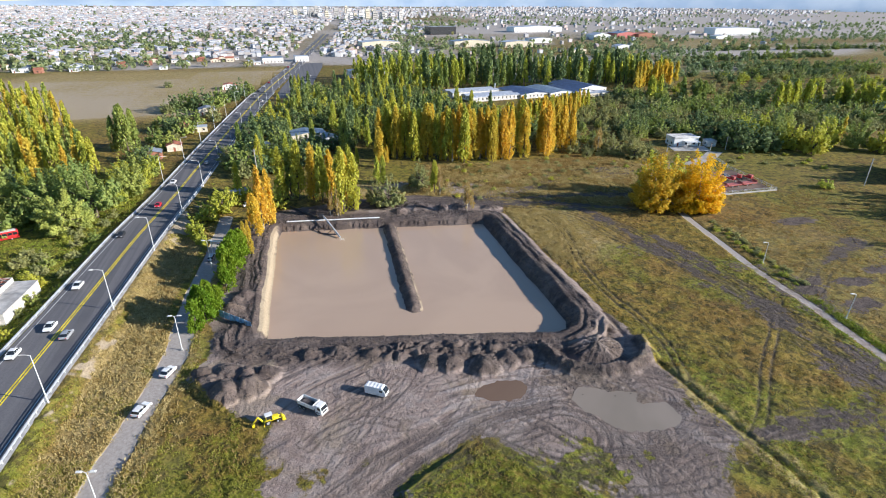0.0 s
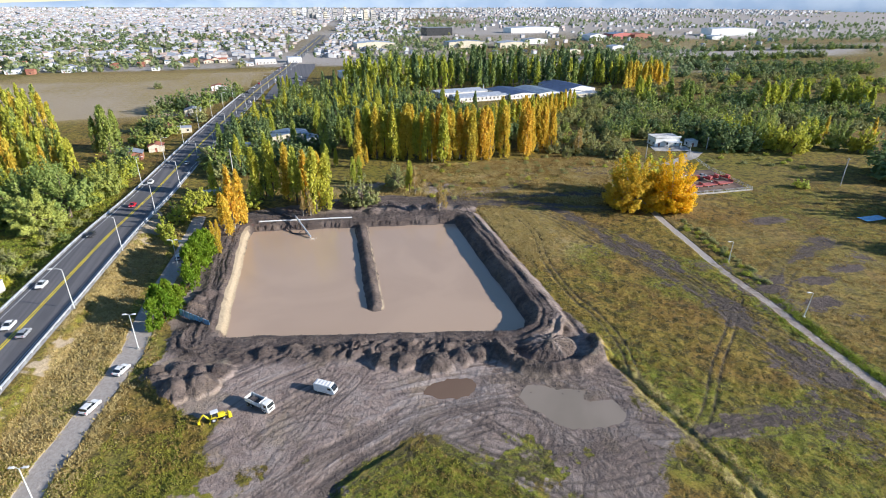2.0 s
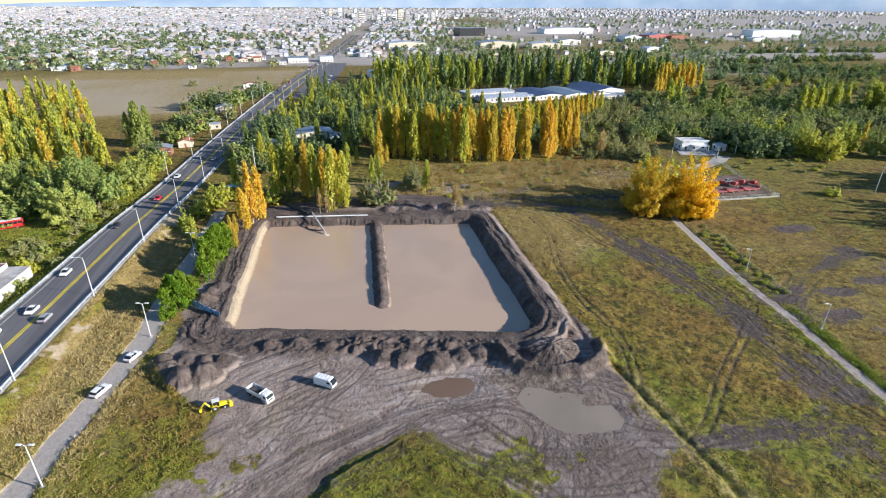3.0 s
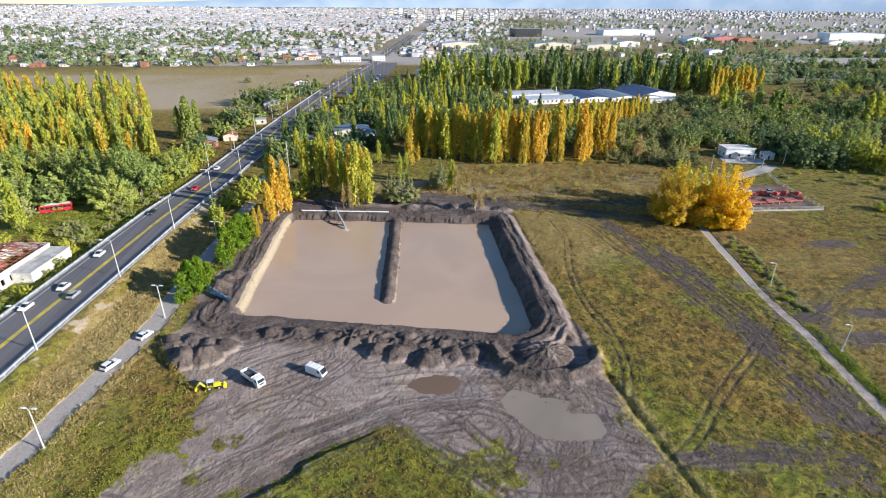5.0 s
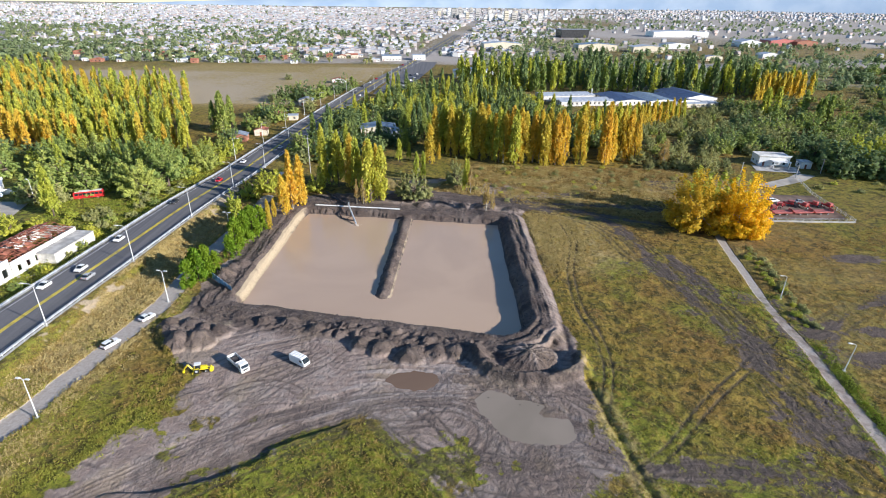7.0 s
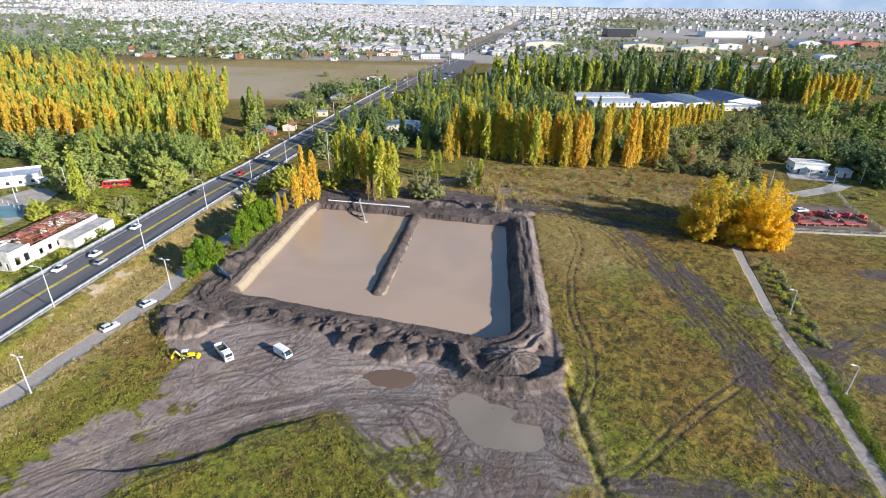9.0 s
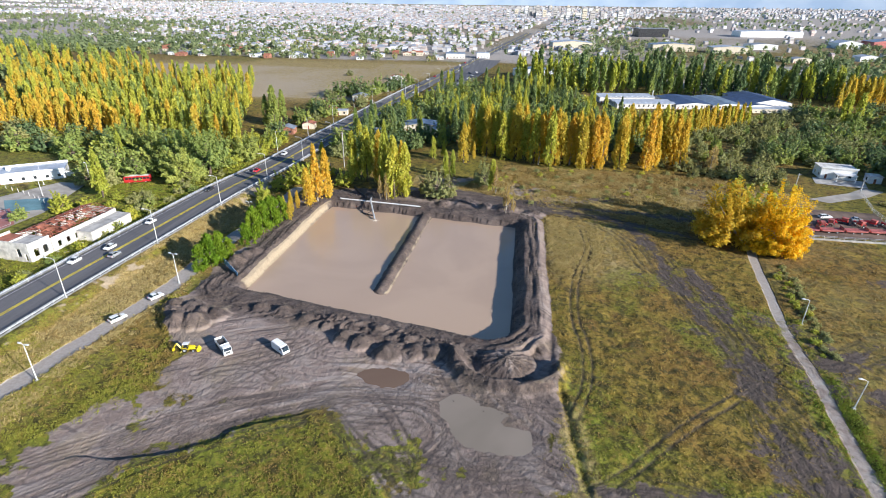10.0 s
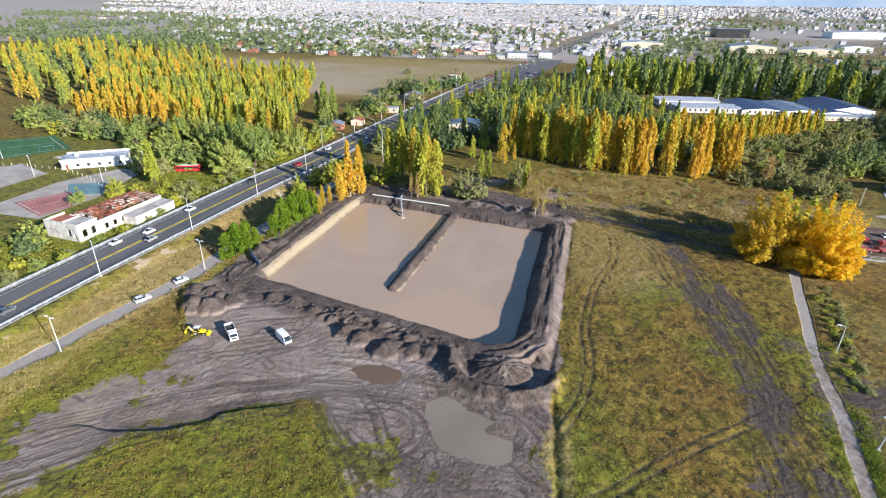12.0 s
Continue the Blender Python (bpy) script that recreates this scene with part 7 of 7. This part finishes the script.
# white house and yard to the east
house = thing("house", pose(206, 244, ground_z(206, 244), 0, 0, -8), "white flat-roofed house in a shaded green clearing", "house")
shell(house, 14, 9, 4.6, WHITE, 1)
part("roof", block(14.6, 9.6, 0.3, (0, 0, 4.6), 0.03), DIRTY_WHITE, house)
part("parapet", block(14.6, 0.3, 0.6, (0, -4.7, 4.9)), WHITE, house)
porch = new("porch")
porch.parent = house
porch.matrix_local = pose(2, -6.6, 0)
part("roof", block(8, 4.2, 0.3, (0, 0, 3.0), 0.03), WHITE, porch)
for sx in (-3.6, 3.6):
    part("post", block(0.3, 0.3, 3.0, (sx, -1.8, 0)), WHITE, porch)
out = simple_building(219, 238, 5, 5, 3.0, -8, WHITE, DIRTY_WHITE, "small white outbuilding beside a house")
court("pavement", [(193, 232), (212, 228), (216, 238), (196, 242)], CONCRETE, "pale concrete yard before a white house", 0.05)
court("pavement", [(180, 210), (186, 206), (206, 216), (216, 224), (210, 228), (200, 220)], COURT_GREY, "pale gravel driveway to a house", 0.05)

# red farm implements in a fenced yard
court("pavement", [(158, 170), (193, 170), (197, 196), (166, 198)], YARD_DIRT, "bare grey-brown yard", 0.04)
g = np.random.default_rng(15)
PALE_RED = plain("faded_red_paint", (0.5, 0.14, 0.12), 0.6, vary=0.25)
for k in range(4):
    x, y = 163 + 8.0 * k, 174.5 + 0.4 * k
    tr = thing("trailer", facing(x, y, 1, 0.05), "long flat faded red farm trailer in a yard", "trailer", "red trailers in the yard")
    part("deck", block(2.6, 7.0, 0.5, (0, 0, 0.8), 0.04), PALE_RED, tr)
    part("headboard", block(2.6, 0.15, 1.0, (0, 3.45, 1.2), 0.02), PALE_RED, tr)
    part("drawbar", tube([(0, -3.4, 0.7), (0, -5.2, 0.5)], 0.12, 6), RED_PAINT, tr)
    for sx in (-1, 1):
        wheel(tr, sx * 1.1, -1.2, 0.42, 0.3, sx)
        wheel(tr, sx * 1.1, 1.6, 0.42, 0.3, sx)
for k in range(7):
    x, y = 165 + 4.6 * k, 181.5 + float(g.uniform(-1.5, 2.5))
    im = thing("farm_implement", facing(x, y, float(g.normal(1, 0.3)), float(g.normal(0, 0.5))), "red steel cultivator frame with tines in a yard", "implement", "red implements in the yard")
    part("toolbar", block(4.0, 0.5, 0.5, (0, 0, 1.0), 0.04), RED_PAINT, im)
    part("toolbar", block(3.6, 0.4, 0.4, (0, 1.6, 0.9), 0.04), RED_PAINT, im)
    part("mast", tube([(0, -0.2, 1.2), (0, 0.9, 2.4), (0, 2.6, 1.1)], 0.16, 6), RED_PAINT, im)
    part("hopper", block(1.6, 1.2, 1.1, (0.9, 0.7, 1.3), 0.08, None, (1.2, 1.2)), PALE_RED, im)
    for j in range(7):
        part("tine", tube([(-1.8 + 0.6 * j, 0, 1.0), (-1.8 + 0.6 * j, -0.5, 0.5), (-1.8 + 0.6 * j, -0.2, 0.0)], 0.06, 5), DARK_METAL, im)
    for sx in (-1, 1):
        wheel(im, sx * 2.1, 0.8, 0.5, 0.3, sx)
make_car(WHITE, "white pickup parked behind red implements", 4.8, True).matrix_world = facing(176, 189, 1, 0.2)
make_car(SILVER, "silver car parked behind red implements").matrix_world = facing(186, 187.5, 1, -0.2)
yard_fence = thing("fence", pose(0, 0, 0), "concrete post and rail fence round a yard", "fence")
line = [(156, 168), (193.5, 167), (197, 197), (205, 221)]
for a, b in zip(line[:-1], line[1:]):
    n = int(math.dist(a, b) / 3)
    for k in range(n):
        x, y = a[0] + (b[0] - a[0]) * k / n, a[1] + (b[1] - a[1]) * k / n
        part("post", block(0.18, 0.18, 1.7, (x, y, ground_z(x, y) - 0.2)), CONCRETE, yard_fence)
    za, zb = ground_z(*a), ground_z(*b)
    for h in (0.5, 1.0, 1.4):
        part("rail", tube([(*a, za + h), (*b, zb + h)], 0.05, 5), GALV, yard_fence)
part("plinth", block(37.5, 0.3, 0.55, (174.8, 167.3, ground_z(175, 167) - 0.1), 0, None, (1, 1), -0.027), CONCRETE, yard_fence)

# houses and yards along the highway
for x, y, w, d, h, turn, wall, roof, rise, label in (
    (-53, 391, 10, 9, 3.6, 5, CREAM, GREY_ROOF, 1.6, "small cream house with a grey roof beside the highway"),
    (-47, 502, 12, 8, 3.4, 5, WHITE, RED_ROOF, 1.5, "white house with a red roof beside the highway"),
    (-60, 340, 9, 8, 3.2, 8, BRICK_RED, RED_ROOF, 1.4, "low brick house among trees"),
    (-51, 338, 8, 6, 3.0, 8, CREAM, PALE_ROOF, 0, "low cream house with a pale flat roof"),
    (-66, 282, 9, 7, 3.2, 8, BRICK_RED, GREY_ROOF, 1.4, "brick house beside the highway trees"),
    (-58, 296, 7, 6, 3.0, 8, CREAM, RED_ROOF, 1.2, "small cream house beside the highway trees"),
    (8, 302, 20, 13, 4.0, 8, CREAM, BLUE_ROOF, 1.4, "low works shed with a blue-grey roof among trees"),
    (20, 292, 7, 9, 3.4, 8, WHITE, GREY_ROOF, 1.2, "small white shed among trees"),
    (-16, 286, 10, 6, 3.2, 8, WHITE, PALE_ROOF, 0, "low white flat-roofed hut beside the highway"),
    (-22, 212, 7, 5, 2.8, 10, WHITE, PALE_ROOF, 0, "small white hut under trees"),
    (-14, 706, 24, 16, 6, 8, DIRTY_WHITE, BLUE_ROOF, 0, "white commercial building with a blue-grey flat roof"),
    (20, 716, 16, 14, 6, 8, WHITE, PALE_ROOF, 0, "white commercial block at the edge of town"),
    (80, 560, 40, 16, 6, 6, WHITE, BLUE_ROOF, 1.8, "long shed with a blue roof behind poplars"),
):
    simple_building(x, y, w, d, h, turn, wall, roof, label, rise, 1)
for x, y, w, d, h, turn, wall, roof, rise, label in (
    (146, 896, 60, 30, 9, 6, CREAM, PALE_ROOF, 2.5, "long cream warehouse with a pale roof"),
    (296, 896, 62, 28, 9, 4, CREAM, BLUE_ROOF, 2.5, "long cream warehouse with a blue roof"),
    (372, 880, 50, 26, 8, 4, CREAM, PALE_ROOF, 2.0, "cream warehouse with a pale roof"),
    (335, 1220, 62, 30, 16, 12, CAR_BLACK, GREY_ROOF, 0, "dark box-shaped warehouse on the plain"),
    (590, 1290, 130, 40, 11, 6, WHITE, PALE_ROOF, 2.5, "very long white warehouse on the plain"),
    (604, 1016, 38, 30, 9, 4, WHITE, PALE_ROOF, 4.0, "white gabled warehouse on open land"),
    (690, 1064, 52, 34, 9, 4, PALE_RED, BLUE_ROOF, 3.0, "red-walled warehouse with a blue roof"),
    (728, 1050, 40, 28, 8, 4, BRICK_RED, RED_ROOF, 3.0, "warehouse with orange-red walls"),
    (1010, 1115, 116, 40, 15, -4, WHITE, PALE_ROOF, 2.0, "large white warehouse on open land"),
    (880, 1000, 40, 20, 6, 4, WHITE, PALE_ROOF, 1.5, "white shed on open land"),
    (450, 960, 44, 22, 7, 8, WHITE, GREY_ROOF, 2.0, "white shed with a grey roof"),
    (520, 800, 26, 16, 6, 8, WHITE, PALE_ROOF, 2.0, "white shed beyond the poplars"),
    (420, 760, 24, 14, 5, 8, CREAM, GREY_ROOF, 1.6, "cream shed beyond the poplars"),
):
    simple_building(x, y, w, d, h, turn, wall, roof, label, rise, 1)
court("water", [(206, 126.5), (216, 126.5), (216, 130.5), (206, 130.5)], POOL_BLUE, "bright blue swimming pool behind a fence", 0.3)

# ---- the town on the plain ----
# wall and roof tones lifted toward cool grey to stand for distance haze
CITY = Mat("town_walls", 0.85)
pick = CITY.n("NewGeometry").outputs["Random Per Island"]
tone = CITY.mix(CITY.span(pick, 0.15, 0.3), (0.47, 0.475, 0.48), (0.42, 0.385, 0.36))
tone = CITY.mix(CITY.span(pick, 0.5, 0.56), tone, (0.62, 0.625, 0.64))
tone = CITY.mix(CITY.span(pick, 0.8, 0.84), tone, (0.56, 0.45, 0.4))
tone = CITY.mix(CITY.span(pick, 0.93, 0.95), tone, (0.55, 0.58, 0.62))
CITY.colour(CITY.mix(CITY.span(CITY.noise(0.5, 4), 0.4, 0.75, 0, 0.35), tone, (0.4, 0.37, 0.34)))
ROOFS = Mat("town_roofs", 0.8)
pick = ROOFS.n("NewGeometry").outputs["Random Per Island"]
tone = ROOFS.mix(ROOFS.span(pick, 0.3, 0.36), (0.45, 0.465, 0.5), (0.34, 0.355, 0.39))
tone = ROOFS.mix(ROOFS.span(pick, 0.6, 0.64), tone, (0.5, 0.36, 0.3))
tone = ROOFS.mix(ROOFS.span(pick, 0.86, 0.88), tone, (0.24, 0.28, 0.34))
ROOFS.colour(ROOFS.mix(ROOFS.span(ROOFS.noise(0.6, 4), 0.4, 0.75, 0, 0.35), tone, (0.3, 0.28, 0.27)))
g_town = np.random.default_rng(33)


def built_up(x, y):
    """How densely the plain is built over."""
    u = x / np.maximum(y, 1)
    dense = np.maximum(smooth(-0.8, -0.3, u), 0.55 * smooth(-1.4, -0.8, u) * smooth(1100, 1500, y) * smooth(0.0, 0.25, value_noise(x, 3 * y, 700, 83, 3))) * (1 - 0.96 * smooth(0.12, 0.28, u) * (1 - smooth(2400, 3200, y) * 0.75)) * smooth(640, 700, y)
    ragged = value_noise(x, y, 420, 81, 4, 0.6)
    keep = dense * smooth(-0.45, 0.05, ragged + 0.35 * (1 - smooth(0.1, 0.3, u)))
    way = np.array([line_distance(x, y, HIGHWAY)])[0]
    return keep * (way > 22) * (1 - smooth(3300, 4300, y))


def town_houses(name, y0, y1, count, size, label, seed, tall=(3.0, 6.0)):
    g = np.random.default_rng(seed)
    y = y0 + (y1 - y0) * g.uniform(0, 1, count * 5) ** 1.15
    x = g.uniform(-0.95, 1.15, count * 5) * y
    # streets: houses keep to the rims of blocks
    c, s = math.cos(0.12), math.sin(0.12)
    bend = 46 * value_noise(x, y, 330, seed + 40, 2)
    bu, bv = (x * c + y * s + bend) % 92, (-x * s + y * c + bend) % 92
    ok = (g.uniform(0, 1, len(x)) < built_up(x, y)) & (bu > 10) & (bv > 14)
    x, y = x[ok][:count], y[ok][:count]
    zs = ground_zs(np.stack([x, y], 1))
    verts, faces, index = [], [], []
    for px, py, pz in zip(x, y, zs):
        w, d, h = size * g.uniform(0.6, 1.5), size * g.uniform(0.6, 1.3), g.uniform(*tall)
        t = 0.12 + g.choice([0, math.pi / 2]) + g.normal(0, 0.04)
        ct, st = math.cos(t), math.sin(t)
        n = len(verts)
        rise = g.choice([0.25, 0.3, 1.2, 1.8])
        for lx, ly, lz in ((-1, -1, 0), (1, -1, 0), (1, 1, 0), (-1, 1, 0), (-1, -1, 1), (1, -1, 1), (1, 1, 1), (-1, 1, 1)):
            vx, vy = lx * w / 2, ly * d / 2
            verts.append((px + vx * ct - vy * st, py + vx * st + vy * ct, pz - 0.3 + lz * (h + 0.3)))
        faces += [(n, n + 1, n + 5, n + 4), (n + 1, n + 2, n + 6, n + 5), (n + 2, n + 3, n + 7, n + 6), (n + 3, n, n + 4, n + 7)]
        index += [0] * 4
        m = len(verts)
        for lx, ly in ((-1, -1), (1, -1), (1, 1), (-1, 1)):
            vx, vy = lx * (w / 2 + 0.3), ly * (d / 2 + 0.3)
            verts.append((px + vx * ct - vy * st, py + vx * st + vy * ct, pz + h))
        for lx in (-1, 1):
            vx = lx * (w / 2 + 0.3) * (1 if rise > 1 else 0.6)
            verts.append((px + vx * ct, py + vx * st, pz + h + rise))
        faces += [(m, m + 1, m + 5, m + 4), (m + 2, m + 3, m + 4, m + 5), (m + 1, m + 2, m + 5), (m + 3, m, m + 4)]
        index += [1] * 4
    ob = new(name, mesh_of(name, verts, faces, [CITY.m, ROOFS.m], index))
    return tagged(ob, label, "houses", kind="stuff")


town_houses("town", 760, 1500, 1700, 6.5, "low white and tan houses of a town among trees", 91)
town_houses("town", 1400, 2600, 6500, 7.5, "dense pale low houses of a town on the plain", 92, (3.5, 8))
town_houses("town", 2500, 4300, 6500, 10, "far pale houses merging on the plain", 93, (4, 11))
# nearest street of houses
made = 0
for k in range(400):
    x, y = float(g_town.uniform(-430, 0)), float(g_town.uniform(650, 760))
    if made >= 46:
        break
    if line_distance(np.array([x]), np.array([y]), HIGHWAY)[0] < 26 or (x > -30 and 680 < y < 730):
        continue
    if k and any(math.hypot(x - a, y - b) < 13 for a, b in town_spots):
        continue
    town_spots = [(x, y)] if made == 0 else town_spots + [(x, y)]
    hue = made % 5
    simple_building(x, y, float(g_town.uniform(7, 13)), float(g_town.uniform(7, 10)), float(g_town.uniform(2.8, 4.2)), 7 + 90 * (made % 2),
                    (WHITE, CREAM, DIRTY_WHITE, BRICK_RED, WHITE)[hue], (GREY_ROOF, RED_ROOF, PALE_ROOF, RED_ROOF, PALE_ROOF)[hue],
                    ("white house with a grey roof", "cream house with a red roof", "off-white flat-roofed house", "brick house with a red roof", "white flat-roofed house")[hue] + " at the town's edge",
                    (1.5, 1.6, 0, 1.4, 0)[hue], 1, "house", "house", "houses at the town's edge")
    made += 1

# blocks of flats in the centre
for k in range(46):
    y = float(g_town.uniform(1900, 3300))
    x = y * float(g_town.normal(0.1, 0.06))
    w, d, h = float(g_town.uniform(9, 17)), float(g_town.uniform(9, 15)), float(g_town.uniform(12, 38))
    tower = thing("apartment_block", pose(x, y, ground_z(x, y), 0, 0, 7), "pale high-rise apartment block in the town centre", "building", "tall blocks of the town")
    part("wall", block(w, d, h), (WHITE, CREAM, DIRTY_WHITE, CONCRETE)[k % 4], tower)
    part("roof", block(w * 0.4, d * 0.4, 3, (0, 0, h)), CONCRETE, tower)
    for f in range(max(2, int(h / 7))):
        part("window_band", block(w * 0.86, 0.2, 1.6, (0, -d / 2 - 0.05, 3 + 6.5 * f)), WINDOW, tower)

# trees of the town and of the plain
def tree_dots(name, label, count, y0, y1, size, mat, seed, spread=(-0.95, 1.15), leaves=22):
    g = np.random.default_rng(seed)
    y = y0 + (y1 - y0) * g.uniform(0, 1, count * 4) ** 1.2
    x = g.uniform(*spread, count * 4) * y
    clump = value_noise(x, y, 240, seed, 4, 0.65)
    ok = (clump + g.normal(0, 0.14, len(x)) > 0.08) & (line_distance(x, y, HIGHWAY) > 18)
    ok &= ~inside(x, y, [(-640, 640), (-170, 385), (-60, 380), (-40, 430), (-20, 540), (5, 640), (-60, 662), (-260, 640)])
    x, y = x[ok][:count], y[ok][:count]
    z = ground_zs(np.stack([x, y], 1))
    n = len(x)
    k = np.repeat(np.arange(n), leaves)
    r = (size * g.uniform(0.6, 1.4, n))[k]
    v = g.normal(0, 1, (n * leaves, 3))
    v /= np.linalg.norm(v, axis=1)[:, None]
    pts = np.stack([x[k], y[k], z[k] + r * 0.95], 1) + v * r[:, None] * [0.62, 0.62, 0.75]
    ob = new(name, leaf_mesh(name, pts, v + [0, 0, 0.4], r * 0.9 / math.sqrt(leaves / 5), mat, seed))
    return tagged(ob, label, "trees", kind="stuff")


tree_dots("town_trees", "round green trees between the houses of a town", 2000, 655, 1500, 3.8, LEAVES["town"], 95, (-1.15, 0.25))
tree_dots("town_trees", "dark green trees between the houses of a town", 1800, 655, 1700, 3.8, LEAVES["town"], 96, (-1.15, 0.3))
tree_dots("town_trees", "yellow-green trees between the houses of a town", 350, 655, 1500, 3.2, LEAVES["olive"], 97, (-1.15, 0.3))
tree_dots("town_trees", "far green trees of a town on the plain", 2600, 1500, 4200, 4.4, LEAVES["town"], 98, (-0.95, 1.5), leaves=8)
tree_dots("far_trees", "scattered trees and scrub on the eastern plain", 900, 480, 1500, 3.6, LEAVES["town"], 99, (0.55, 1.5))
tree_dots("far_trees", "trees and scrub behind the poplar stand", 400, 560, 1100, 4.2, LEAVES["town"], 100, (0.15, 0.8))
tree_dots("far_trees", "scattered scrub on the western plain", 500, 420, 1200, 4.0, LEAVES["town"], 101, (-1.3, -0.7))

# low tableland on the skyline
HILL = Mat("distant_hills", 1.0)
# haze is put into the material: blue base colour and a faint glow
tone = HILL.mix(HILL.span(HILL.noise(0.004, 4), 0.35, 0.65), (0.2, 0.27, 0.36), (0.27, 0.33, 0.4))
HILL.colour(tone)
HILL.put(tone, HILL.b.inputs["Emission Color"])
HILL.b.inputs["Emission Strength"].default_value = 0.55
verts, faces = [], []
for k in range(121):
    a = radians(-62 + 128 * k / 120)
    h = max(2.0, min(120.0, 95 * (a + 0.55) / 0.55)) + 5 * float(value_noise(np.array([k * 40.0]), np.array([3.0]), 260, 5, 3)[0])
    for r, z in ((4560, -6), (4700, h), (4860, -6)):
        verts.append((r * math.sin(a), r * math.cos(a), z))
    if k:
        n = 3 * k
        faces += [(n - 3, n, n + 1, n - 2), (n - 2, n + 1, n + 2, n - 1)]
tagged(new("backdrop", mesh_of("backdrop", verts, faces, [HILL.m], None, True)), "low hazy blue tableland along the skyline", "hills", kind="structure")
